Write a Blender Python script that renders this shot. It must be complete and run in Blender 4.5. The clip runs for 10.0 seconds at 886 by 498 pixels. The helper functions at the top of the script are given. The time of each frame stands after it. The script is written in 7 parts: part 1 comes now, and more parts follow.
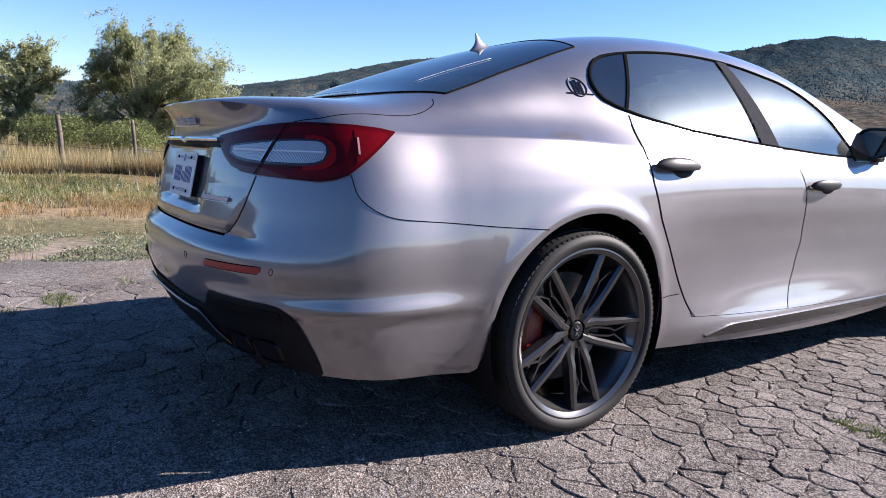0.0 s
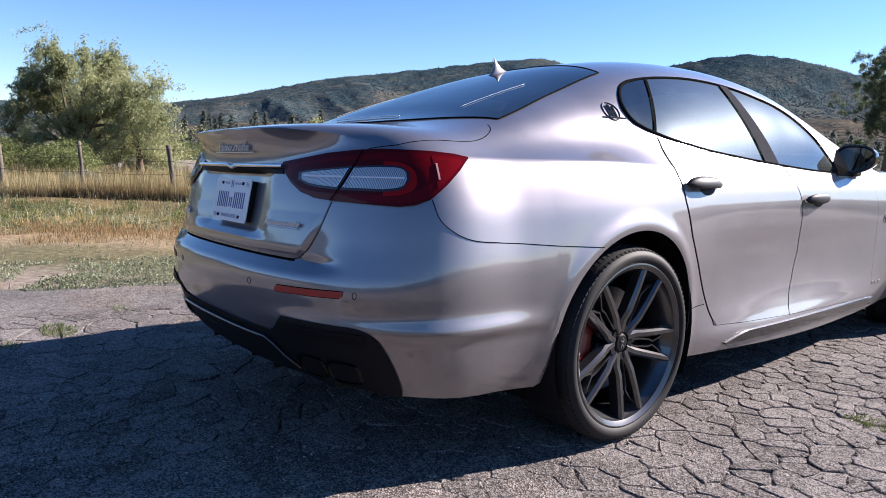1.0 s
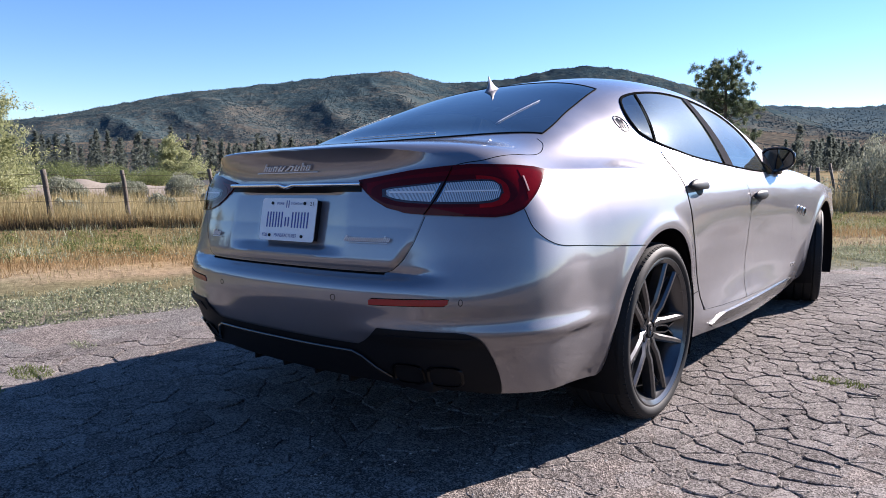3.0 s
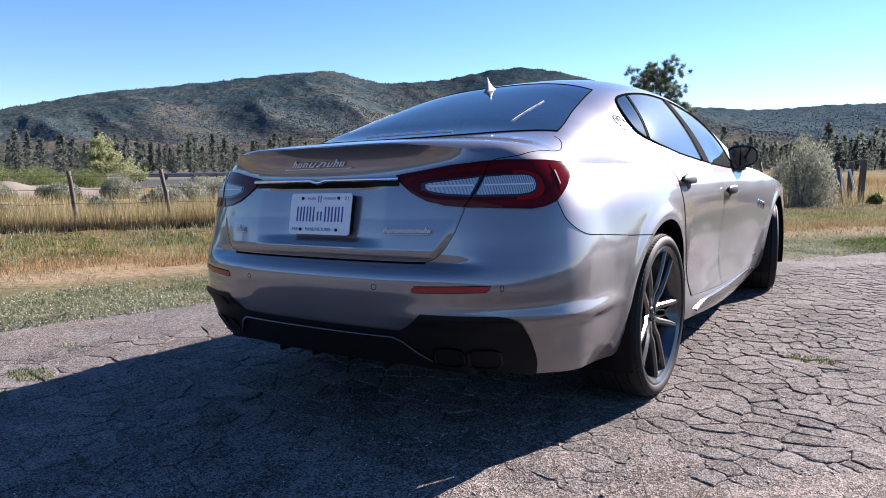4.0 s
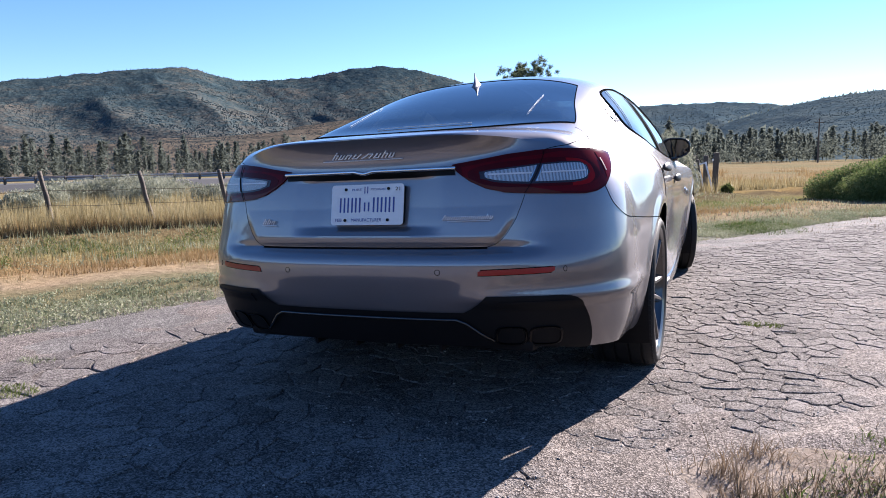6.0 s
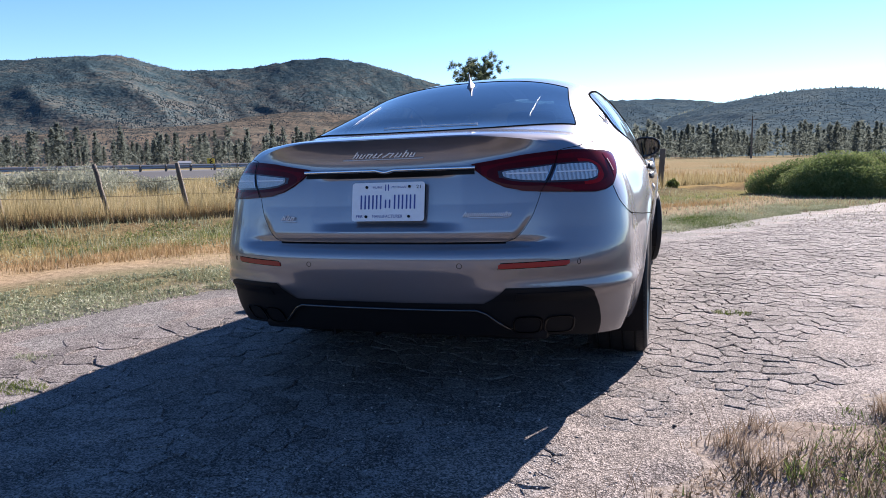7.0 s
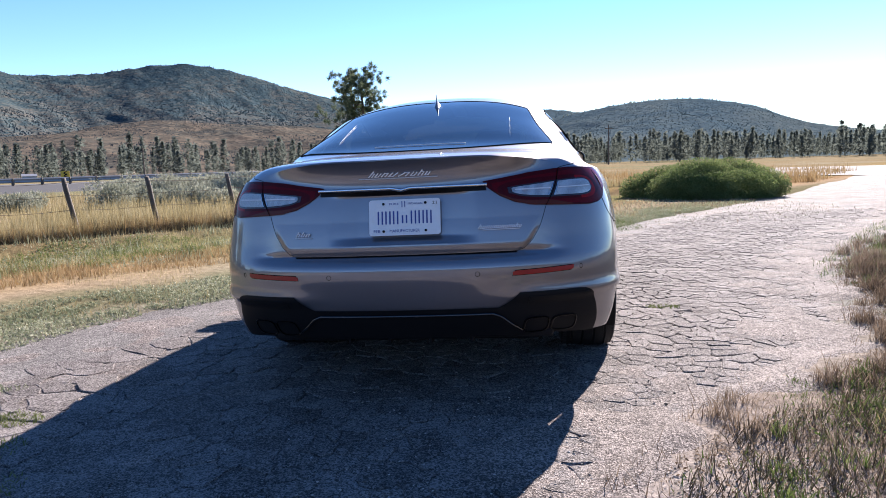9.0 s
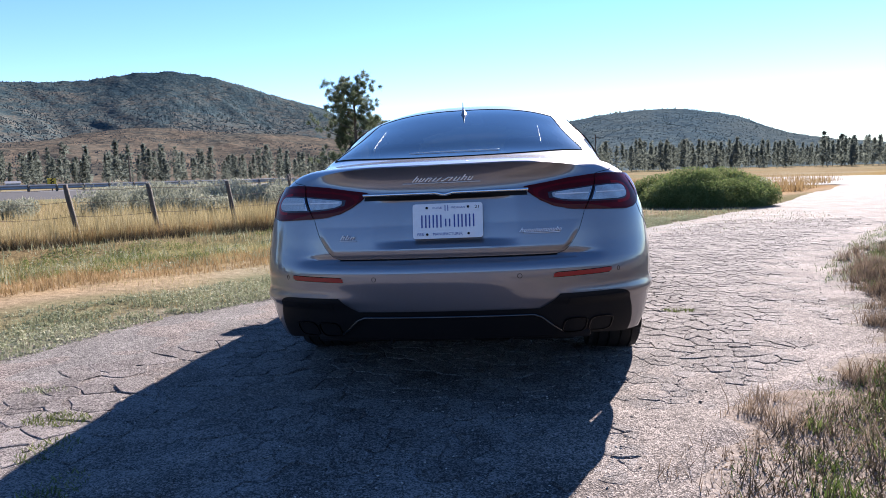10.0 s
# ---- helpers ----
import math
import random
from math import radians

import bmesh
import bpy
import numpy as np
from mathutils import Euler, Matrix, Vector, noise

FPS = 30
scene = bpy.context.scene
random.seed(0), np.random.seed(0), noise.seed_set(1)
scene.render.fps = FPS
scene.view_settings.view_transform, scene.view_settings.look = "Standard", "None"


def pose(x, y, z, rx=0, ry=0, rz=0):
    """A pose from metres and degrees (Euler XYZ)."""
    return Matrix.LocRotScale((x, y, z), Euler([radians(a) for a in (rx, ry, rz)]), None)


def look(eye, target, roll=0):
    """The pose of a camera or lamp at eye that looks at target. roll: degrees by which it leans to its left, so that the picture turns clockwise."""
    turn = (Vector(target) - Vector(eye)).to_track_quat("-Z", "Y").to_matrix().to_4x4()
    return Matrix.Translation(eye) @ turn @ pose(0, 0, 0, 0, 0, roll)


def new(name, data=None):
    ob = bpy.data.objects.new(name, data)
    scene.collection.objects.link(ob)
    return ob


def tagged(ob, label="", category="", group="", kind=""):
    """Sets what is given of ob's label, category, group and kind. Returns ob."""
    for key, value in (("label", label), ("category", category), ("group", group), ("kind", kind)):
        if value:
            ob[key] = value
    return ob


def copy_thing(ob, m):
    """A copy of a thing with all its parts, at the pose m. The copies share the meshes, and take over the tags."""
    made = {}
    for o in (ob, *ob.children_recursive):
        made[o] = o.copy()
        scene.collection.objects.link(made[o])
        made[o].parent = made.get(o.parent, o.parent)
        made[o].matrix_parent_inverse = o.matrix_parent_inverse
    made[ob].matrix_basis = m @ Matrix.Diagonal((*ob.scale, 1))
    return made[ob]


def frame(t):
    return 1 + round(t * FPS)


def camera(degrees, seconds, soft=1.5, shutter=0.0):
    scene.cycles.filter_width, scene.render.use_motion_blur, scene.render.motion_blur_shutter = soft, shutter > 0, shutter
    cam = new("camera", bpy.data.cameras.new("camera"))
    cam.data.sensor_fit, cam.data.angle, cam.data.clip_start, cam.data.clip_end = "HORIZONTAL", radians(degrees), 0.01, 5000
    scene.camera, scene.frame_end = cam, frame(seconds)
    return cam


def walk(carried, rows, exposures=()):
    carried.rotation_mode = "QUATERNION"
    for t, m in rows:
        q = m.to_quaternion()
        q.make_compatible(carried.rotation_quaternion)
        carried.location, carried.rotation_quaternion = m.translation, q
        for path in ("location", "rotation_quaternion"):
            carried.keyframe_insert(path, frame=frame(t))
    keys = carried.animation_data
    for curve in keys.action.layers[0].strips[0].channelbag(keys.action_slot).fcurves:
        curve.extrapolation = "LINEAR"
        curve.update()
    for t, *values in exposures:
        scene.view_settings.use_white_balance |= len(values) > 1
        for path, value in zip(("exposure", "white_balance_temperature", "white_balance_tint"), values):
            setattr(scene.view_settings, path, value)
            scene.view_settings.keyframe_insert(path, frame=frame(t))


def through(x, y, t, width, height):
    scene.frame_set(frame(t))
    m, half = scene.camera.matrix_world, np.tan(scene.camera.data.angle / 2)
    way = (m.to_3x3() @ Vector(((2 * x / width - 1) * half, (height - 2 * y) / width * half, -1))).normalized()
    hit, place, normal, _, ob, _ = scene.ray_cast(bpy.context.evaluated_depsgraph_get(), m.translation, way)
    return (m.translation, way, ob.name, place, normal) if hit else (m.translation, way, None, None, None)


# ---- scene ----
cam = camera(66.4, 10.0, 0.9)
PATH = [
    (0, (2.5, -1.629, 0.976), (0.874, -0.509, 0.656), 2.7),
    (0.5, (2.404, -1.803, 0.985), (0.824, -0.614, 0.692), 2.7),
    (1, (2.319, -1.985, 0.985), (0.796, -0.716, 0.719), 2.0),
    (1.5, (2.236, -2.148, 0.994), (0.772, -0.809, 0.738), 1.6),
    (2, (2.14, -2.296, 0.983), (0.739, -0.89, 0.737), 0.9),
    (2.5, (2.043, -2.433, 0.983), (0.72, -0.952, 0.749), 0.3),
    (2.7, (2.0, -2.484, 0.985), (0.709, -0.975, 0.755), 0.1),
    (3.8, (1.796, -2.795, 0.959), (0.669, -1.157, 0.738), -0.4),
    (4, (1.758, -2.859, 0.963), (0.659, -1.203, 0.739), -0.4),
    (4.5, (1.631, -2.966, 0.958), (0.604, -1.266, 0.726), -0.4),
    (5, (1.523, -3.072, 0.947), (0.587, -1.319, 0.717), -1.0),
    (5.2, (1.473, -3.078, 0.945), (0.575, -1.305, 0.717), -1.2),
    (6.3, (1.17, -3.353, 0.939), (0.46, -1.499, 0.698), -1.2),
    (6.5, (1.15, -3.4, 0.954), (0.47, -1.536, 0.707), -1.1),
    (7, (1.017, -3.489, 0.966), (0.41, -1.601, 0.711), -1.0),
    (7.5, (0.887, -3.557, 0.949), (0.356, -1.644, 0.705), -1.4),
    (8, (0.751, -3.64, 0.973), (0.323, -1.702, 0.727), -1.4),
    (8.5, (0.633, -3.737, 1.001), (0.298, -1.781, 0.751), -1.8),
    (9, (0.514, -3.838, 1.018), (0.268, -1.868, 0.779), -1.7),
    (9.5, (0.395, -3.903, 1.028), (0.183, -1.928, 0.795), -1.5),
    (10, (0.287, -3.951, 1.009), (0.08, -1.973, 0.794), -1.5),
]
walk(cam, [(t, look(eye, target, roll)) for t, eye, target, roll in PATH], [(0.0, 1.70, 6500, 19), (5.0, 1.80, 6500, 19), (10.0, 1.98, 6550, 19)])

# ---- world, sun ----
SUN_AZ, SUN_EL = radians(21.8), radians(29.4)      # azimuth from +y towards +x
world = bpy.data.worlds.new("sky")
scene.world = world
world.use_nodes = True
wn = world.node_tree
sky = wn.nodes.new("ShaderNodeTexSky")
sky.sky_type, sky.sun_disc = "NISHITA", False
sky.sun_elevation, sky.sun_rotation = SUN_EL, SUN_AZ
sky.altitude, sky.air_density, sky.dust_density, sky.ozone_density = 1300, 1.0, 0.0, 2.6
wn.nodes["Background"].inputs["Strength"].default_value = 0.064
clear_air = wn.nodes.new("ShaderNodeHueSaturation")      # a dry, clear mountain sky
clear_air.inputs["Hue"].default_value, clear_air.inputs["Saturation"].default_value = 0.505, 1.23
wn.links.new(sky.outputs[0], clear_air.inputs["Color"])
wn.links.new(clear_air.outputs[0], wn.nodes["Background"].inputs["Color"])
sun_data = bpy.data.lights.new("sun", "SUN")
sun_data.energy, sun_data.angle, sun_data.color = 5.0, radians(0.53), (1.0, 0.945, 0.87)
sun = new("sun", sun_data)
sun_way = Vector((math.sin(SUN_AZ) * math.cos(SUN_EL), math.cos(SUN_AZ) * math.cos(SUN_EL), math.sin(SUN_EL)))
sun.matrix_world = look(sun_way * 60, (0, 0, 0))


# ---- materials ----
def shader(name):
    m = bpy.data.materials.new(name)
    m.use_nodes = True
    t = m.node_tree
    return m, t, t.nodes["Principled BSDF"]


def link(t, a, b):
    t.links.new(a, b)


def node(t, kind, **values):
    n = t.nodes.new(kind)
    for key, value in values.items():
        n.inputs[key.replace("_", " ")].default_value = value
    return n


def ramp(t, source, stops):
    n = t.nodes.new("ShaderNodeValToRGB")
    e = n.color_ramp.elements
    while len(e) < len(stops):
        e.new(0.5)
    for i, (p, c) in enumerate(stops):
        e[i].position, e[i].color = p, (*c, 1)
    link(t, source, n.inputs[0])
    return n.outputs[0]


def grainy(name, dark, light, scale=6.0, fine=60.0, rough=0.7, metal=0.0, bump=0.2, depth=0.01, coat=0.0, spread=0.25, per_piece=0.0, per_island=0.0):
    """A surface with colour variation and relief at two scales, by real-world size."""
    m, t, b = shader(name)
    geo = t.nodes.new("ShaderNodeNewGeometry")
    n1 = node(t, "ShaderNodeTexNoise", Scale=scale, Detail=6.0, Roughness=0.6)
    n2 = node(t, "ShaderNodeTexNoise", Scale=fine, Detail=4.0, Roughness=0.65)
    link(t, geo.outputs["Position"], n1.inputs["Vector"])
    link(t, geo.outputs["Position"], n2.inputs["Vector"])
    add = node(t, "ShaderNodeMath"); add.operation = "ADD"
    link(t, n1.outputs["Fac"], add.inputs[0]); link(t, n2.outputs["Fac"], add.inputs[1])
    half = node(t, "ShaderNodeMath"); half.operation = "MULTIPLY"; half.inputs[1].default_value = 0.5
    link(t, add.outputs[0], half.inputs[0])
    out = half.outputs[0]
    for amount, kind, socket in ((per_piece, "ShaderNodeObjectInfo", "Random"), (per_island, "ShaderNodeNewGeometry", "Random Per Island")):
        if amount:
            r = t.nodes.new(kind)
            s = node(t, "ShaderNodeMath"); s.operation = "MULTIPLY_ADD"; s.inputs[1].default_value = amount; s.inputs[2].default_value = -amount / 2
            link(t, r.outputs[socket], s.inputs[0])
            a = node(t, "ShaderNodeMath"); a.operation = "ADD"
            link(t, out, a.inputs[0]); link(t, s.outputs[0], a.inputs[1])
            out = a.outputs[0]
    link(t, ramp(t, out, [(0.5 - spread, dark), (0.5 + spread, light)]), b.inputs["Base Color"])
    b.inputs["Roughness"].default_value, b.inputs["Metallic"].default_value, b.inputs["Coat Weight"].default_value = rough, metal, coat
    b.inputs["Coat Roughness"].default_value = 0.04
    if bump:
        bp = node(t, "ShaderNodeBump", Strength=bump, Distance=depth)
        link(t, n2.outputs["Fac"], bp.inputs["Height"])
        link(t, bp.outputs[0], b.inputs["Normal"])
    return m


def leafy(name, stops, through=0.35, rough=0.6, gloss=0.1):
    """Leaves and blades: colour by island, some light passes through."""
    m, t, b = shader(name)
    geo = t.nodes.new("ShaderNodeNewGeometry")
    n1 = node(t, "ShaderNodeTexNoise", Scale=0.9, Detail=3.0)
    link(t, geo.outputs["Position"], n1.inputs["Vector"])
    mix = node(t, "ShaderNodeMath"); mix.operation = "MULTIPLY_ADD"; mix.inputs[1].default_value = 0.55
    link(t, geo.outputs["Random Per Island"], mix.inputs[0])
    low = node(t, "ShaderNodeMath"); low.operation = "MULTIPLY_ADD"; low.inputs[1].default_value = 0.9; low.inputs[2].default_value = -0.22
    link(t, n1.outputs["Fac"], low.inputs[0]); link(t, low.outputs[0], mix.inputs[2])
    col = ramp(t, mix.outputs[0], stops)
    link(t, col, b.inputs["Base Color"])
    b.inputs["Roughness"].default_value, b.inputs["Specular IOR Level"].default_value = rough, gloss
    tr = t.nodes.new("ShaderNodeBsdfTranslucent")
    link(t, col, tr.inputs["Color"])
    mx = t.nodes.new("ShaderNodeMixShader"); mx.inputs[0].default_value = through
    link(t, b.outputs[0], mx.inputs[1]); link(t, tr.outputs[0], mx.inputs[2])
    link(t, mx.outputs[0], t.nodes["Material Output"].inputs["Surface"])
    return m


def sheet_glass(name, tint, ior=1.5, dust=0.0):
    """A thin tinted pane: what lies behind shows through, the sky is mirrored by Fresnel."""
    m, t, b = shader(name)
    clear = t.nodes.new("ShaderNodeBsdfTransparent"); clear.inputs[0].default_value = (*tint, 1)
    gl = t.nodes.new("ShaderNodeBsdfGlossy"); gl.inputs["Roughness"].default_value = 0.015
    lw = t.nodes.new("ShaderNodeLayerWeight"); lw.inputs[0].default_value = 0.5
    p5 = node(t, "ShaderNodeMath"); p5.operation = "POWER"; p5.inputs[1].default_value = 4.2
    link(t, lw.outputs["Facing"], p5.inputs[0])
    f0 = ((ior - 1) / (ior + 1)) ** 2 * 2.0
    fr = node(t, "ShaderNodeMath"); fr.operation = "MULTIPLY_ADD"; fr.inputs[1].default_value = 1 - f0; fr.inputs[2].default_value = f0
    link(t, p5.outputs[0], fr.inputs[0])
    mx = t.nodes.new("ShaderNodeMixShader")
    link(t, fr.outputs[0], mx.inputs[0]); link(t, clear.outputs[0], mx.inputs[1]); link(t, gl.outputs[0], mx.inputs[2])
    out = mx.outputs[0]
    if dust:                                          # a film of road dust, part dull, part hazy
        for share, film in ((dust, "ShaderNodeBsdfDiffuse"), (dust * 0.35, "ShaderNodeBsdfGlossy")):
            d = t.nodes.new(film)
            d.inputs["Color"].default_value, d.inputs["Roughness"].default_value = (0.62, 0.72, 0.74, 1), 0.36
            m2 = t.nodes.new("ShaderNodeMixShader"); m2.inputs[0].default_value = share
            link(t, out, m2.inputs[1]); link(t, d.outputs[0], m2.inputs[2])
            out = m2.outputs[0]
    link(t, out, t.nodes["Material Output"].inputs["Surface"])
    return m


def paint(name, colour, metal=0.9, rough=0.32, coat=1.0):
    m, t, b = shader(name)
    geo = t.nodes.new("ShaderNodeNewGeometry")
    flake = t.nodes.new("ShaderNodeTexVoronoi"); flake.inputs["Scale"].default_value = 900
    link(t, geo.outputs["Position"], flake.inputs["Vector"])
    dust = node(t, "ShaderNodeTexNoise", Scale=3.0, Detail=8.0, Roughness=0.7)
    link(t, geo.outputs["Position"], dust.inputs["Vector"])
    c = Vector(colour)
    link(t, ramp(t, flake.outputs["Color"], [(0.0, c * 0.86), (1.0, c * 1.12)]), b.inputs["Base Color"])
    rr = node(t, "ShaderNodeMapRange", From_Min=0.35, From_Max=0.75, To_Min=rough - 0.03, To_Max=rough + 0.06)
    link(t, dust.outputs["Fac"], rr.inputs[0]); link(t, rr.outputs[0], b.inputs["Roughness"])
    cr = node(t, "ShaderNodeMapRange", From_Min=0.4, From_Max=0.8, To_Min=0.075, To_Max=0.125)
    link(t, dust.outputs["Fac"], cr.inputs[0]); link(t, cr.outputs[0], b.inputs["Coat Roughness"])
    b.inputs["Metallic"].default_value, b.inputs["Coat Weight"].default_value = metal, coat
    b.inputs["Coat IOR"].default_value = 1.9
    return m


PAINT = paint("grey_metallic_paint", (0.184, 0.173, 0.186), metal=0.84, rough=0.50)
BLACK_GLOSS = grainy("black_gloss_plastic", (0.008, 0.008, 0.009), (0.014, 0.014, 0.015), rough=0.18, bump=0.0, coat=0.5)
BLACK_SATIN = grainy("black_satin_plastic", (0.006, 0.006, 0.007), (0.012, 0.012, 0.013), fine=400, rough=0.5, bump=0.1, depth=0.001)
RUBBER = grainy("tyre_rubber", (0.011, 0.011, 0.012), (0.026, 0.025, 0.024), scale=9, fine=150, rough=0.62, bump=0.25, depth=0.001)
SEAL = grainy("black_rubber_seal", (0.006, 0.006, 0.006), (0.012, 0.012, 0.012), rough=0.7, bump=0.0)
GAP = grainy("panel_gap", (0.003, 0.003, 0.003), (0.006, 0.006, 0.006), rough=0.8, bump=0.0)
CHROME = grainy("chrome", (0.62, 0.62, 0.63), (0.7, 0.7, 0.71), rough=0.12, metal=1.0, bump=0.0)
RIM_GREY = paint("rim_dark_grey", (0.078, 0.077, 0.080), metal=0.85, rough=0.30, coat=0.4)
STEEL = grainy("brake_disc_steel", (0.2, 0.19, 0.18), (0.38, 0.37, 0.36), scale=14, rough=0.35, metal=1.0, bump=0.1, depth=0.001)
CALIPER_RED = grainy("red_caliper_paint", (0.10, 0.006, 0.005), (0.15, 0.01, 0.008), rough=0.35, bump=0.0, coat=0.4)
CABIN = grainy("dark_cabin_trim", (0.012, 0.012, 0.013), (0.03, 0.029, 0.028), scale=12, fine=220, rough=0.75, bump=0.15, depth=0.002)
LEATHER = grainy("black_seat_leather", (0.014, 0.013, 0.013), (0.03, 0.028, 0.027), scale=12, fine=300, rough=0.5, bump=0.2, depth=0.001)
REAR_GLASS = sheet_glass("dark_rear_glass", (0.16, 0.18, 0.18), 1.75, 0.012)
SIDE_GLASS = sheet_glass("tinted_side_glass", (0.46, 0.60, 0.60), 2.1, 0.04)
WOOD = grainy("weathered_post_wood", (0.035, 0.028, 0.023), (0.14, 0.115, 0.092), scale=5, fine=45, rough=0.85, bump=0.7, depth=0.01)
WIRE = grainy("rusty_wire", (0.05, 0.035, 0.025), (0.14, 0.1, 0.075), rough=0.6, metal=0.6, bump=0.0)
for m, gloss in ((SEAL, 0.0), (GAP, 0.0), (BLACK_SATIN, 0.1), (RUBBER, 0.2)):
    m.node_tree.nodes["Principled BSDF"].inputs["Specular IOR Level"].default_value = gloss
BARK = grainy("bark", (0.045, 0.032, 0.024), (0.14, 0.105, 0.08), scale=4, fine=30, rough=0.9, bump=0.8, depth=0.02)


# ---- mesh helpers ----
def mesh_part(name, verts, faces, material, parent=None, label="", smooth=True, sharp=None):
    me = bpy.data.meshes.new(name)
    me.from_pydata([tuple(map(float, v)) for v in verts], [], [tuple(map(int, f)) for f in faces])
    me.materials.append(material)
    if smooth:
        me.shade_smooth()
        if sharp:
            me.set_sharp_from_angle(angle=radians(sharp))
    ob = new(name, me)
    if parent:
        ob.parent = parent
    return tagged(ob, label)


def part(name, bm, material, parent=None, label="", sharp=40):
    me = bpy.data.meshes.new(name)
    bm.to_mesh(me)
    bm.free()
    me.materials.append(material)
    me.shade_smooth()
    me.set_sharp_from_angle(angle=radians(sharp))
    ob = new(name, me)
    if parent:
        ob.parent = parent
    return tagged(ob, label)


def thing(name, label, category, group="", at=None):
    ob = new(name)
    ob.empty_display_size = 0.1
    if at is not None:
        ob.matrix_basis = at
    return tagged(ob, label, category, group)


def box(bm, lo, hi, bevel=0.0, m=None):
    r = bmesh.ops.create_cube(bm, size=1.0)
    vs = r["verts"]
    c = [(a + b) / 2 for a, b in zip(lo, hi)]
    d = [b - a for a, b in zip(lo, hi)]
    bmesh.ops.scale(bm, vec=d, verts=vs)
    bmesh.ops.translate(bm, vec=c, verts=vs)
    if bevel:
        es = {e for v in vs for e in v.link_edges}
        r = bmesh.ops.bevel(bm, geom=list(es), offset=bevel, segments=2, affect="EDGES", profile=0.5)
        vs = list({v for f in r["faces"] for v in f.verts} | {v for v in vs if v.is_valid})
    if m is not None:
        bmesh.ops.transform(bm, matrix=m, verts=[v for v in vs if v.is_valid])
    return vs


def tube(points, radius, sides=8, closed=False, taper=None):
    """Vertices and faces of a round bar along points."""
    P = [Vector(p) for p in points]
    n = len(P)
    V, Fc = [], []
    up = Vector((0.13, 0.21, 0.97))
    for i, p in enumerate(P):
        d = (P[(i + 1) % n] - P[i - 1]) if closed else (P[min(i + 1, n - 1)] - P[max(i - 1, 0)])
        d.normalize()
        a = d.cross(up)
        if a.length < 1e-3:
            a = d.cross(Vector((1, 0, 0)))
        a.normalize()
        b = d.cross(a)
        r = radius if taper is None else radius * taper(i / max(1, n - 1))
        for k in range(sides):
            w = 2 * math.pi * k / sides
            V.append(p + a * (r * math.cos(w)) + b * (r * math.sin(w)))
    for i in range(n if closed else n - 1):
        for k in range(sides):
            j = (i + 1) % n
            Fc.append((i * sides + k, i * sides + (k + 1) % sides, j * sides + (k + 1) % sides, j * sides + k))
    if not closed:
        Fc.append(tuple(range(sides - 1, -1, -1)))
        Fc.append(tuple(range((n - 1) * sides, n * sides)))
    return V, Fc


def lathe(profile, steps=64, axis="x"):
    """Turns (along, radius) pairs about the x axis."""
    V, Fc = [], []
    n = len(profile)
    for k in range(steps):
        w = 2 * math.pi * k / steps
        for a, r in profile:
            V.append((a, r * math.cos(w), r * math.sin(w)))
    for k in range(steps):
        j = (k + 1) % steps
        for i in range(n - 1):
            Fc.append((k * n + i, k * n + i + 1, j * n + i + 1, j * n + i))
    return V, Fc


def merge(*pieces):
    V, Fc = [], []
    for v, f in pieces:
        o = len(V)
        V += list(v)
        Fc += [tuple(i + o for i in q) for q in f]
    return V, Fc


# ---- the place: plan in metres ----
ROAD_L = [(-3.75, -9.0), (-3.4, -2.5), (-2.95, -0.7), (-2.6, 0.6), (-1.85, 1.75), (0.75, 5.25), (2.5, 8.4), (6.9, 14.6), (13.5, 26.5), (24.0, 46.0)]
ROAD_R = [(0.2, -9.0), (0.35, -2.9), (0.72, -1.75), (1.2, -1.0), (2.2, -0.1), (3.4, 3.1), (5.2, 6.0), (8.2, 10.4), (13.0, 16.4), (20.0, 25.5), (36.0, 46.0)]
ALONG, ACROSS = np.array((0.57, 0.822)), np.array((-0.822, 0.57))     # along the drive; from the drive towards the fence
FENCE_AT = np.array((-6.4, 6.1))


def off_left(p):
    """How far a place lies beyond the drive's left edge (negative: on the drive)."""
    k = np.asarray(ROAD_L)
    x = np.interp(p[..., 1], k[:, 1], k[:, 0])
    return (x - p[..., 0]) * 0.82


def off_right(p):
    k = np.asarray(ROAD_R)
    x = np.interp(p[..., 1], k[:, 1], k[:, 0])
    return (p[..., 0] - x) * 0.8


def stuff(name, V, Fc, material, label, category, smooth=False):
    me = bpy.data.meshes.new(name)
    V, Fc = np.asarray(V, np.float32), np.asarray(Fc, np.int32)
    me.vertices.add(len(V)); me.vertices.foreach_set("co", V.ravel())
    k = Fc.shape[1]
    me.loops.add(Fc.size); me.loops.foreach_set("vertex_index", Fc.ravel())
    me.polygons.add(len(Fc)); me.polygons.foreach_set("loop_start", np.arange(0, Fc.size, k, dtype=np.int32))
    me.update(calc_edges=True)
    me.materials.append(material)
    if smooth:
        me.shade_smooth()
    return tagged(new(name, me), label, category, kind="stuff")


def cells_noise(x, y, scale, seed=0.0):
    """Smooth value noise for the plan, about 0 to 1."""
    def h(i, j):
        a = np.sin(i * 127.1 + j * 311.7 + seed * 17.3) * 43758.5453
        return a - np.floor(a)
    u, v = x / scale, y / scale
    i, j = np.floor(u), np.floor(v)
    f, g = u - i, v - j
    f, g = f * f * (3 - 2 * f), g * g * (3 - 2 * g)
    return (h(i, j) * (1 - f) + h(i + 1, j) * f) * (1 - g) + (h(i, j + 1) * (1 - f) + h(i + 1, j + 1) * f) * g


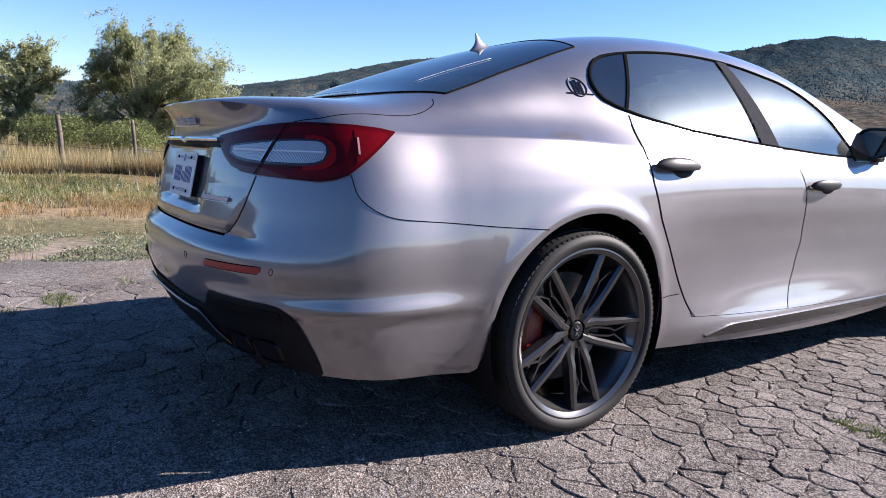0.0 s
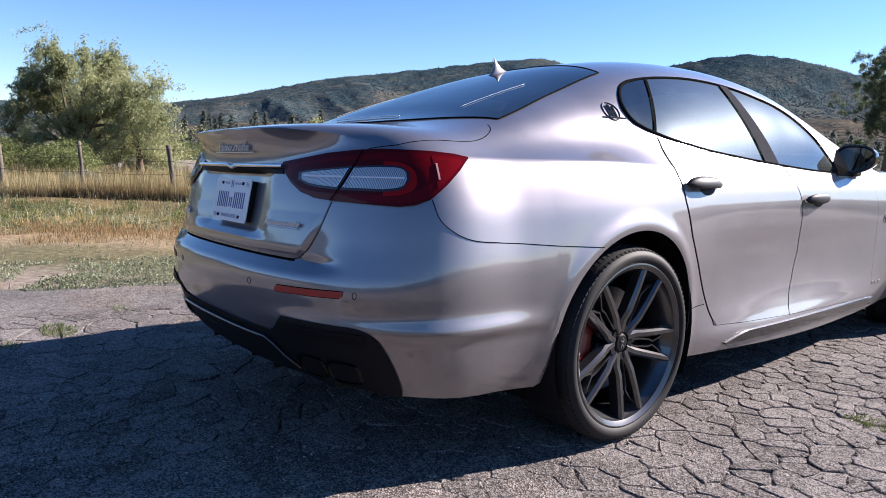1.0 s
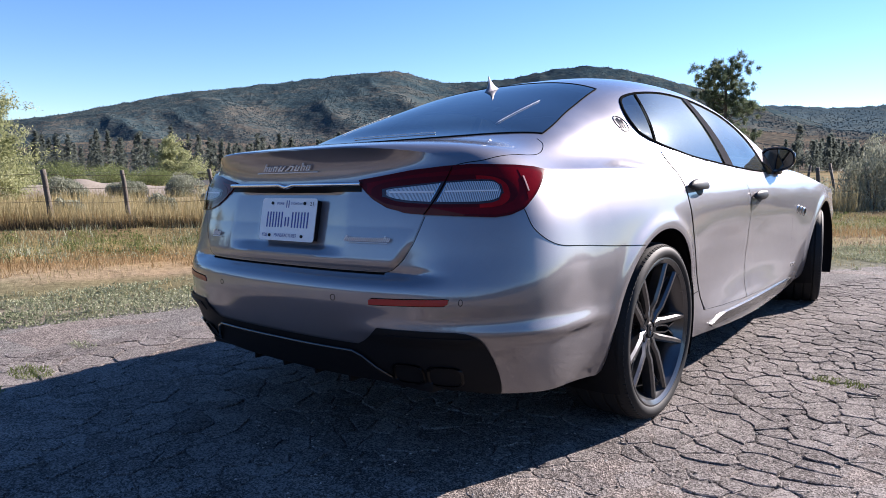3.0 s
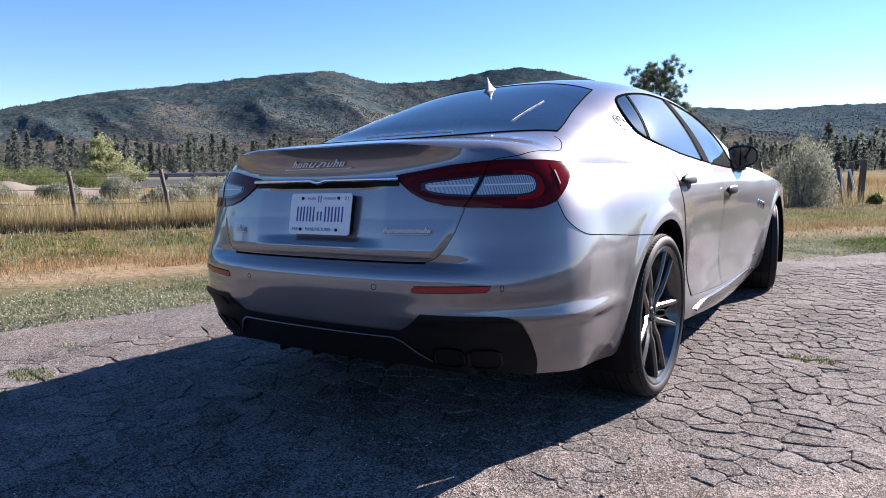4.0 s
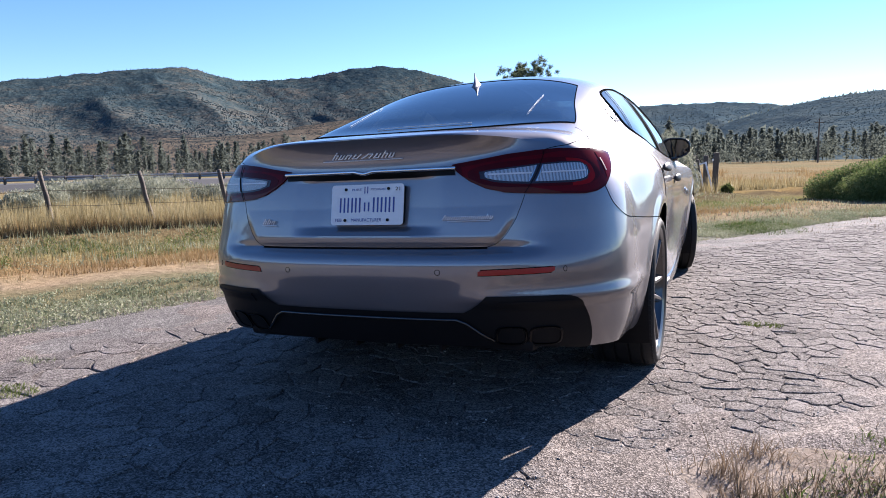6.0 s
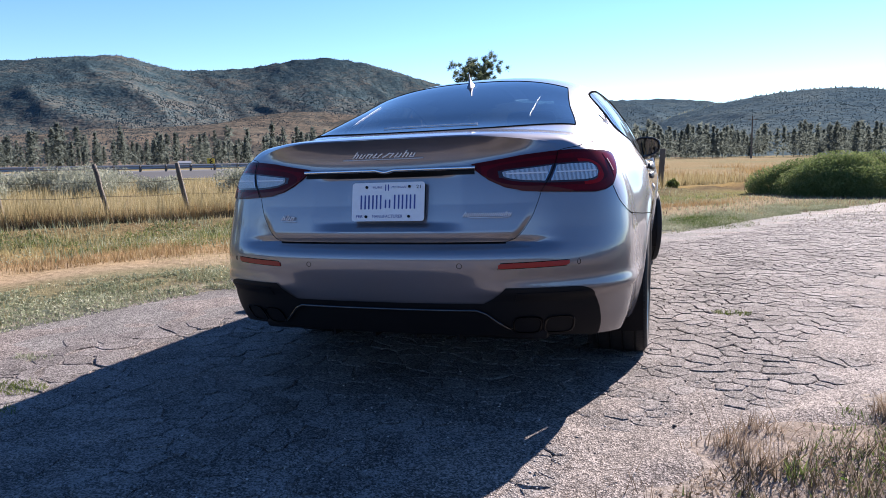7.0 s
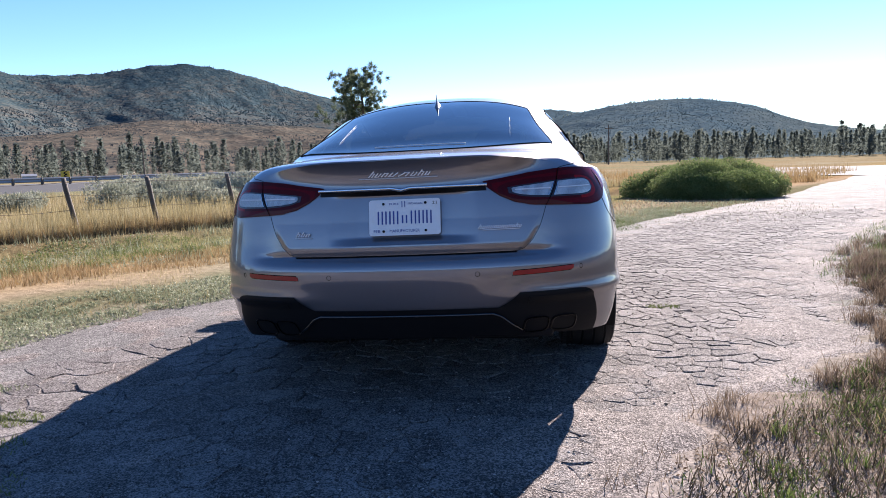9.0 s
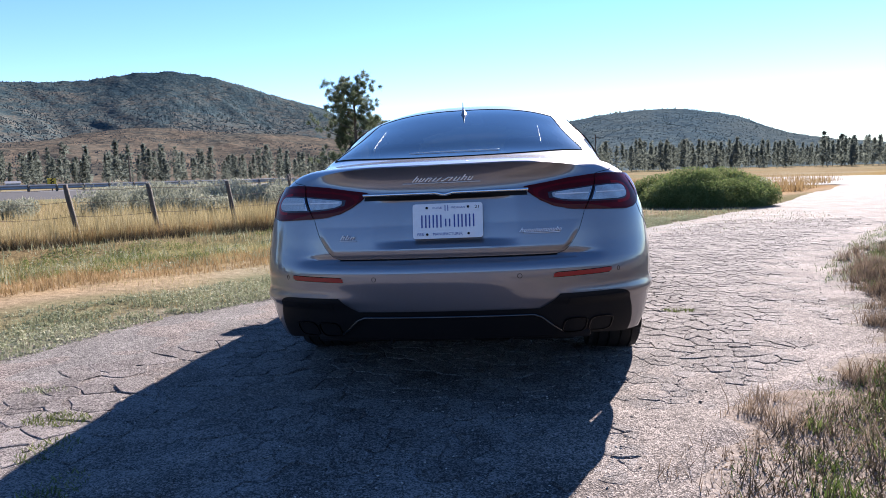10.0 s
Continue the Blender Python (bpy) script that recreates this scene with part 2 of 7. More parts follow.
# ---- ground ----
def ground_material():
    m, t, b = shader("valley_ground")
    geo = t.nodes.new("ShaderNodeNewGeometry")
    pos = geo.outputs["Position"]
    dot = t.nodes.new("ShaderNodeVectorMath"); dot.operation = "DOT_PRODUCT"
    dot.inputs[1].default_value = (*ACROSS, 0)
    link(t, pos, dot.inputs[0])
    base = float(np.dot(np.array((-1.85, 1.75)), ACROSS))
    n1 = node(t, "ShaderNodeTexNoise", Scale=0.8, Detail=6.0, Roughness=0.65)
    n2 = node(t, "ShaderNodeTexNoise", Scale=14.0, Detail=6.0, Roughness=0.7)
    n3 = node(t, "ShaderNodeTexNoise", Scale=0.035, Detail=5.0, Roughness=0.6)
    n4 = node(t, "ShaderNodeTexNoise", Scale=120.0, Detail=3.0, Roughness=0.7)
    for n in (n1, n2, n3, n4):
        link(t, pos, n.inputs["Vector"])
    wob = node(t, "ShaderNodeMath"); wob.operation = "MULTIPLY_ADD"; wob.inputs[1].default_value = 1.6; wob.inputs[2].default_value = -0.8 - base
    link(t, n1.outputs["Fac"], wob.inputs[0])
    u = node(t, "ShaderNodeMath"); u.operation = "ADD"
    link(t, dot.outputs["Value"], u.inputs[0]); link(t, wob.outputs[0], u.inputs[1])
    span = node(t, "ShaderNodeMapRange", From_Min=-8.0, From_Max=12.0)
    link(t, u.outputs[0], span.inputs[0])
    bands = ramp(t, span.outputs[0], [
        (0.00, (0.14, 0.118, 0.088)), (0.08, (0.17, 0.145, 0.115)), (0.155, (0.205, 0.184, 0.168)), (0.20, (0.218, 0.202, 0.192)), (0.37, (0.218, 0.202, 0.192)), (0.42, (0.12, 0.12, 0.08)), (0.455, (0.15, 0.14, 0.095)), (0.475, (0.235, 0.195, 0.145)),
        (0.505, (0.25, 0.192, 0.128)), (0.535, (0.215, 0.150, 0.09)), (0.565, (0.21, 0.165, 0.085)), (0.60, (0.14, 0.135, 0.065)), (0.64, (0.15, 0.125, 0.075)),
        (0.665, (0.10, 0.08, 0.055)), (0.70, (0.185, 0.145, 0.075)), (0.85, (0.195, 0.16, 0.092)), (1.0, (0.185, 0.158, 0.105))])
    fine = ramp(t, n2.outputs["Fac"], [(0.3, (0.55, 0.53, 0.5)), (0.7, (1.35, 1.33, 1.3))])
    grit = ramp(t, n4.outputs["Fac"], [(0.3, (0.7, 0.7, 0.7)), (0.7, (1.25, 1.25, 1.25))])
    far = ramp(t, n3.outputs["Fac"], [(0.34, (0.72, 0.84, 0.74)), (0.45, (0.95, 1.0, 0.95)), (0.52, (1.05, 0.96, 0.86)), (0.64, (1.2, 1.22, 1.26))])
    col = bands
    for other in (fine, grit, far):
        mx = t.nodes.new("ShaderNodeMix"); mx.data_type, mx.blend_type = "RGBA", "MULTIPLY"
        mx.inputs["Factor"].default_value = 1.0
        link(t, col, mx.inputs["A"]); link(t, other, mx.inputs["B"])
        col = mx.outputs["Result"]
    link(t, col, b.inputs["Base Color"])
    b.inputs["Roughness"].default_value, b.inputs["Specular IOR Level"].default_value = 0.95, 0.0
    bp = node(t, "ShaderNodeBump", Strength=0.7, Distance=0.03)
    link(t, n2.outputs["Fac"], bp.inputs["Height"]); link(t, bp.outputs[0], b.inputs["Normal"])
    return m


def ground_height(x, y):
    p = np.stack([x, y], -1)
    r = np.hypot(x, y)
    off = np.maximum(off_left(p), off_right(p))
    near = np.clip((off + 0.22) / 0.24, 0, 1)
    lumps = (cells_noise(x, y, 0.35) - 0.5) * 0.03 + (cells_noise(x, y, 1.7, 3) - 0.5) * 0.07
    bank = 0.16 * np.exp(-((off_left(p) - 5.2) / 0.6) ** 2) * (r < 40)
    return -0.035 + near * (0.047 + lumps * (r < 60) * np.clip(off / 0.9, 0.12, 1) + bank) + 1.2 * np.clip((r - 80) / 200, 0, 1)


def ground_sheet():
    rs = np.concatenate([np.linspace(0, 14, 120), np.geomspace(14.2, 3600, 50)])
    az = np.linspace(0, 2 * np.pi, 321)[:-1]
    R, A = np.meshgrid(rs, az, indexing="ij")
    X, Y = R * np.sin(A), R * np.cos(A)
    Z = ground_height(X, Y)
    V = np.stack([X, Y, Z], -1).reshape(-1, 3)
    n = len(az)
    i, j = np.meshgrid(np.arange(1, len(rs) - 1), np.arange(n), indexing="ij")
    Fc = np.stack([i * n + j, (i + 1) * n + j, (i + 1) * n + (j + 1) % n, i * n + (j + 1) % n], -1).reshape(-1, 4)
    ob = stuff("ground", V, Fc[:, ::-1], ground_material(), "dry grassy valley floor with earth and weeds", "ground", True)
    ob["kind"] = "structure"
    return ob


ground_sheet()

# ---- the drive ----


def asphalt(name, binder, pale, piece=None):
    """Worn asphalt: pale and dark stones in a grey binder, stained at a larger scale."""
    m, t, b = shader(name)
    geo = t.nodes.new("ShaderNodeNewGeometry")
    pos = geo.outputs["Position"]
    big = node(t, "ShaderNodeTexNoise", Scale=1.7, Detail=7.0, Roughness=0.65)
    mid = node(t, "ShaderNodeTexNoise", Scale=26.0, Detail=5.0, Roughness=0.7)
    grit = t.nodes.new("ShaderNodeTexVoronoi"); grit.inputs["Scale"].default_value = 185
    for n in (big, mid, grit):
        link(t, pos, n.inputs["Vector"])
    speck = node(t, "ShaderNodeSeparateColor")
    link(t, grit.outputs["Color"], speck.inputs[0])
    s1 = node(t, "ShaderNodeMath"); s1.operation = "MULTIPLY_ADD"; s1.inputs[1].default_value = 0.78
    s2 = node(t, "ShaderNodeMath"); s2.operation = "MULTIPLY_ADD"; s2.inputs[1].default_value = 0.9; s2.inputs[2].default_value = -0.33
    link(t, big.outputs["Fac"], s2.inputs[0])
    link(t, speck.outputs[0], s1.inputs[0]); link(t, s2.outputs[0], s1.inputs[2])
    s3 = node(t, "ShaderNodeMath"); s3.operation = "MULTIPLY_ADD"; s3.inputs[1].default_value = 0.7; s3.inputs[2].default_value = -0.35
    link(t, mid.outputs["Fac"], s3.inputs[0])
    s4 = node(t, "ShaderNodeMath"); s4.operation = "ADD"
    link(t, s1.outputs[0], s4.inputs[0]); link(t, s3.outputs[0], s4.inputs[1])
    out = s4.outputs[0]
    if piece:
        r = t.nodes.new(piece[0])
        s5 = node(t, "ShaderNodeMath"); s5.operation = "MULTIPLY_ADD"; s5.inputs[1].default_value = 0.22
        link(t, r.outputs[piece[1]], s5.inputs[0]); link(t, out, s5.inputs[2])
        out = s5.outputs[0]
    lo, hi = Vector(binder), Vector(pale)
    link(t, ramp(t, out, [(0.12, lo * 0.55), (0.42, lo), (0.70, (lo + hi) / 2), (1.0, hi)]), b.inputs["Base Color"])
    b.inputs["Roughness"].default_value, b.inputs["Specular IOR Level"].default_value = 0.88, 0.10
    bp1 = node(t, "ShaderNodeBump", Strength=0.8, Distance=0.004)
    bp2 = node(t, "ShaderNodeBump", Strength=0.8, Distance=0.012)
    link(t, grit.outputs["Distance"], bp1.inputs["Height"]); link(t, mid.outputs["Fac"], bp2.inputs["Height"])
    link(t, bp2.outputs[0], bp1.inputs["Normal"]); link(t, bp1.outputs[0], b.inputs["Normal"])
    return m


SLAB = asphalt("worn_asphalt", (0.094, 0.087, 0.081), (0.285, 0.264, 0.248))
ROAD_BED = asphalt("crack_filling_grit", (0.088, 0.074, 0.067), (0.33, 0.288, 0.26))
PIECE = asphalt("cracked_asphalt", (0.065, 0.057, 0.053), (0.242, 0.218, 0.204), ("ShaderNodeObjectInfo", "Random"))
PIECES = asphalt("cracked_asphalt_field", (0.065, 0.057, 0.053), (0.242, 0.218, 0.204), ("ShaderNodeNewGeometry", "Random Per Island"))


def strip(a, b, z, m):
    V, Fc = [], []
    n = len(a)
    for i in range(n):
        for j in range(m):
            f = j / (m - 1)
            q = a[i] * (1 - f) + b[i] * f
            V.append((q[0], q[1], z))
    for i in range(n - 1):
        for j in range(m - 1):
            Fc.append((i * m + j, i * m + j + 1, (i + 1) * m + j + 1, (i + 1) * m + j))
    return V, Fc


yy = np.concatenate([np.linspace(-9, -4.4, 20)[:-1], np.linspace(-4.4, 5, 230)[:-1], np.linspace(5, 16, 60), np.linspace(16.3, 46, 40)])
la = np.stack([np.interp(yy, np.array(ROAD_L)[:, 1], np.array(ROAD_L)[:, 0]), yy], -1)
ra = np.stack([np.interp(yy, np.array(ROAD_R)[:, 1], np.array(ROAD_R)[:, 0]), yy], -1)
wig = 0.05 * np.sin(yy * 5.3) + 0.04 * np.sin(yy * 11.7 + 1)
la[:, 0] += wig - 0.06
ra[:, 0] += np.roll(wig, 7) * 1.6 + 0.1


def road_bed():
    """Grit under the broken asphalt; towards the right edge it rises over the pieces."""
    V, Fc = strip(la, ra + np.array((1.25, 0)), 0.0, 120)
    V = np.array(V)
    o = off_right(V[:, :2])
    k = np.clip((o + 0.75) / 0.70, 0, 1)
    V[:, 2] = -0.0054 + 0.0095 * k + 0.006 * (cells_noise(V[:, 0], V[:, 1], 0.5, 16) - 0.5) + (0.3 + k) * 0.017 * (cells_noise(V[:, 0], V[:, 1], 0.17, 2) - 0.5) + k * 0.010 * (cells_noise(V[:, 0], V[:, 1], 0.06, 4) - 0.5)
    out = np.clip(o / 1.0, 0, 1)                      # beyond the edge it thins out over the soil in tongues
    over = ground_height(V[:, 0], V[:, 1]) + 0.010 + 0.034 * (cells_noise(V[:, 0], V[:, 1], 0.26, 6) - 0.5) + 0.030 * (cells_noise(V[:, 0], V[:, 1], 0.085, 8) - 0.5) - 0.085 * out
    mix = np.clip((o + 0.12) / 0.2, 0, 1)
    V[:, 2] = V[:, 2] * (1 - mix) + over * mix
    return V, Fc


road = tagged(mesh_part("road", *road_bed(), ROAD_BED), "old broken asphalt drive with weeds in the cracks", "road", kind="structure")
k = (yy < 9.2)
inner = la.copy()
inner[:, 0] += 1.2 + 0.10 * np.sin(yy * 1.7) + 0.05 * np.sin(yy * 4.1)
mesh_part("edge_slab", *strip(la[k], inner[k], -0.004, 4), SLAB, road, "smoother strip of worn asphalt")
k = (yy > 9.0)
mesh_part("far_slab", *strip(la[k], ra[k], -0.006, 4), SLAB, road, "pale worn asphalt farther along")


V, Fc = [], []
for i, az in enumerate(np.radians(np.linspace(17.5, 60, 24))):
    for d in (37, 44, 52, 62, 74):
        x, y = d * math.sin(az) * (1 + 0.02 * math.sin(3 * i)), d * math.cos(az)
        V.append((x, y, float(ground_height(np.array(x), np.array(y))) + 0.035))
Fc = [(i * 5 + j, i * 5 + j + 1, i * 5 + j + 6, i * 5 + j + 5) for i in range(23) for j in range(4)]
tagged(mesh_part("road", V, [f[::-1] for f in Fc], SLAB), "pale worn road that the drive joins", "road", kind="structure")


def voronoi_cells(spots, reach):
    """Cell outlines round jittered spots, by cutting with the bisectors of near neighbours."""
    spots = np.asarray(spots)
    bins = {}
    for n, (x, y) in enumerate(spots):
        bins.setdefault((int(x // reach), int(y // reach)), []).append(n)
    out = []
    for n, p in enumerate(spots):
        bx, by = int(p[0] // reach), int(p[1] // reach)
        near = [q for dx in (-1, 0, 1) for dy in (-1, 0, 1) for q in bins.get((bx + dx, by + dy), ()) if q != n]
        near.sort(key=lambda q: (spots[q][0] - p[0]) ** 2 + (spots[q][1] - p[1]) ** 2)
        ring = [(-reach, -reach), (reach, -reach), (reach, reach), (-reach, reach)]
        for q in near[:14]:
            dx, dy = spots[q][0] - p[0], spots[q][1] - p[1]
            c = (dx * dx + dy * dy) / 2
            cut = []
            for i in range(len(ring)):
                (ax, ay), (ex, ey) = ring[i], ring[(i + 1) % len(ring)]
                sa, se = ax * dx + ay * dy - c, ex * dx + ey * dy - c
                if sa <= 0:
                    cut.append((ax, ay))
                if sa * se < 0:
                    f = sa / (sa - se)
                    cut.append((ax + f * (ex - ax), ay + f * (ey - ay)))
            ring = cut
            if len(ring) < 3:
                break
        out.append(ring)
    return out


def cracked():
    rnd = np.random.RandomState(7)
    spots = []
    du, dv = 0.108, 0.084
    for a in range(-88, 138):
        for b in range(-63, 63):
            u = a * du + (0.5 * du if b % 2 else 0) + rnd.uniform(-0.048, 0.048)
            v = b * dv + rnd.uniform(-0.042, 0.042)
            p = np.array((0.0, 0.0)) + ALONG * u + ACROSS * v
            if -6.2 < p[1] < 10.0 and -5 < p[0] < 10:
                spots.append(p)
    spots = np.array(spots)
    ol, orr = off_left(spots), off_right(spots)
    spots = spots[(ol < 0.12) & (orr < 0.25)]
    # larger blocks on the fence side and in patches
    thin = 0.55 * np.clip((0.1 - spots[:, 0]) / 1.0, 0, 1) + 0.22 * (cells_noise(spots[:, 0], spots[:, 1], 0.9, 12) > 0.66)
    spots = spots[rnd.rand(len(spots)) > thin]
    cells = voronoi_cells(spots, 0.42)
    ol, orr = off_left(spots), off_right(spots)
    singles, V, Fc = [], [], []
    for p, ring, o in zip(spots, cells, ol):
        if len(ring) < 4 or o > -0.62 - 0.2 * cells_noise(p[0], p[1], 0.6, 5):
            continue
        r = np.array(ring)
        if np.abs(r).max() > 0.36 or off_right(p) > 0.02:
            continue
        # rounded, uneven outline
        c = r.mean(0)
        pts = []
        for i in range(len(r)):
            a, b = r[i], r[(i + 1) % len(r)]
            nrm = np.array((b[1] - a[1], a[0] - b[0])) * rnd.normal(0, 0.06)
            pts += [a * 0.9 + b * 0.1 + rnd.normal(0, 0.003, 2), (a * 0.45 + b * 0.55) + nrm]
        pts = np.array(pts)
        gap = 0.0009 + abs(rnd.normal(0, 0.0014)) * (0.5 + 1.6 * float(cells_noise(p[0], p[1], 0.8, 15)) ** 2) * (2.2 if rnd.rand() < 0.1 else 1) * (0.45 if p[0] < -1.0 else 1)
        d = pts - c
        ln = np.maximum(np.linalg.norm(d, axis=1, keepdims=True), 1e-4)
        outer = c + d * (1 - gap / ln)
        inner_r = c + d * (1 - (gap + rnd.uniform(0.003, 0.008)) / ln)
        h = rnd.normal(0, 0.0016)
        tilt = rnd.normal(0, 0.006, 2)
        top = lambda q: h + float(np.dot(tilt, q - c))
        verts = [(*q, -0.03) for q in outer] + [(*q, top(q) - 0.0030) for q in outer] + [(*q, top(q)) for q in inner_r]
        n = len(pts)
        faces = [(i, (i + 1) % n, n + (i + 1) % n, n + i) for i in range(n)] + [(n + i, n + (i + 1) % n, 2 * n + (i + 1) % n, 2 * n + i) for i in range(n)]
        faces.append(tuple(range(2 * n, 3 * n)))
        single = 0.95 < p[0] < 2.6 and -0.9 < p[1] < 3.2 and len(singles) < 300
        if single:
            singles.append((p, verts, faces))
        else:
            o0 = len(V)
            V += [(x + p[0], y + p[1], z) for x, y, z in verts]
            Fc += [tuple(q + o0 for q in f) for f in faces]
    return singles, V, Fc


SINGLES, CV, CFc = cracked()


# ---- hills ----

def hill_material(name, dark, mid, light, scale):
    """Chaparral and woods seen from afar: patches of tone, gullies and the speckle of single crowns."""
    m, t, b = shader(name)
    geo = t.nodes.new("ShaderNodeNewGeometry")
    n1 = node(t, "ShaderNodeTexNoise", Scale=scale, Detail=8.0, Roughness=0.66, Distortion=0.6)
    n2 = node(t, "ShaderNodeTexNoise", Scale=scale * 12, Detail=6.0, Roughness=0.75)
    crowns = node(t, "ShaderNodeTexVoronoi", Scale=0.17)
    for n in (n1, n2, crowns):
        link(t, geo.outputs["Position"], n.inputs["Vector"])
    mx = node(t, "ShaderNodeMath"); mx.operation = "MULTIPLY_ADD"; mx.inputs[1].default_value = 0.75
    half = node(t, "ShaderNodeMath"); half.operation = "MULTIPLY_ADD"; half.inputs[1].default_value = 0.9; half.inputs[2].default_value = -0.33
    link(t, n2.outputs["Fac"], half.inputs[0])
    link(t, n1.outputs["Fac"], mx.inputs[0]); link(t, half.outputs[0], mx.inputs[2])
    xyz = t.nodes.new("ShaderNodeSeparateXYZ")                 # woods above, dry scrub on the lower slopes
    link(t, geo.outputs["Position"], xyz.inputs[0])
    rise = node(t, "ShaderNodeMapRange", From_Min=0.0, From_Max=210.0, To_Min=0.10, To_Max=-0.05)
    link(t, xyz.outputs["Z"], rise.inputs[0])
    zone = node(t, "ShaderNodeMath")
    zone.operation = "ADD"
    link(t, mx.outputs[0], zone.inputs[0]); link(t, rise.outputs[0], zone.inputs[1])
    tone = ramp(t, zone.outputs[0], [(0.30, dark), (0.47, mid), (0.66, light)])
    speck = ramp(t, crowns.outputs["Color"], [(0.15, (0.76, 0.79, 0.80)), (0.55, (0.99, 1.0, 1.0)), (0.9, (1.22, 1.18, 1.12))])
    mul = t.nodes.new("ShaderNodeMix"); mul.data_type, mul.blend_type = "RGBA", "MULTIPLY"
    mul.inputs["Factor"].default_value = 1.0
    link(t, tone, mul.inputs["A"]); link(t, speck, mul.inputs["B"])
    link(t, mul.outputs["Result"], b.inputs["Base Color"])
    b.inputs["Roughness"].default_value, b.inputs["Specular IOR Level"].default_value = 0.95, 0.0
    bp = node(t, "ShaderNodeBump", Strength=0.22, Distance=4.0)
    link(t, crowns.outputs["Distance"], bp.inputs["Height"])
    bp2 = node(t, "ShaderNodeBump", Strength=0.3, Distance=3.0)
    link(t, n2.outputs["Fac"], bp2.inputs["Height"]); link(t, bp.outputs[0], bp2.inputs["Normal"])
    link(t, bp2.outputs[0], b.inputs["Normal"])
    return m


def ridge(name, crest, r0, r1, material, label, rough, seed, az0, az1):
    na, nr = int((az1 - az0) * (2 if az1 > 200 else 4.5)), 60
    az = np.linspace(az0, az1, na)
    s = np.linspace(0, 1.0, nr)
    el = curve_through(crest, az)
    A, S = np.meshgrid(np.radians(az), s, indexing="ij")
    arc = A * r1
    d = S * (r1 - r0)
    wa, wd = arc + 90 * cells_noise(arc, d, 180, seed + 7), d + 90 * cells_noise(arc, d, 150, seed + 8)
    k = r1 / 1500
    fold = sum(a * (1 - 2 * np.abs(cells_noise(wa + 0.35 * wd, wd * 0.38, q * k, seed + n) - 0.5)) for n, (a, q) in enumerate(((0.62, 330), (0.26, 140), (0.09, 60), (0.03, 26))))
    hump = np.sin(np.pi * np.clip(S, 0, 1)) ** 0.8
    R = r0 + d
    H = (r1 * np.tan(np.radians(el)))[:, None] * (S ** 1.35) + (fold - 0.55) * rough * hump
    H = np.maximum(H, -2) + 4.0 * k * (cells_noise(arc, d, 16, seed + 9) - 0.5) * S
    X, Y = R * np.sin(A), R * np.cos(A)
    V = np.stack([X, Y, H], -1).reshape(-1, 3)
    i, j = np.meshgrid(np.arange(na - 1), np.arange(nr - 1), indexing="ij")
    Fc = np.stack([i * nr + j, i * nr + j + 1, (i + 1) * nr + j + 1, (i + 1) * nr + j], -1).reshape(-1, 4)
    ob = stuff(name, V, Fc[:, ::-1], material, label, "hill", True)
    ob["kind"] = "structure"
    return X, Y, H


def curve_through(keys, t):
    k = np.asarray(keys, float)
    x, y = k[:, 0], k[:, 1]
    d = np.gradient(y, x)
    t = np.clip(t, x[0], x[-1])
    i = np.clip(np.searchsorted(x, t, side="right") - 1, 0, len(x) - 2)
    h = x[i + 1] - x[i]
    s = (t - x[i]) / h
    return (1 + 2 * s) * (1 - s) ** 2 * y[i] + s * (1 - s) ** 2 * h * d[i] + s * s * (3 - 2 * s) * y[i + 1] + s * s * (s - 1) * h * d[i + 1]


BIG_RIDGE = [(-110, 2.6), (-90, 2.9), (-80, 3.0), (-72.5, 3.45), (-66.5, 4.6), (-60, 6.1), (-55, 6.8), (-50, 7.5), (-45, 8.15), (-42.5, 8.25), (-38.8, 7.45), (-35.5, 7.5), (-33.0, 7.7), (-30, 8.25), (-27.8, 8.5), (-23.3, 7.95), (-18.8, 6.6), (-16, 5.85), (-13, 4.6), (-9, 3.2), (0, 2.0)]
MID_RIDGE = [(-40, 1.5), (-20, 3.6), (-14, 4.9), (-9, 4.6), (-2.5, 4.7), (2, 4.5), (6, 3.9), (12, 3.0), (30, 1.2), (45, 1.2)]
RIGHT_RIDGE = [(-8, 0.6), (-2, 2.3), (1, 3.3), (5, 4.25), (9, 4.75), (13, 4.8), (17.3, 4.05), (21, 2.55), (27, 1.45), (34, 0.9), (60, 0.8), (80, 1.8)]
FOOT_RIDGE = [(-110, 0.8), (-90, 1.0), (-74, 1.6), (-66, 2.4), (-60, 2.7), (-52, 2.3), (-45, 2.9), (-38, 3.2), (-30, 4.3), (-24, 4.0), (-18, 3.7), (-13, 3.1), (-6, 2.2), (2, 1.4)]
BACK_RIDGE = [(70, 1.8), (110, 6.0), (150, 5.0), (190, 6.5), (230, 5.0), (255, 3.2)]
# blue-grey tones carry the distance haze; no volume scatters it
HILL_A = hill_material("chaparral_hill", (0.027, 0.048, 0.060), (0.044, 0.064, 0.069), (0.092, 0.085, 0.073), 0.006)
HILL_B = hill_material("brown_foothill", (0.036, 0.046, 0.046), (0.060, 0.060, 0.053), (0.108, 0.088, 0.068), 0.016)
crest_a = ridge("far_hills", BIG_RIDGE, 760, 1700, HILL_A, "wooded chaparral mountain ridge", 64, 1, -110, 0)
# haze again put into the colour, bluer than on the first ridge
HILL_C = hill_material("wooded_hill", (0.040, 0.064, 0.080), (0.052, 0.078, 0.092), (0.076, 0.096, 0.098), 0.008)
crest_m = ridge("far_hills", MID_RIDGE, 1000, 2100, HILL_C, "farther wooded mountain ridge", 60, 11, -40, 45)
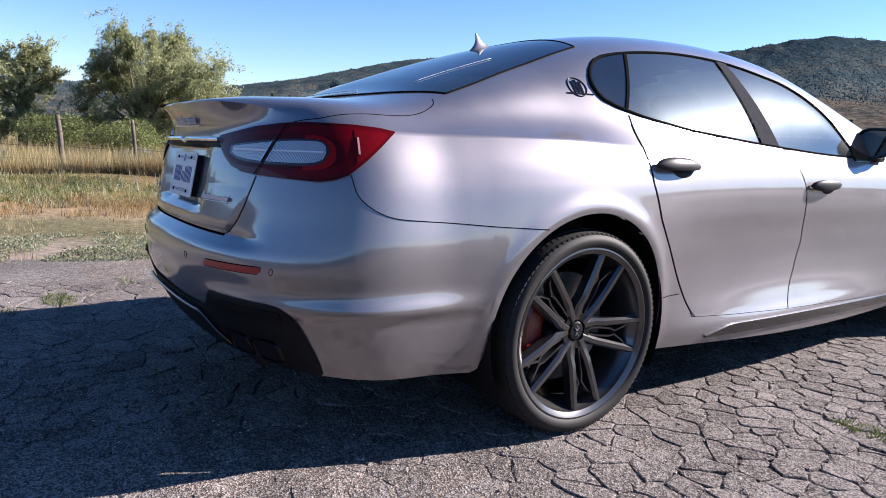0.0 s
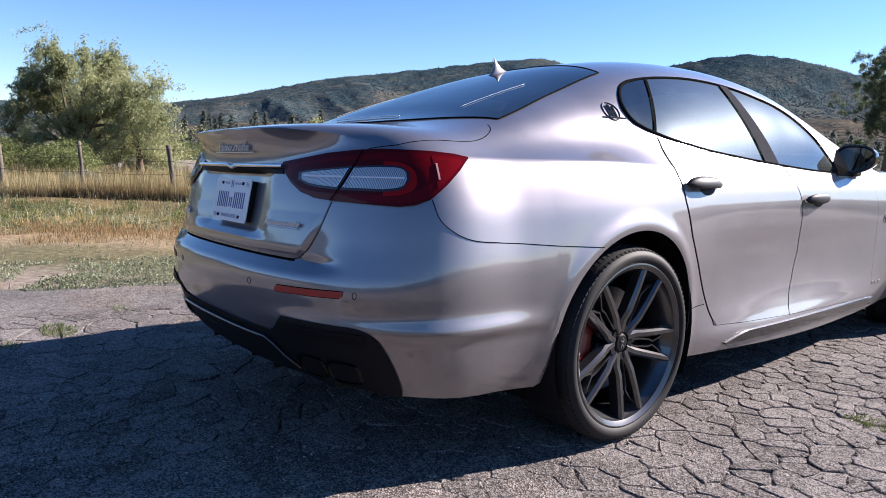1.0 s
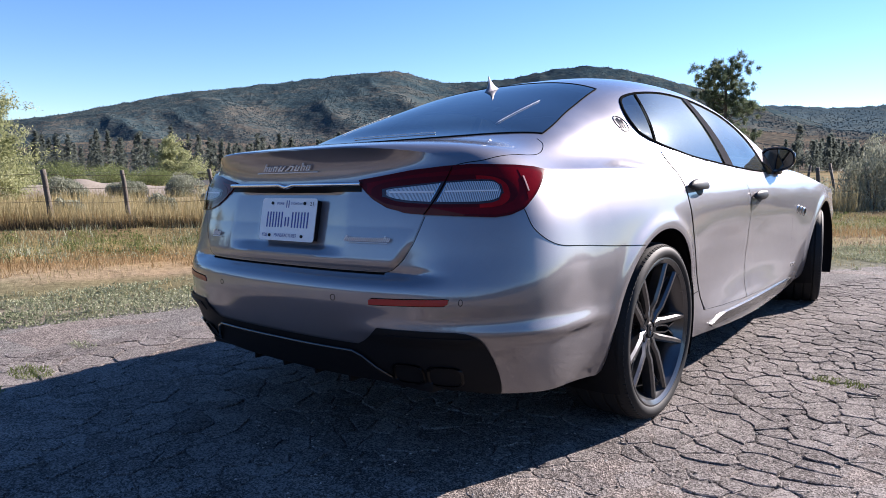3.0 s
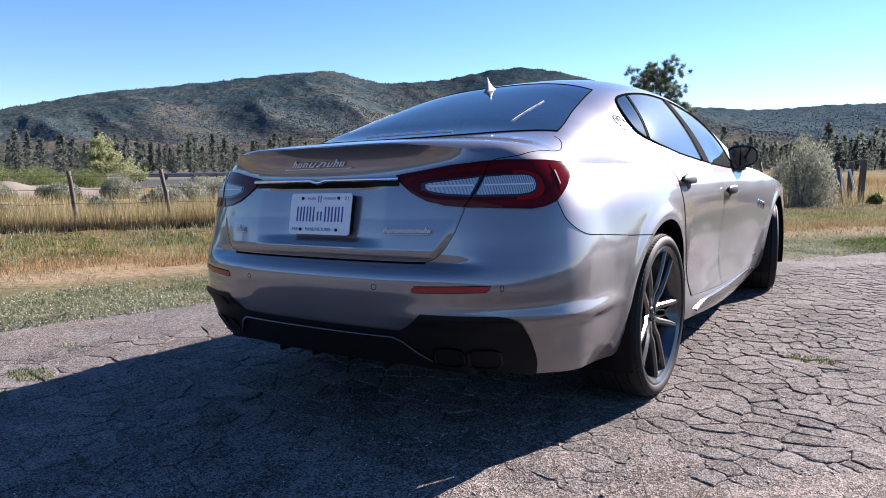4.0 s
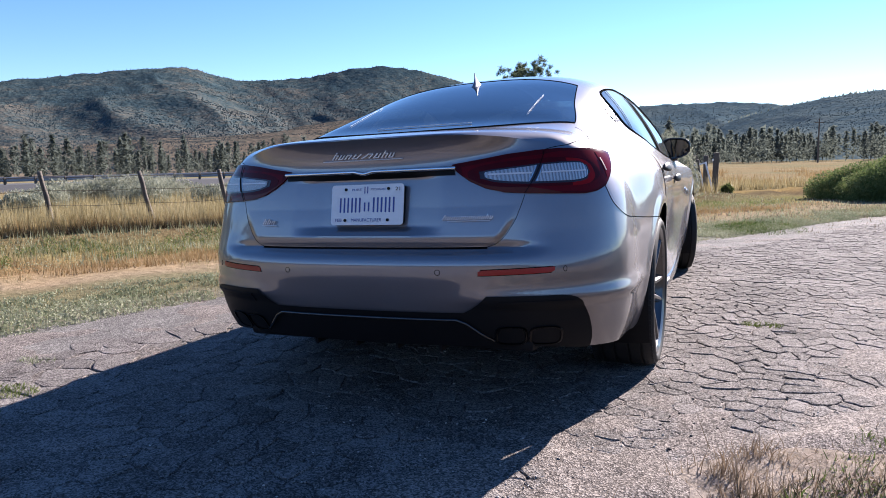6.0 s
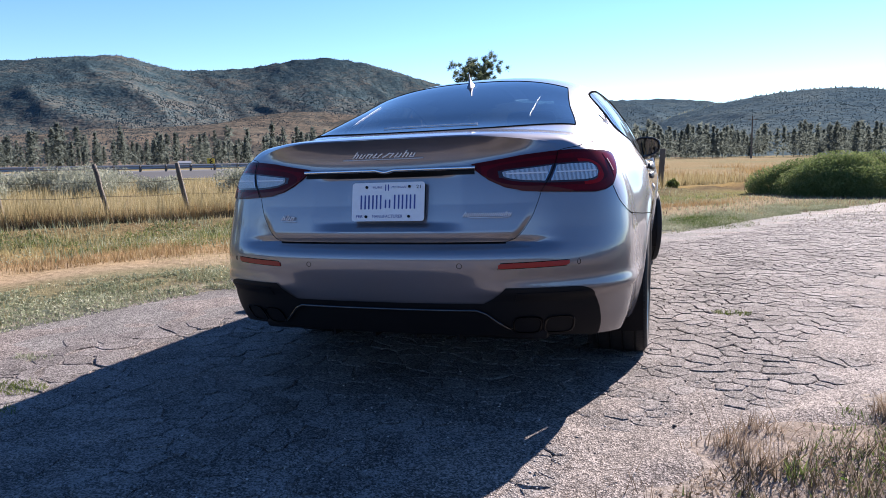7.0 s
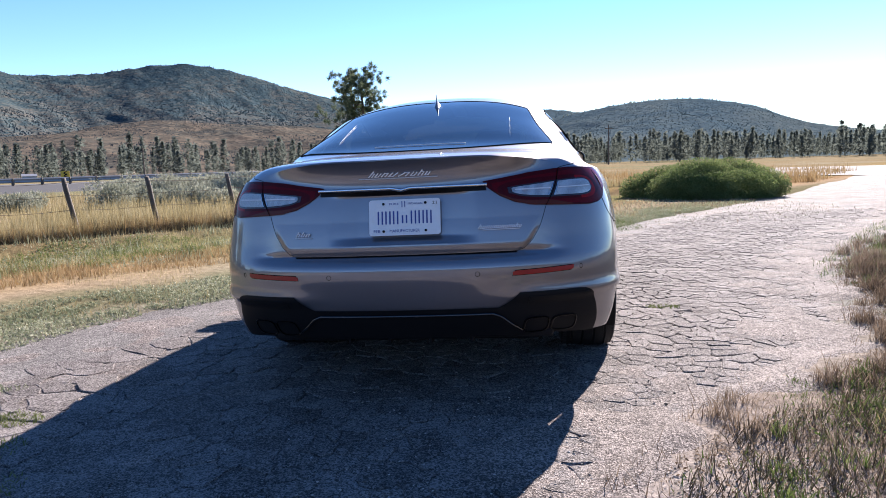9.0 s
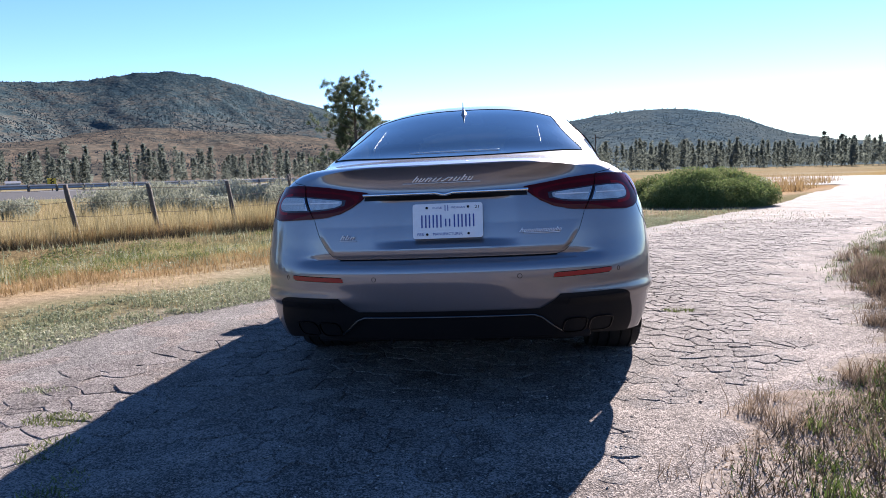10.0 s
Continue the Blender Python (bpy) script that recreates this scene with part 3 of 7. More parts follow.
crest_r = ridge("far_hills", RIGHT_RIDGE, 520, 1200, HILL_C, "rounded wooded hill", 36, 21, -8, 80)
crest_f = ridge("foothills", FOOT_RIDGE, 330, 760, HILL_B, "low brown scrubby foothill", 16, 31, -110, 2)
# out of view; raised to darken the low sky in the car's reflections
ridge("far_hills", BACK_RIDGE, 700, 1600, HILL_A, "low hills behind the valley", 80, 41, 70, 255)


# ---- the car's surface ----
CURVES = {}


def curve(keys, t):
    """Smooth curve through (position, value) pairs."""
    if id(keys) not in CURVES or CURVES[id(keys)][0] is not keys:
        k = np.asarray(keys, float)
        CURVES[id(keys)] = keys, k[:, 0], k[:, 1], np.gradient(k[:, 1], k[:, 0])
    _, x, y, d = CURVES[id(keys)]
    t = np.minimum(np.maximum(np.asarray(t, float), x[0]), x[-1])
    i = np.minimum(np.maximum(np.searchsorted(x, t, side="right") - 1, 0), len(x) - 2)
    h = x[i + 1] - x[i]
    s = (t - x[i]) / h
    return ((1 + 2 * s) * (1 - s) ** 2 * y[i] + s * (1 - s) ** 2 * h * d[i] + s * s * (3 - 2 * s) * y[i + 1] + s * s * (s - 1) * h * d[i + 1])


YC, YF, CAP = -0.60, 3.50, 2.6                       # where the rear and front corners begin; squareness of the corners
HUB_R, HUB_F, HUB_Z, ARCH = 0.035, 3.20, 0.352, 0.392
CF = 1 + YF - YC
WIDTH = [(-0.6, 0.9295), (-0.54, 0.9297), (-0.50, 0.932), (-0.42, 0.942), (-0.3, 0.957), (0.0, 0.972), (0.3, 0.958), (0.6, 0.93), (1.2, 0.905), (2.0, 0.902), (2.6, 0.93), (3.1, 0.952), (3.5, 0.935)]
FENDER = [(0.1, 0.12), (0.2, 0.07), (0.3, 0.038), (0.4, 0.022), (0.5, 0.012), (0.62, 0.003), (0.74, 0.0), (0.84, 0.008), (0.91, 0.028), (0.96, 0.058), (1.02, 0.11), (1.1, 0.2)]
DOOR = [(0.1, 0.075), (0.2, 0.036), (0.27, 0.0175), (0.33, 0.016), (0.40, 0.0165), (0.5, 0.0135), (0.62, 0.006), (0.74, 0.0), (0.84, 0.006), (0.91, 0.026), (0.96, 0.055), (1.02, 0.11), (1.1, 0.2)]
TAIL = [(0.1, 0.15), (0.2, 0.088), (0.3, 0.040), (0.4, 0.016), (0.5, 0.006), (0.58, 0.003), (0.66, 0.005), (0.74, 0.016), (0.84, 0.036), (0.91, 0.062), (0.96, 0.09), (1.02, 0.135), (1.1, 0.22)]
TAILNESS = [(-0.6, 1.0), (-0.54, 0.985), (-0.45, 0.86), (-0.1, 0.2), (0.1, 0.0), (3.5, 0.0)]
DOORNESS = [(-0.6, 0.0), (0.35, 0.0), (0.6, 1.0), (2.3, 1.0), (2.6, 0.2), (3.5, 0.0)]
REAR = [(0.15, -0.88), (0.27, -1.0), (0.36, -1.06), (0.42, -1.085), (0.50, -1.105), (0.58, -1.115), (0.61, -1.112), (0.628, -1.102), (0.642, -1.080), (0.652, -1.062), (0.675, -1.060), (0.70, -1.057), (0.76, -1.050), (0.82, -1.040), (0.90, -1.022), (0.93, -1.014), (0.97, -1.0), (1.02, -0.975), (1.08, -0.93)]
REAR_SIDE = REAR[:6] + [(0.625, -1.104), (0.655, -1.090), (0.70, -1.072), (0.76, -1.056), (0.82, -1.040), (0.88, -1.026), (0.93, -1.014), (0.97, -1.0), (1.02, -0.975), (1.08, -0.93)]      # the same away from lid and lip
NOSE = [(0.15, 3.95), (0.3, 4.1), (0.45, 4.14), (0.6, 4.12), (0.75, 4.02), (0.9, 3.85), (1.08, 3.7)]
SHOULDER = [(-0.6, 0.972), (-0.3, 0.975), (0.0, 0.975), (0.3, 0.962), (0.8, 0.945), (1.4, 0.93), (2.0, 0.915), (2.6, 0.905), (3.1, 0.875), (3.5, 0.83)]
LIP = [(0.0, 1.055), (0.3, 1.050), (0.42, 1.038), (0.5, 1.025), (0.6, 1.009), (0.68, 0.998), (0.85, 0.978), (1.0, 0.972)]
LIP_FOOT = ((0.0, 0.19, 0.29, 0.38, 0.50, 0.65), (0.935, 0.945, 0.966, 0.980, 0.990, 0.996))
FOOT = [(-0.6, 0.26), (-0.35, 0.245), (0.35, 0.215), (0.6, 0.205), (2.6, 0.2), (2.8, 0.22), (3.5, 0.22)]
TAIL_FOOT = [(0, 0.29), (0.5, 0.29), (0.62, 0.28), (0.75, 0.275), (1, 0.26)]
CENTRE = [(-1.07, 1.055), (-0.95, 1.075), (-0.8, 1.085), (-0.6, 1.097), (-0.45, 1.135), (-0.3, 1.196), (0.0, 1.305), (0.3, 1.395), (0.6, 1.455), (0.95, 1.489), (1.3, 1.492), (1.6, 1.460), (1.9, 1.370), (2.2, 1.235), (2.5, 1.09), (2.62, 1.045), (2.9, 1.02), (3.3, 0.975), (3.7, 0.90), (4.0, 0.80), (4.14, 0.70)]
BASE_IN = [(-1.07, 0.002), (-0.8, 0.02), (-0.5, 0.075), (-0.2, 0.125), (0.03, 0.135), (0.22, 0.112), (0.5, 0.068), (1.0, 0.045), (2.0, 0.04), (2.6, 0.06), (3.5, 0.08), (4.14, 0.01)]
BASE_UP = [(-1.07, 0.0), (-0.7, 0.01), (-0.4, 0.022), (0.0, 0.03), (0.4, 0.04), (1.0, 0.035), (2.0, 0.035), (2.6, 0.03), (3.5, 0.03), (4.14, 0.0)]
ROUND = [(-1.07, 2.6), (-0.6, 2.8), (-0.3, 2.7), (0.0, 2.6), (0.35, 2.65), (0.7, 2.55), (1.2, 2.4), (2.0, 2.3), (2.6, 2.6), (4.14, 2.6)]


def half_width(y, z):
    k = curve(DOORNESS, y)
    t = curve(TAILNESS, y)
    x = curve(WIDTH, y) - (1 - k - t) * curve(FENDER, z) - k * curve(DOOR, z) - t * curve(TAIL, z)
    for hub in (HUB_R, HUB_F):
        d = np.hypot(y - hub, z - HUB_Z) - ARCH
        x = x + 0.010 * np.exp(-((d - 0.02) / 0.035) ** 2) * (z < 0.9)
    return x


def flick(y, z):
    """The ridge that runs round the rear bumper above the black insert."""
    return 0.016 * np.exp(-((z - 0.474) / np.where(z > 0.474, 0.036, 0.022)) ** 2) * np.clip((-0.29 - y) / 0.26, 0, 1) ** 1.5


def side(c, z):
    """A point of the lower body: c runs from the middle of the tail (0) round the corner (1) and along the side."""
    c, z = np.broadcast_arrays(np.asarray(c, float), np.asarray(z, float))
    y = np.clip(YC + c - 1, YC, YF)
    x = half_width(y, z) + flick(y, z)
    th = np.clip(c, 0, 1) * np.pi / 2
    sx, cy = np.sin(th) ** (2 / CAP), np.cos(th) ** (2 / CAP)
    w = np.clip((c - 0.34) / 0.16, 0, 1)
    w = w * w * (3 - 2 * w)
    back = curve(REAR, z) * (1 - w) + curve(REAR_SIDE, z) * w - 0.8 * flick(-1.0, z) * np.clip((c - 0.17) / 0.16, 0, 1)
    foot = np.interp(c, LIP_FOOT[0], LIP_FOOT[1])             # the spoiler lip overhangs from above the lamps
    k = np.clip((0.62 - c) / 0.36, 0, 1)
    k = k * k * (3 - 2 * k) * np.clip((z - foot) / np.maximum(0.02, curve(LIP, np.clip(c, 0, 1)) - foot), 0, 1) ** 1.2
    back = back * (1 - k) - 1.046 * k
    back = back + 0.026 * np.clip((0.165 - c) / 0.085, 0, 1) * np.clip((z - 0.70) / 0.03, 0, 1) * np.clip((0.925 - z) / 0.02, 0, 1)
    yy = np.where(c < 1, back + (YC - back) * (1 - cy), y)
    xx = np.where(c < 1, x * sx, x)
    tf = np.clip(CF + 1 - c, 0, 1) * np.pi / 2
    sf, cf = np.sin(tf) ** (2 / CAP), np.cos(tf) ** (2 / CAP)
    nose = curve(NOSE, z)
    yy = np.where(c > CF, nose + (YF - nose) * (1 - cf), yy)
    xx = np.where(c > CF, x * sf, xx)
    return np.stack([xx, yy, z], -1)


def top_of(c):
    c = np.asarray(c, float)
    z = curve(SHOULDER, np.clip(YC + c - 1, YC, YF))
    z = np.where(c < 1, curve(LIP, np.clip(c, 0, 1)), z)
    return np.where(c > CF, 0.83 - 0.11 * np.clip(c - CF, 0, 1), z)


def bottom_of(c):
    c = np.asarray(c, float)
    y = YC + c - 1
    z = curve(FOOT, np.clip(y, YC, YF))
    z = np.where(c < 1, curve(TAIL_FOOT, np.clip(c, 0, 1)), z)
    for hub in (HUB_R, HUB_F):
        d = ARCH ** 2 - (y - hub) ** 2
        near = np.clip((np.abs(y - hub) - ARCH) / 0.035, 0, 1)
        z = np.where(d > 0, np.maximum(z, HUB_Z + np.sqrt(np.maximum(d, 0))), z + np.maximum(0, HUB_Z - z) * (1 - near) ** 2.5)
    return z


def columns():
    out = list(np.linspace(0, 1, 46)[:-1])
    for hub, a, b in ((HUB_R, YC, 1.6), (HUB_F, 1.6, YF)):
        out += list(np.linspace(a, hub - ARCH, 14 if hub == HUB_R else 60)[:-1] + 1 - YC)
        out += list(hub - ARCH * np.cos(np.linspace(0, np.pi, 60)) + 1 - YC)
        out += list(np.linspace(hub + ARCH, b, 60 if hub == HUB_R else 6)[1:] + 1 - YC)
    out += list(np.linspace(CF, CF + 1, 24))
    out = np.array(sorted(out))
    return out[np.insert(np.diff(out) > 1e-5, 0, True)]


def upper(c, n=90):
    """Section of the upper body at column c, from the shoulder to the middle of the car: n points."""
    e = side(c, top_of(c))
    xe, y, ze = e
    xb, zb, zc, p = max(xe - float(curve(BASE_IN, y)), xe * 0.8), ze + float(curve(BASE_UP, y)), float(curve(CENTRE, y)), float(curve(ROUND, y))
    zc = max(zc, zb + 0.002)
    f = np.linspace(0, np.pi / 2, 14)
    ex = np.concatenate([[xe], xb * np.cos(f[1:]) ** (2 / p)])
    ez = np.concatenate([[ze], zb + (zc - zb) * np.sin(f[1:]) ** (2 / p)])
    s = np.concatenate([[0], np.cumsum(np.hypot(np.diff(ex), np.diff(ez)) + 1e-9)])
    t = np.linspace(0, s[-1], n)
    kx, kz = np.stack([s, ex], 1), np.stack([s, ez], 1)
    x, z = curve(kx, t), curve(kz, t)
    k = np.clip((40 - np.arange(n)) / 10, 0, 1) * 0.25
    k[0] = 0
    for _ in range(44):                               # softens the hollow where pillar and shoulder meet
        for q in (x, z):
            q[1:-1] += k[1:-1] * (q[:-2] - 2 * q[1:-1] + q[2:])
    x[-1] = 0
    return np.stack([x, np.full(n, y), z], -1)


NV_LOW, NV_UP = 84, 90
COLS = columns()
LOW = np.stack([side(c, np.linspace(float(bottom_of(c)), float(top_of(c)), NV_LOW)) for c in COLS])
UPP = np.stack([upper(c, NV_UP) for c in COLS])
for _ in range(4):                                    # eases the curvature where the corner meets the flank
    for grid in (LOW, UPP):
        k = (np.exp(-((COLS - 1) / 0.07) ** 2) * 0.25)[1:-1, None, None]
        grid[1:-1] += k * (grid[:-2] - 2 * grid[1:-1] + grid[2:])
UP_Y = UPP[:, 0, 1]


def section_at(y):
    """The upper section at a lengthwise place, between the columns."""
    i = int(np.clip(np.searchsorted(UP_Y, y) - 1, 0, len(UP_Y) - 2))
    f = (y - UP_Y[i]) / max(1e-9, UP_Y[i + 1] - UP_Y[i])
    return UPP[i] * (1 - f) + UPP[i + 1] * f


def over_z(y, z):
    s = section_at(y)
    return np.array([np.interp(z, s[:, 2], s[:, 0]), y, z])


def over_x(y, x):
    s = section_at(y)[::-1]
    return np.array([x, y, np.interp(abs(x), s[:, 0], s[:, 2])])


# outline of the side windows: lower and upper edge by the lengthwise place
DLO_LOW = [(0.207, 1.172), (0.213, 1.154), (0.225, 1.137), (0.261, 1.115), (0.331, 1.091), (0.544, 1.05), (0.893, 1.016), (1.233, 0.992), (1.553, 0.974), (1.921, 0.962)]
DLO_TOP = [(0.207, 1.186), (0.213, 1.204), (0.225, 1.223), (0.261, 1.259), (0.331, 1.298), (0.389, 1.314), (0.496, 1.333), (0.593, 1.344), (0.816, 1.357), (1.058, 1.348), (1.31, 1.31), (1.475, 1.276), (1.727, 1.141), (1.853, 1.022), (1.921, 0.97)]
RW_HALF = [(-0.58, 0.660), (-0.38, 0.655), (-0.04, 0.585), (0.40, 0.515)]    # half width of the rear window by the lengthwise place
RW_BACK, RW_FRONT = -0.575, 0.375


def in_side_window(p, m=0.0):
    x, y, z = p
    return 0.207 + m < y < 1.92 - m and float(curve(DLO_LOW, y)) + m < z < float(curve(DLO_TOP, y)) - m


def in_rear_window(p, m=0.0):
    x, y, z = p
    back = RW_BACK + 0.17 * (abs(x) / 0.6) ** 2.5
    front = RW_FRONT - 0.06 * (abs(x) / 0.5) ** 2
    return back + m < y < front - m and abs(x) < float(curve(RW_HALF, y)) - m


def in_windscreen(p, m=0.0):
    x, y, z = p
    return 1.72 + 0.14 * (x / 0.6) ** 2 + m < y < 2.52 - m and abs(x) < 0.70 - 0.32 * (2.5 - y) - m


def body_mesh():
    nc, nv = len(COLS), NV_LOW + NV_UP - 1
    V = np.concatenate([LOW, UPP[:, 1:]], 1)
    faces = []
    for i in range(nc - 1):
        for j in range(nv - 1):
            if j >= NV_LOW - 1:
                m = (V[i, j] + V[i + 1, j + 1]) / 2
                if in_side_window(m, -0.001) or in_rear_window(m, 0.006) or in_windscreen(m, 0.006):
                    continue
            faces.append((i * nv + j, (i + 1) * nv + j, (i + 1) * nv + j + 1, i * nv + j + 1))
    right = V.reshape(-1, 3)
    n = len(right)
    both = np.concatenate([right, right * (-1, 1, 1)])
    faces += [tuple(k + n for k in f[::-1]) for f in faces]
    bm = bmesh.new()
    vs = [bm.verts.new(v) for v in both.tolist()]
    for f in faces:
        try:
            bm.faces.new([vs[k] for k in f])
        except ValueError:
            pass
    bmesh.ops.remove_doubles(bm, verts=bm.verts[:], dist=0.0004)
    loose = [v for v in bm.verts if not v.link_faces]
    bmesh.ops.delete(bm, geom=loose, context="VERTS")
    return bm


ROLL, YAW = -1.1, -0.6                               # the body leans a little; the car stands slightly askew
car = thing("car", "grey metallic four-door luxury sedan parked on cracked asphalt", "car", at=pose(0.02, 0, 0, 0, ROLL, YAW))
body = part("body", body_mesh(), PAINT, car, "grey metallic painted body shell", sharp=32)


# ---- panels and fittings laid on the car's surface ----
def skin(y, z):
    """A point of the right flank by its place along the car and its height."""
    c = y - YC + 1
    t = float(top_of(c))
    return side(c, z) if z <= t else over_z(y, z)


def bumper(c, z):
    return side(c, z)


def crown(x, y):
    return over_x(y, x)


def normal_of(f, u, v, h=0.004):
    n = np.cross(f(u + h, v) - f(u - h, v), f(u, v + h) - f(u, v - h))
    return n / max(1e-9, np.linalg.norm(n))


def outward(n, p):
    return n if np.dot(n, p - np.array((0, 1.0 if p[1] < 1 or p[1] > 2 else p[1], 0.75))) > 0 else -n


def raised(P, off):
    """A grid of points moved out along its own normals; the points and the normals, as lists."""
    n = np.cross(np.gradient(P, axis=0), np.gradient(P, axis=1))
    n /= np.maximum(np.linalg.norm(n, axis=-1, keepdims=True), 1e-12)
    m = P.reshape(-1, 3).mean(0)
    if np.dot(n.reshape(-1, 3).mean(0), m - np.array((0, 1.0 if m[1] < 1 or m[1] > 2 else m[1], 0.75))) < 0:
        n = -n
    return list((P + n * off).reshape(-1, 3)), list(n.reshape(-1, 3))


def patch(f, us, vlo, vhi, nv, off=0.003, skirt=0.006):
    """A panel on surface f: u from us, v from vlo(u) to vhi(u), standing off the surface, its rim turned in by skirt."""
    Fc = []
    nu = len(us)
    P = np.array([[f(u, v) for v in np.linspace(float(vlo(u)), float(vhi(u)), nv)] for u in us])
    V, N = raised(P, off)
    for i in range(nu - 1):
        for j in range(nv - 1):
            Fc.append((i * nv + j, (i + 1) * nv + j, (i + 1) * nv + j + 1, i * nv + j + 1))
    if skirt:
        ring = [(i * nv) for i in range(nu)] + [(nu - 1) * nv + j for j in range(1, nv)] + [i * nv + nv - 1 for i in range(nu - 2, -1, -1)] + [j for j in range(nv - 2, 0, -1)]
        o = len(V)
        V += [V[k] - N[k] * skirt for k in ring]
        m = len(ring)
        Fc += [(ring[k], ring[(k + 1) % m], o + (k + 1) % m, o + k) for k in range(m)]
    return [np.array(v) for v in V], Fc


def mirrored(V, Fc):
    return [np.array(v) * (-1, 1, 1) for v in V], [f[::-1] for f in Fc]


def orient(V, Fc):
    """Turns the faces outwards as seen from inside the car."""
    s = 0.0
    for f in Fc[:: max(1, len(Fc) // 40)]:
        a, b, c = (np.array(V[k]) for k in f[:3])
        m = (a + b + c) / 3
        s += np.dot(np.cross(b - a, c - a), m - np.array((0, 0.9, 0.6)))
    return (V, Fc) if s > 0 else (V, [f[::-1] for f in Fc])


def both_sides(name, V, Fc, material, parent=None, label="", sharp=35):
    V, Fc = orient(V, Fc)
    a = mesh_part(name, V, Fc, material, parent or car, label, sharp=sharp)
    b = mesh_part(name, *mirrored(V, Fc), material, parent or car, label, sharp=sharp)
    return a, b


def lerp(keys):
    k = np.asarray(keys, float)
    return lambda u: np.interp(u, k[:, 0], k[:, 1])


def seam(name, points, radius=0.003, sink=0.0012, material=None, sides=6, both=True, parent=None, label=""):
    V, Fc = tube([Vector(p) for p in points], radius, sides)
    V = [np.array(v) for v in V]
    if both:
        return both_sides(name, V, Fc, material or GAP, parent, label, sharp=80)
    return mesh_part(name, V, Fc, material or GAP, parent or car, label)


def dense(keys, n=40):
    """n points along a polyline of parameter pairs, smoothed."""
    k = np.asarray(keys, float)
    s = np.concatenate([[0], np.cumsum(np.hypot(*np.diff(k, axis=0).T))])
    t = np.linspace(0, s[-1], n)
    return np.stack([curve(np.stack([s, k[:, 0]], 1), t), curve(np.stack([s, k[:, 1]], 1), t)], -1)


# doors
REAR_EDGE = lerp([(0.30, 0.70), (0.318, 0.67), (0.34, 0.645), (0.38, 0.61), (0.47, 0.545), (0.60, 0.455), (0.71, 0.375), (0.84, 0.318), (0.93, 0.303), (0.97, 0.306), (1.0, 0.312), (1.05, 0.32), (1.2, 0.325)])
B_CUT = lerp([(0.25, 1.325), (0.29, 1.33), (0.36, 1.355), (0.45, 1.40), (0.58, 1.432), (0.7, 1.412), (0.8, 1.392), (0.87, 1.358), (0.92, 1.322), (0.97, 1.270), (0.99, 1.246), (1.1, 1.21)])
FRONT_EDGE = lerp([(0.25, 2.40), (0.5, 2.385), (0.8, 2.33), (0.95, 2.25), (1.0, 2.2)])
DOOR_FOOT = lerp([(0.6, 0.325), (0.68, 0.318), (0.9, 0.303), (1.33, 0.286), (2.3, 0.262)])


DOOR_N = []


def door_panel(left, right, foot_at):
    V, Fc, UV = [], [], []
    nz, ny = 46, 34
    for i in range(nz):
        for j in range(ny):
            f = j / (ny - 1)
            z0 = float(DOOR_FOOT(foot_at))
            z = z0 + (0.985 - z0) * i / (nz - 1)
            y = (1 - f) * (float(left(z)) + 0.004) + f * (float(right(z)) - 0.004)
            z = float(DOOR_FOOT(y)) + (float(curve(DLO_LOW, y)) - 0.016 - float(DOOR_FOOT(y))) * i / (nz - 1)
            y = (1 - f) * (float(left(z)) + 0.004) + f * (float(right(z)) - 0.004)
            V.append(skin(y, z))
            UV.append((y, z))
    N = [outward(normal_of(skin, y, z, 0.006), p) for (y, z), p in zip(UV, V)]
    V = [p + n * 0.0025 for p, n in zip(V, N)]
    DOOR_N.append(N)
    for i in range(nz - 1):
        for j in range(ny - 1):
            Fc.append((i * ny + j, i * ny + j + 1, (i + 1) * ny + j + 1, (i + 1) * ny + j))
    return V, Fc


rear_doors = both_sides("door", *door_panel(REAR_EDGE, B_CUT, 0.8), PAINT, car, "closed grey metallic rear door")
front_doors = both_sides("door", *door_panel(B_CUT, FRONT_EDGE, 1.8), PAINT, car, "closed grey metallic front door")
for pair, N in zip((rear_doors, front_doors), DOOR_N):
    for ob, sx in zip(pair, (1, -1)):
        ob.data.normals_split_custom_set_from_vertices([(sx * n[0], n[1], n[2]) for n in N])
zs = np.linspace(0.345, 1.045, 30)
seam("door_gap", [skin(float(REAR_EDGE(z)), z) for z in zs][::-1] + [skin(y, float(DOOR_FOOT(y))) for y in np.linspace(0.655, 2.39, 40)], 0.0017)
seam("door_gap", [skin(float(B_CUT(z)), z) for z in np.linspace(0.29, 0.985, 26)], 0.0017)
seam("door_gap", [skin(float(FRONT_EDGE(z)), z) for z in np.linspace(0.265, 0.93, 22)], 0.0017)
seam("sill_gap", [skin(y, 0.418) for y in np.linspace(0.40, 0.565, 8)], 0.0015)

# handles: dark woven-carbon look, standing over a dished recess
CARBON = grainy("dark_carbon_weave", (0.010, 0.010, 0.011), (0.035, 0.035, 0.037), scale=60, fine=500, rough=0.42, bump=0.15, depth=0.001, coat=0.0)

CARBON.node_tree.nodes["Principled BSDF"].inputs["Specular IOR Level"].default_value = 0.18


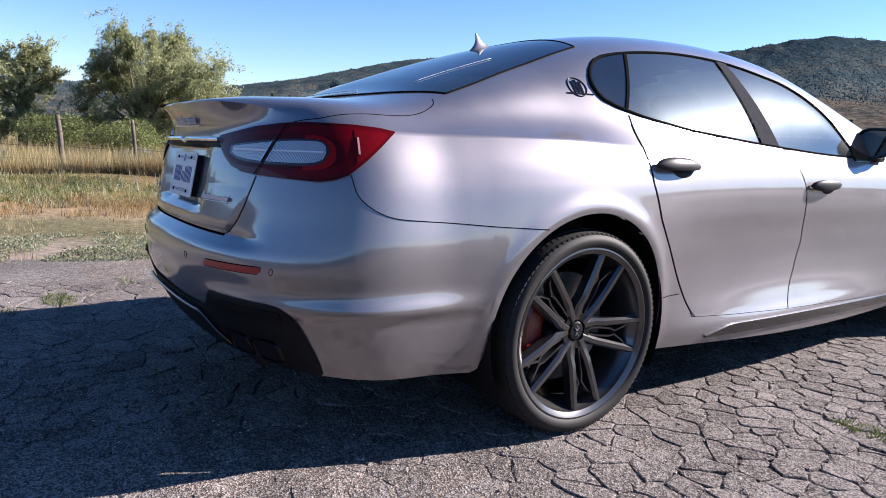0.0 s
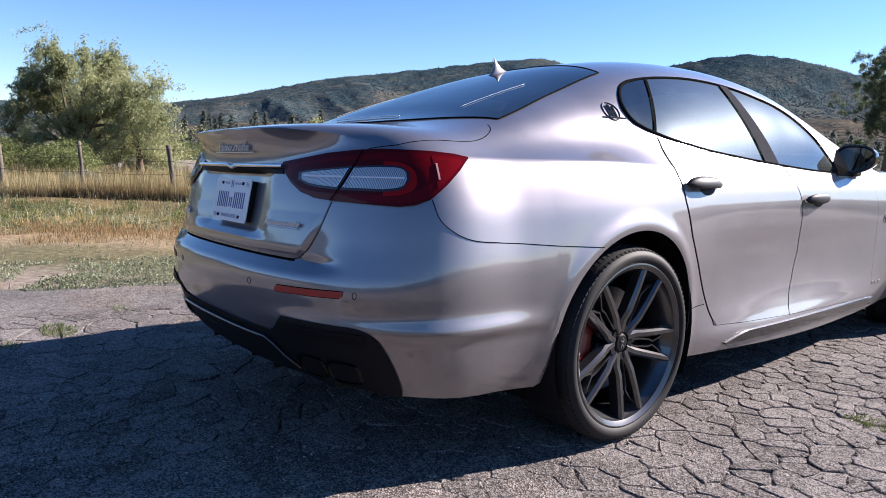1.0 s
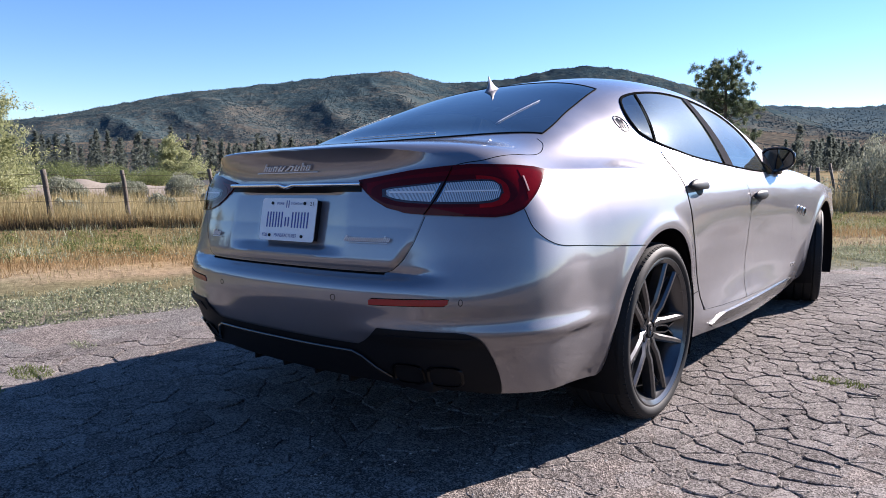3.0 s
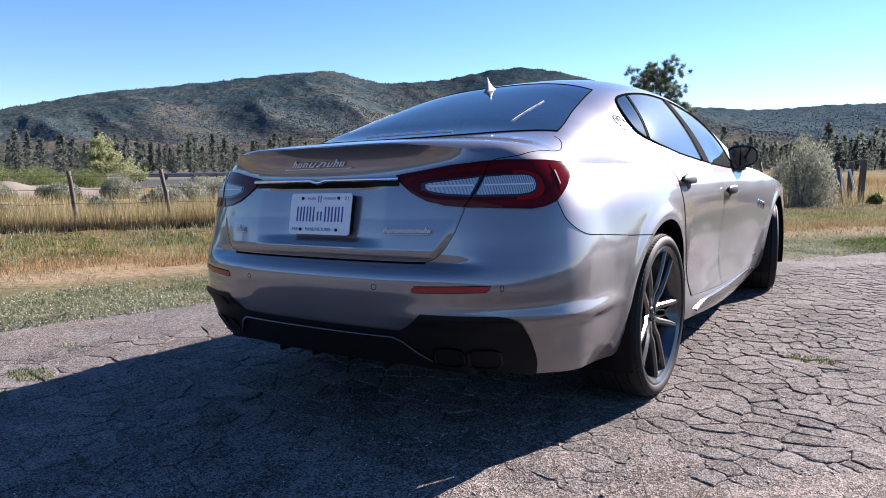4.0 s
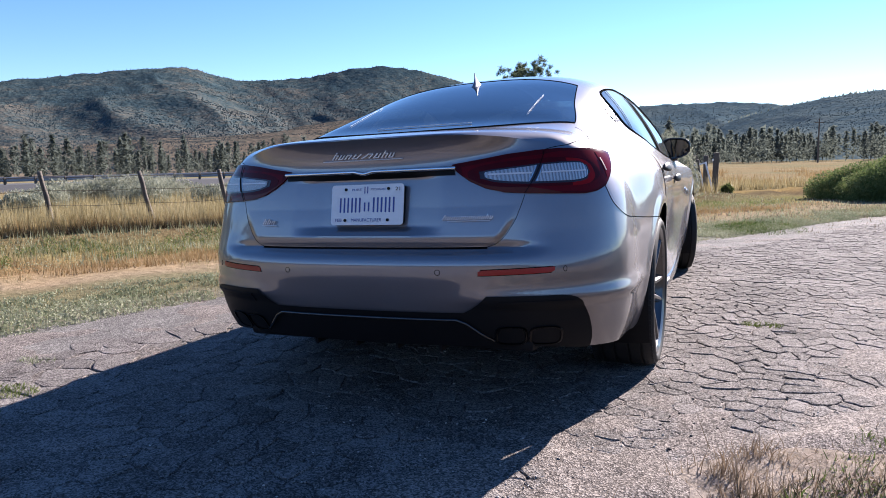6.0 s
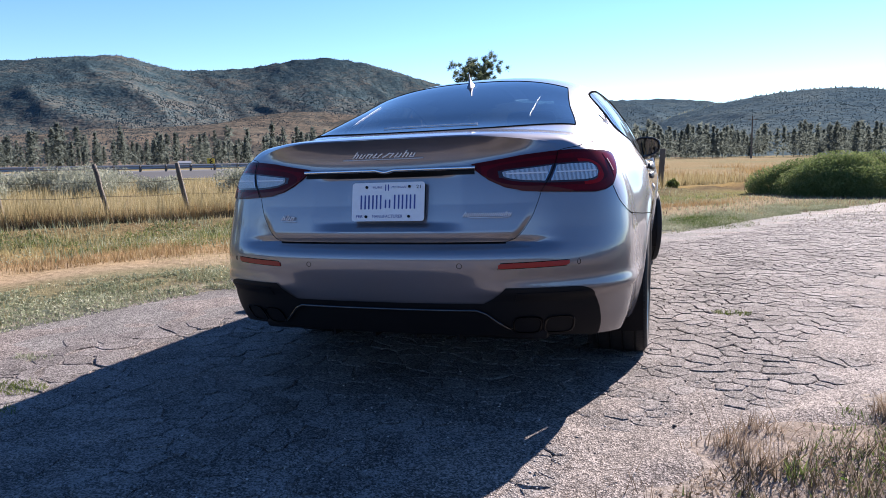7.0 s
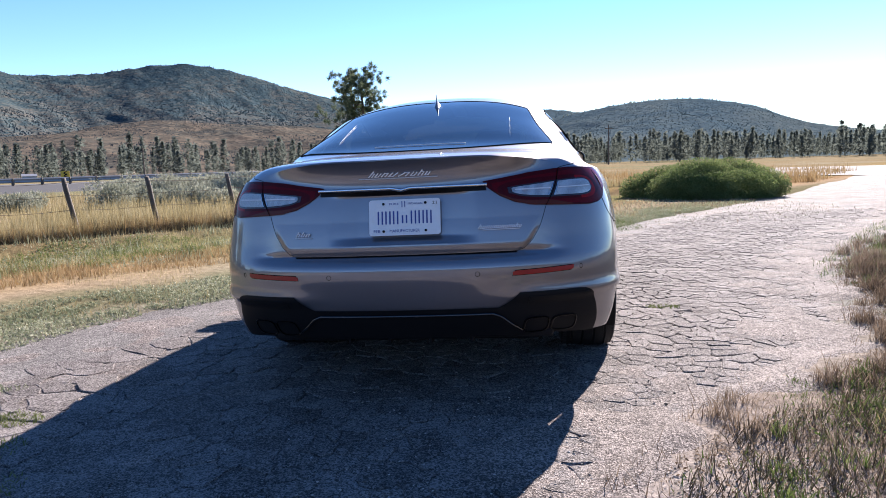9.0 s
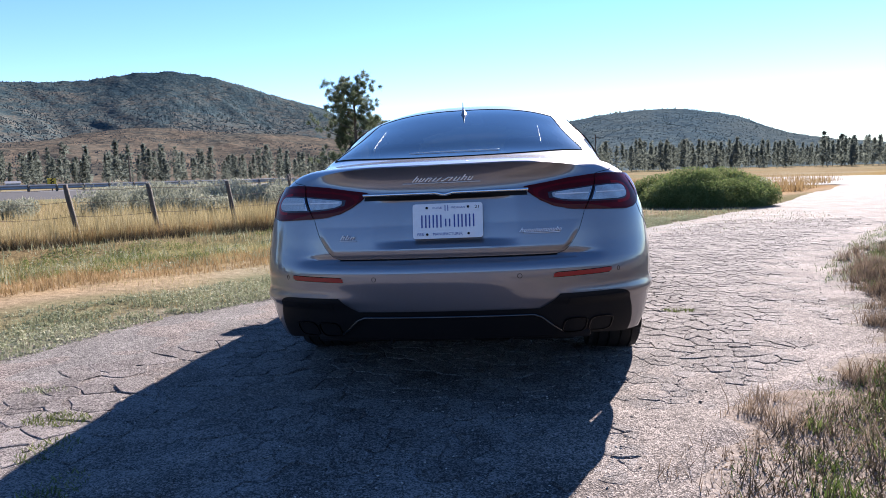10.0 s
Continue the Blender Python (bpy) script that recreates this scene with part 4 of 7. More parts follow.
def handle(y0, z0, length, slope):
    n, k = 22, 12
    V, Fc = [], []
    for i in range(n):
        f = i / (n - 1)
        y = y0 + (f - 0.5) * length
        z = z0 + slope * (f - 0.5)
        h = 0.0262 * (1 - abs(2 * f - 1) ** 3.2) ** 0.5 + 0.001
        h *= 1.05 - 0.35 * f
        lift = 0.012 + 0.026 * (1 - abs(2 * f - 1) ** 2.4)
        base = skin(y, z)
        nrm = outward(normal_of(skin, y, z), base)
        up = np.array((0, 0, 1.0)) - nrm * nrm[2]
        up /= np.linalg.norm(up)
        for q in range(k):
            w = 2 * math.pi * q / k
            V.append(base + nrm * (lift + 0.010 * math.cos(w)) + up * (h * math.sin(w)))
    for i in range(n - 1):
        for q in range(k):
            Fc.append((i * k + q, i * k + (q + 1) % k, (i + 1) * k + (q + 1) % k, (i + 1) * k + q))
    Fc += [tuple(range(k)), tuple(range((n - 1) * k, n * k))]
    return V, Fc


def dish(y0, z0, ry, rz):
    V, Fc = [], []
    n, k = 6, 28
    for i in range(n):
        r = i / (n - 1)
        for q in range(k):
            w = 2 * math.pi * q / k
            y, z = y0 + ry * r * math.cos(w), z0 + rz * r * math.sin(w)
            p = skin(y, z)
            V.append(p + outward(normal_of(skin, y, z), p) * (0.0045 if r < 1 else 0.002))
    for i in range(n - 1):
        for q in range(k):
            Fc.append((i * k + q, i * k + (q + 1) % k, (i + 1) * k + (q + 1) % k, (i + 1) * k + q))
    return V, Fc


for doors, y0, z0, length, slope in ((rear_doors, 0.462, 0.897, 0.262, -0.004), (front_doors, 1.535, 0.832, 0.25, 0.006)):
    for ob, flip in zip(doors, (False, True)):
        V, Fc = orient(*handle(y0, z0, length, slope))
        Vd, Fd = orient(*dish(y0 + 0.035, z0 - 0.006, 0.07, 0.034))
        if flip:
            (V, Fc), (Vd, Fd) = mirrored(V, Fc), mirrored(Vd, Fd)
        mesh_part("door_handle", V, Fc, CARBON, ob, "dark carbon door handle", sharp=50)
        mesh_part("handle_recess", Vd, Fd, BLACK_SATIN, ob)

# side windows
PILLAR = grainy("satin_pillar_film", (0.035, 0.035, 0.04), (0.05, 0.05, 0.055), scale=30, rough=0.6, bump=0.0)
PILLAR.node_tree.nodes["Principled BSDF"].inputs["Specular IOR Level"].default_value = 0.0
low, top = (lambda y: float(curve(DLO_LOW, y))), (lambda y: float(curve(DLO_TOP, y)))
QUARTER = lerp([(1.05, 0.295), (1.10, 0.326), (1.304, 0.456), (1.36, 0.49)])
B_REAR = lerp([(0.95, 1.110), (1.01, 1.094), (1.327, 1.022), (1.37, 1.012)])
B_FORE = lerp([(0.95, 1.246), (1.008, 1.218), (1.311, 1.088), (1.37, 1.064)])


def pane(left, right, ys, off):
    """A piece of the window band between two slanting edges."""
    V, Fc = [], []
    nz, ny = 18, 30
    for i in range(nz):
        for j in range(ny):
            f, g = j / (ny - 1), i / (nz - 1)
            y = ys[0] + (ys[1] - ys[0]) * f
            for _ in range(6):
                z = low(y) + 0.004 + (top(y) - low(y) - 0.008) * g
                y = (float(left(z)) if left else ys[0]) * (1 - f) + (float(right(z)) if right else ys[1]) * f
            a, b = over_z(y, max(low(y) + 0.004, float(top_of(y - YC + 1)))), over_z(y, top(y) - 0.004)
            V.append(a + (b - a) * g + np.array((1, 0, 0.4)) * (0.013 * 4 * g * (1 - g) * min(1, (top(y) - low(y)) / 0.25)))
    V = raised(np.array(V).reshape(nz, ny, 3), off)[0]
    for i in range(nz - 1):
        for j in range(ny - 1):
            Fc.append((i * ny + j, i * ny + j + 1, (i + 1) * ny + j + 1, (i + 1) * ny + j))
    return V, Fc


shift = lambda e, d: (lambda z: e(z) + d)
for name, left, right, ys, mat, off, label in (
        ("quarter_window", None, shift(QUARTER, -0.006), (0.211, 0.35), REAR_GLASS, -0.004, "dark tinted quarter window"),
        ("side_window", shift(QUARTER, 0.006), B_REAR, (0.35, 1.08), SIDE_GLASS, -0.005, "tinted rear door window, closed"),
        ("window_pillar", B_REAR, B_FORE, (1.08, 1.23), PILLAR, 0.001, "dark grey pillar between the door windows"),
        ("side_window", B_FORE, None, (1.23, 1.905), SIDE_GLASS, -0.005, "tinted front door window, closed")):
    for ob in both_sides(name, *pane(left, right, ys, off), mat, car, label):
        ob.visible_shadow = True
ring = []
for y, z in [(y, low(y)) for y in 0.207 + 1.714 * np.linspace(0, 1, 110) ** 2] + [(y, top(y)) for y in 0.207 + 1.714 * np.linspace(1, 0, 140)[1:-1] ** 2]:
    q = over_z(y, z)
    ring.append(q - outward(normal_of(skin, y, z), q) * 0.0030)
Vs, Fs = tube([Vector(p) for p in ring], 0.0060, 10, closed=True, taper=lambda f: 1 + 0.8 * max(0.0, 1 - min(f, 1 - f) / 0.2))
both_sides("window_seal", [np.array(v) for v in Vs], Fs, SEAL, car, "black rubber window surround", sharp=80)
both_sides("window_divider", *pane(shift(QUARTER, -0.0065), shift(QUARTER, 0.0065), (0.30, 0.35), 0.0005), SEAL, car, "black divider between the panes")

PALE = grainy("pale_plastic", (0.6, 0.6, 0.6), (0.72, 0.72, 0.72), rough=0.4, bump=0.0)

# rear window and windscreen
def screen(y0, y1, half, bow0, bow1, off):
    V, Fc = [], []
    ny, nx = 30, 40
    for i in range(ny):
        for j in range(nx):
            g, f = i / (ny - 1), 2 * j / (nx - 1) - 1
            y = y0 + (y1 - y0) * g
            for _ in range(4):
                x = f * float(half(y))
                b0, b1 = y0 + bow0 * (abs(x) / 0.6) ** 2.5, y1 - bow1 * (abs(x) / 0.5) ** 2
                y = b0 + (b1 - b0) * g
            V.append(over_x(y, x))
    V = raised(np.array(V).reshape(ny, nx, 3), off)[0]
    for i in range(ny - 1):
        for j in range(nx - 1):
            Fc.append((i * nx + j, i * nx + j + 1, (i + 1) * nx + j + 1, (i + 1) * nx + j))
    edge = [V[j] for j in range(nx)] + [V[i * nx + nx - 1] for i in range(1, ny)] + [V[(ny - 1) * nx + j] for j in range(nx - 2, -1, -1)] + [V[i * nx] for i in range(ny - 2, 0, -1)]
    return V, Fc, edge


V, Fc, edge = screen(RW_BACK, RW_FRONT, lambda y: float(curve(RW_HALF, y)), 0.17, 0.06, 0.002)
rear_window = mesh_part("rear_window", *orient(V, Fc), REAR_GLASS, car, "dark tinted sloping rear window")
Vs, Fs = tube([Vector(p) for p in edge], 0.0028, 6, closed=True)
mesh_part("rear_window_seal", Vs, Fs, SEAL, car)
V, Fc, edge = screen(2.50, 1.74, lambda y: 0.70 - 0.32 * (2.5 - y), 0.0, -0.06, 0.002)
mesh_part("windscreen", *orient(V, Fc), SIDE_GLASS, car, "clear raked windscreen")
for x0 in (-0.44, 0.44):                              # bright lines that run up the glass near its edges
    mesh_part("glass_line", *tube([Vector(over_x(y, x0 * (1 - 0.06 * (y + 0.2)))) + Vector((0, -0.002, 0.005)) for y in np.linspace(-0.36, -0.02, 16)], 0.0006, 5), PALE, rear_window, "thin bright line in the glass")
mesh_part("brake_light", *tube([Vector(over_x(-0.47, x)) + Vector((0, -0.002, 0.006)) for x in np.linspace(-0.23, 0.23, 24)], 0.0015, 6), PALE, rear_window, "pale high brake light strip")

# trunk lid face, shut lines of the tail
LID_SIDE = lerp([(0.64, 0.250), (0.655, 0.268), (0.660, 0.286), (0.668, 0.304), (0.685, 0.322), (0.703, 0.337), (0.753, 0.369), (0.837, 0.407), (0.90, 0.44), (0.96, 0.5)])


def lid_face():
    V, Fc = [], []
    zz = np.concatenate([np.linspace(0.655, 0.70, 12), np.linspace(0.705, 0.90, 36)])
    fx = np.linspace(-1, 1, 81)
    for z in zz:
        cm = float(LID_SIDE(z)) - 0.004
        for f in fx:
            c = abs(f) * cm
            lip = 0.008 * min(1, max(0, z - 0.655) / 0.036) * min(1, max(0, 0.80 - z) / 0.10) * min(1, (1 - abs(f)) / 0.05)
            V.append((side(c, z) - (0, lip, 0)) * (1 if f >= 0 else -1, 1, 1))
    m = len(fx)
    V = raised(np.array(V).reshape(len(zz), m, 3), 0.0015)[0]
    for i in range(len(zz) - 1):
        for j in range(m - 1):
            Fc.append((i * m + j, i * m + j + 1, (i + 1) * m + j + 1, (i + 1) * m + j))
    return V, Fc


lid = mesh_part("trunk_lid", *orient(*lid_face()), PAINT, car, "grey metallic trunk lid, shut", sharp=35)
low_gap = [side(float(LID_SIDE(z)), z) for z in np.linspace(0.835, 0.657, 40)]
low_gap += [side(c, 0.657) + np.array((0, -0.003, 0)) for c in np.linspace(0.275, 0, 24)]
low_gap += [p * (-1, 1, 1) for p in low_gap[::-1][1:]]
seam("lid_gap", low_gap, 0.0011, material=GAP, both=False)
DECK = [(0.742, -0.785), (0.757, -0.70), (0.757, -0.62), (0.746, -0.545), (0.724, -0.480), (0.694, -0.436), (0.668, -0.425)]
deck_line = [side(c, z) for c, z in ((0.518, 0.983), (0.55, 0.992), (0.60, 0.999), (0.65, 1.003))] + [crown(x, y) for x, y in DECK]
arc = np.concatenate([[0], np.cumsum(np.linalg.norm(np.diff(np.array(deck_line), axis=0), axis=1))])
DECK_LINE = [np.stack([arc, np.array(deck_line)[:, q]], 1) for q in range(3)]
seam("deck_gap", [np.array([float(curve(k, s)) for k in DECK_LINE]) for s in np.linspace(0, arc[-1], 60)], 0.0014)
FENDER_CUT = [(0.775, 0.853), (0.80, 0.80), (0.845, 0.768), (0.90, 0.745), (1.0, 0.729), (1.1, 0.721), (1.25, 0.708), (1.36, 0.701), (1.425, 0.697)]
seam("fender_gap", [side(c, z) for c, z in dense(FENDER_CUT, 44)], 0.0015)

# chrome strip and dark slot between the lamps
strip_line = [side(c, 0.9365) + np.array((0, -0.013, -0.008 * max(0, 1 - c / 0.011))) for c in np.concatenate([np.linspace(0, 0.012, 9), np.linspace(0.016, 0.212, 44)])]
V, Fc = tube([Vector(p) for p in strip_line], 0.0075, 10)
V = [np.array(v) for v in V]
V2, F2 = patch(bumper, np.linspace(0, 0.205, 24), lambda c: 0.912, lambda c: 0.933, 4, 0.004, 0.006)
mesh_part("chrome_strip", *orient(*merge((V, Fc), mirrored(V, Fc))), CHROME, lid, "slim chrome strip over the plate", sharp=40)
Vg, Fg = patch(bumper, np.linspace(0, 0.278, 30), lambda c: 0.6515, lambda c: 0.6572, 4, 0.0030, 0.002)
mesh_part("lid_gap", *orient(*merge((Vg, Fg), mirrored(Vg, Fg))), GAP, car, sharp=40)
mesh_part("plate_slot", *orient(*merge((V2, F2), mirrored(V2, F2))), BLACK_SATIN, lid, "dark slot under the chrome strip", sharp=40)

# tail lamps
LAMP_RED = grainy("dark_red_lens", (0.075, 0.001, 0.003), (0.12, 0.0018, 0.005), scale=20, rough=0.12, bump=0.0, coat=0.0)
LAMP_BRIGHT = grainy("bright_red_lens", (0.19, 0.003, 0.005), (0.32, 0.006, 0.007), scale=20, rough=0.14, bump=0.0)
LAMP_MID = grainy("red_lens", (0.085, 0.002, 0.004), (0.14, 0.003, 0.005), scale=20, rough=0.1, bump=0.0)
LAMP_PALE = grainy("pale_pink_reflector", (0.42, 0.22, 0.21), (0.5, 0.28, 0.27), scale=20, rough=0.3, bump=0.0)
LAMP_AMBER = grainy("smoked_amber_lens", (0.075, 0.012, 0.004), (0.11, 0.018, 0.006), scale=20, rough=0.14, bump=0.0, coat=0.2)


def ribbed(name):
    m, t, b = shader(name)
    geo = t.nodes.new("ShaderNodeNewGeometry")
    w = t.nodes.new("ShaderNodeTexWave"); w.inputs["Scale"].default_value = 70; w.inputs["Distortion"].default_value = 1.5
    w.bands_direction = "X"
    link(t, geo.outputs["Position"], w.inputs["Vector"])
    link(t, ramp(t, w.outputs["Fac"], [(0.15, (0.12, 0.12, 0.125)), (0.8, (0.56, 0.56, 0.565))]), b.inputs["Base Color"])
    bp = node(t, "ShaderNodeBump", Strength=0.35, Distance=0.003)
    link(t, w.outputs["Fac"], bp.inputs["Height"]); link(t, bp.outputs[0], b.inputs["Normal"])
    b.inputs["Roughness"].default_value, b.inputs["Metallic"].default_value, b.inputs["Coat Weight"].default_value = 0.3, 0.55, 0.3
    return m


LAMP_CLEAR = ribbed("ribbed_reflector")
for m in (LAMP_RED, LAMP_AMBER, LAMP_MID, LAMP_BRIGHT):
    m.node_tree.nodes["Principled BSDF"].inputs["Specular IOR Level"].default_value = 0.12
LAMP_EDGE = grainy("smoked_red_edge", (0.045, 0.0015, 0.003), (0.07, 0.002, 0.004), scale=20, rough=0.14, bump=0.0)
LAMP_EDGE.node_tree.nodes["Principled BSDF"].inputs["Specular IOR Level"].default_value = 0.12
LAMP_DARK = grainy("smoked_red_bezel", (0.012, 0.001, 0.002), (0.02, 0.0015, 0.003), scale=20, rough=0.2, bump=0.0, coat=0.2)
L_TOP = lerp([(0.20, 0.948), (0.29, 0.962), (0.38, 0.976), (0.50, 0.986), (0.60, 0.990), (0.80, 0.986), (0.90, 0.980), (0.955, 0.972)])
L_LOW = lerp([(0.20, 0.940), (0.215, 0.915), (0.245, 0.885), (0.29, 0.858), (0.36, 0.842), (0.50, 0.835), (0.65, 0.830), (0.71, 0.836), (0.77, 0.852), (0.84, 0.892), (0.90, 0.930), (0.94, 0.958), (0.955, 0.968)])
C_TOP = [(0.288, 0.911), (0.296, 0.916), (0.34, 0.921), (0.45, 0.932), (0.56, 0.936), (0.65, 0.936), (0.672, 0.933), (0.684, 0.927), (0.688, 0.917)]
C_LOW = [(0.288, 0.901), (0.296, 0.894), (0.32, 0.887), (0.37, 0.881), (0.45, 0.877), (0.60, 0.876), (0.645, 0.880), (0.672, 0.887), (0.684, 0.899), (0.688, 0.912)]
SPLIT = 0.462                                         # where the slanting shut line passes the lamp's mid height


def leaning(u, v):
    """The lamp's surface, with the lines near the shut line leaning like it."""
    return side(u + 0.85 * (v - 0.905) * max(0.0, 1 - abs(u - SPLIT) / 0.16), v)


def swell(keys, d):
    """An outline grown by d, blunt at its ends."""
    k = np.asarray(keys, float)
    return lambda c: float(np.interp(np.clip(c, k[0, 0] + 0.002, k[-1, 0] - 0.002), k[:, 0], k[:, 1])) + d


cs = np.linspace(0.20, 0.955, 70)
lamps = both_sides("tail_lamp", *patch(bumper, cs, L_LOW, L_TOP, 22, 0.006, 0.012), LAMP_EDGE, car, "dark red wraparound tail lamp with clear inset")
for ob, flip in zip(lamps, (False, True)):
    def add(name, us, lo, hi, nv, off, mat, label="", skirt=0.002):
        V, Fc = orient(*patch(leaning, us, lo, hi, nv, off, skirt))
        if flip:
            V, Fc = mirrored(V, Fc)
        mesh_part(name, V, Fc, mat, ob, label, sharp=45)
    add("red_band", np.linspace(0.226, 0.925, 60), lambda c: L_LOW(c) + 0.007, lambda c: L_TOP(c) - 0.009 - 0.012 * max(0, (0.75 - c)), 10, 0.0066, LAMP_RED)
    oval = lambda c, m, r: max(0.0, 1 - abs((c - m) / r) ** 4) ** 0.5
    add("lamp_bowl", np.concatenate([np.linspace(0.2412, 0.262, 8), np.linspace(0.27, 0.735, 40), np.linspace(0.74, 0.7588, 8)]), lambda c: max(float(L_LOW(c)) + 0.010, 0.907 - 0.047 * oval(c, 0.50, 0.26)), lambda c: 0.911 + 0.046 * oval(c, 0.50, 0.26) * (0.75 + 0.25 * min(1, (c - 0.24) / 0.25)), 10, 0.0074, LAMP_EDGE, "smoked dark red bowl round the lens")
    add("red_ring", np.concatenate([np.linspace(0.60, 0.70, 20), np.linspace(0.704, 0.724, 10)]), lambda c: max(0.908 - 0.050 * oval(c, 0.56, 0.166), float(L_LOW(c)) + 0.012), lambda c: 0.911 + 0.043 * oval(c, 0.56, 0.166), 10, 0.0078, LAMP_BRIGHT, "bright red light ring")
    add("lamp_bezel", np.linspace(0.276, 0.698, 50), swell(C_LOW, -0.007), swell(C_TOP, 0.006), 6, 0.0082, LAMP_DARK)
    add("clear_lens", np.linspace(0.290, SPLIT - 0.012, 26), swell(C_LOW, 0), swell(C_TOP, 0), 8, 0.0098, LAMP_CLEAR, "ribbed clear reversing lens")
    add("clear_lens", np.linspace(SPLIT + 0.013, 0.6875, 34), swell(C_LOW, 0), swell(C_TOP, 0), 8, 0.0098, LAMP_CLEAR, "ribbed clear turn lens")
    add("light_bar", np.linspace(0.300, SPLIT - 0.016, 18), lambda c: 0.9045, lambda c: 0.9095, 3, 0.0115, PALE, "pale horizontal light bar")
    add("light_bar", np.linspace(SPLIT + 0.018, 0.676, 18), lambda c: 0.9055, lambda c: 0.9095, 3, 0.0115, PALE, "pale horizontal light bar")
    for k in (-1, 1):
        add("divider", np.linspace(SPLIT + 0.0115 * k - 0.0014, SPLIT + 0.0115 * k + 0.0014, 3), swell(C_LOW, 0), swell(C_TOP, 0), 5, 0.0112, CHROME)
    add("lamp_gap", np.linspace(SPLIT - 0.0012, SPLIT + 0.0012, 3), lambda c: L_LOW(c) + 0.001, lambda c: L_TOP(c) - 0.001, 9, 0.0116, GAP)
    add("red_field", np.linspace(0.80, 0.938, 18), lambda c: max(float(L_LOW(c)) + 0.012, 0.872 - 0.25 * (c - 0.80)), lambda c: L_TOP(c) - 0.016, 8, 0.0078, LAMP_MID)
    add("side_reflector", np.linspace(0.808, 0.815, 4), lambda c: 0.905, lambda c: 0.950, 5, 0.0098, LAMP_PALE, "pale vertical reflector")
    add("amber_edge", np.linspace(0.226, 0.56, 40), lambda c: L_LOW(c) + 0.002, lambda c: L_LOW(c) + 0.003 + 0.026 * math.sin(math.pi * min(1, (c - 0.226) / 0.12) / 2) * (1 - max(0, (c - 0.40) / 0.17) ** 1.5 if c > 0.40 else 1), 5, 0.0070, LAMP_AMBER, "smoked amber lower edge")

# reflectors, sensors
RED_PLASTIC = grainy("red_reflector_plastic", (0.26, 0.006, 0.008), (0.38, 0.010, 0.011), scale=90, fine=600, rough=0.3, bump=0.3, depth=0.001, coat=0.1)
for a, b in ((0.262, 0.497),):
    for ob in both_sides("rear_reflector", *patch(bumper, np.linspace(a, b, 20), lambda c: 0.5630 + 0.03 * (c - a) + 0.006 * (c > b - 0.012), lambda c: 0.5815 + 0.03 * (c - a) - 0.004 * (c < a + 0.012), 5, 0.003, 0.004), RED_PLASTIC, car, "slim red bumper reflector"):
        pass
    rim = [(c, 0.5822 + 0.03 * (c - a)) for c in np.linspace(a + 0.008, b + 0.001, 18)] + [(c, 0.5625 + 0.03 * (c - a)) for c in np.linspace(b - 0.012, a - 0.001, 18)]
    Vs, Fs = tube([Vector(side(c, z)) for c, z in rim], 0.0022, 6, closed=True)
    both_sides("reflector_gap", [np.array(v) for v in Vs], Fs, GAP, car, sharp=80)


def ring_on(f, u, v, ru, rv, n=20):
    return [f(u + ru * math.cos(2 * math.pi * k / n), v + rv * math.sin(2 * math.pi * k / n)) for k in range(n)]


for c, z in ((0.158, 0.575), (0.536, 0.580)):
    Vs, Fs = tube([Vector(p) for p in ring_on(bumper, c, z, 0.0066, 0.0095)], 0.0011, 5, closed=True)
    both_sides("parking_sensor", [np.array(v) for v in Vs], Fs, GAP, car, "round parking sensor", sharp=80)

# black lower part of the bumper, diffuser, exhaust
B_OUT = lerp([(0.26, 0.650), (0.285, 0.662), (0.30, 0.667), (0.33, 0.665), (0.36, 0.657), (0.40, 0.640), (0.44, 0.616), (0.465, 0.594), (0.480, 0.568), (0.488, 0.540), (0.491, 0.515)])
B_IN = lerp([(0.428, 0.0), (0.4285, 0.215), (0.445, 0.238), (0.491, 0.278)])


def insert_mesh():
    """Black field of the lower bumper: full width below, stepping up at both sides, hooked at its outer end."""
    V, Fc = [], []
    lows, highs = np.linspace(0, 1, 16), np.linspace(0.4285, 0.491, 14)
    P = np.array([[side(float(B_OUT(0.29 + 0.1385 * g)) * f, float(bottom_of(float(B_OUT(0.29 + 0.1385 * g)) * f)) * (1 - g) + 0.001 + 0.4285 * g) for f in np.linspace(0, 1, 60)] for g in lows])
    Q = np.array([[side(float(B_IN(z)) + (float(B_OUT(z)) - float(B_IN(z))) * f, z) for f in np.linspace(0, 1, 44)] for z in highs])
    for G in (P, Q):
        pts = raised(G, 0.005)[0]
        m, o = G.shape[1], len(V)
        V += [np.array(v) for v in pts]
        Fc += [(o + i * m + j, o + i * m + j + 1, o + (i + 1) * m + j + 1, o + (i + 1) * m + j) for i in range(G.shape[0] - 1) for j in range(m - 1)]
    return orient(V, Fc)


V, Fc = insert_mesh()
insert = mesh_part("bumper_insert", *merge((V, Fc), mirrored(V, Fc)), BLACK_SATIN, car, "black lower bumper insert", sharp=40)
V, Fc = patch(bumper, np.linspace(0.31, 0.56, 24), lambda c: 0.440, lambda c: 0.474, 6, 0.008, 0.005)
both_sides("bumper_grille", V, Fc, BLACK_SATIN, insert, "black mesh grille")
blade = [side(c, 0.402) + np.array((0, -0.016, 0)) for c in np.linspace(0.20, 0, 16)]
blade = [side(0.30, 0.318) + np.array((0, -0.012, 0)), side(0.26, 0.35) + np.array((0, -0.015, 0)), side(0.225, 0.388) + np.array((0, -0.016, 0))] + blade
blade += [p * (-1, 1, 1) for p in blade[::-1][1:]]
V, Fc = tube([Vector(p) for p in blade], 0.0055, 8)
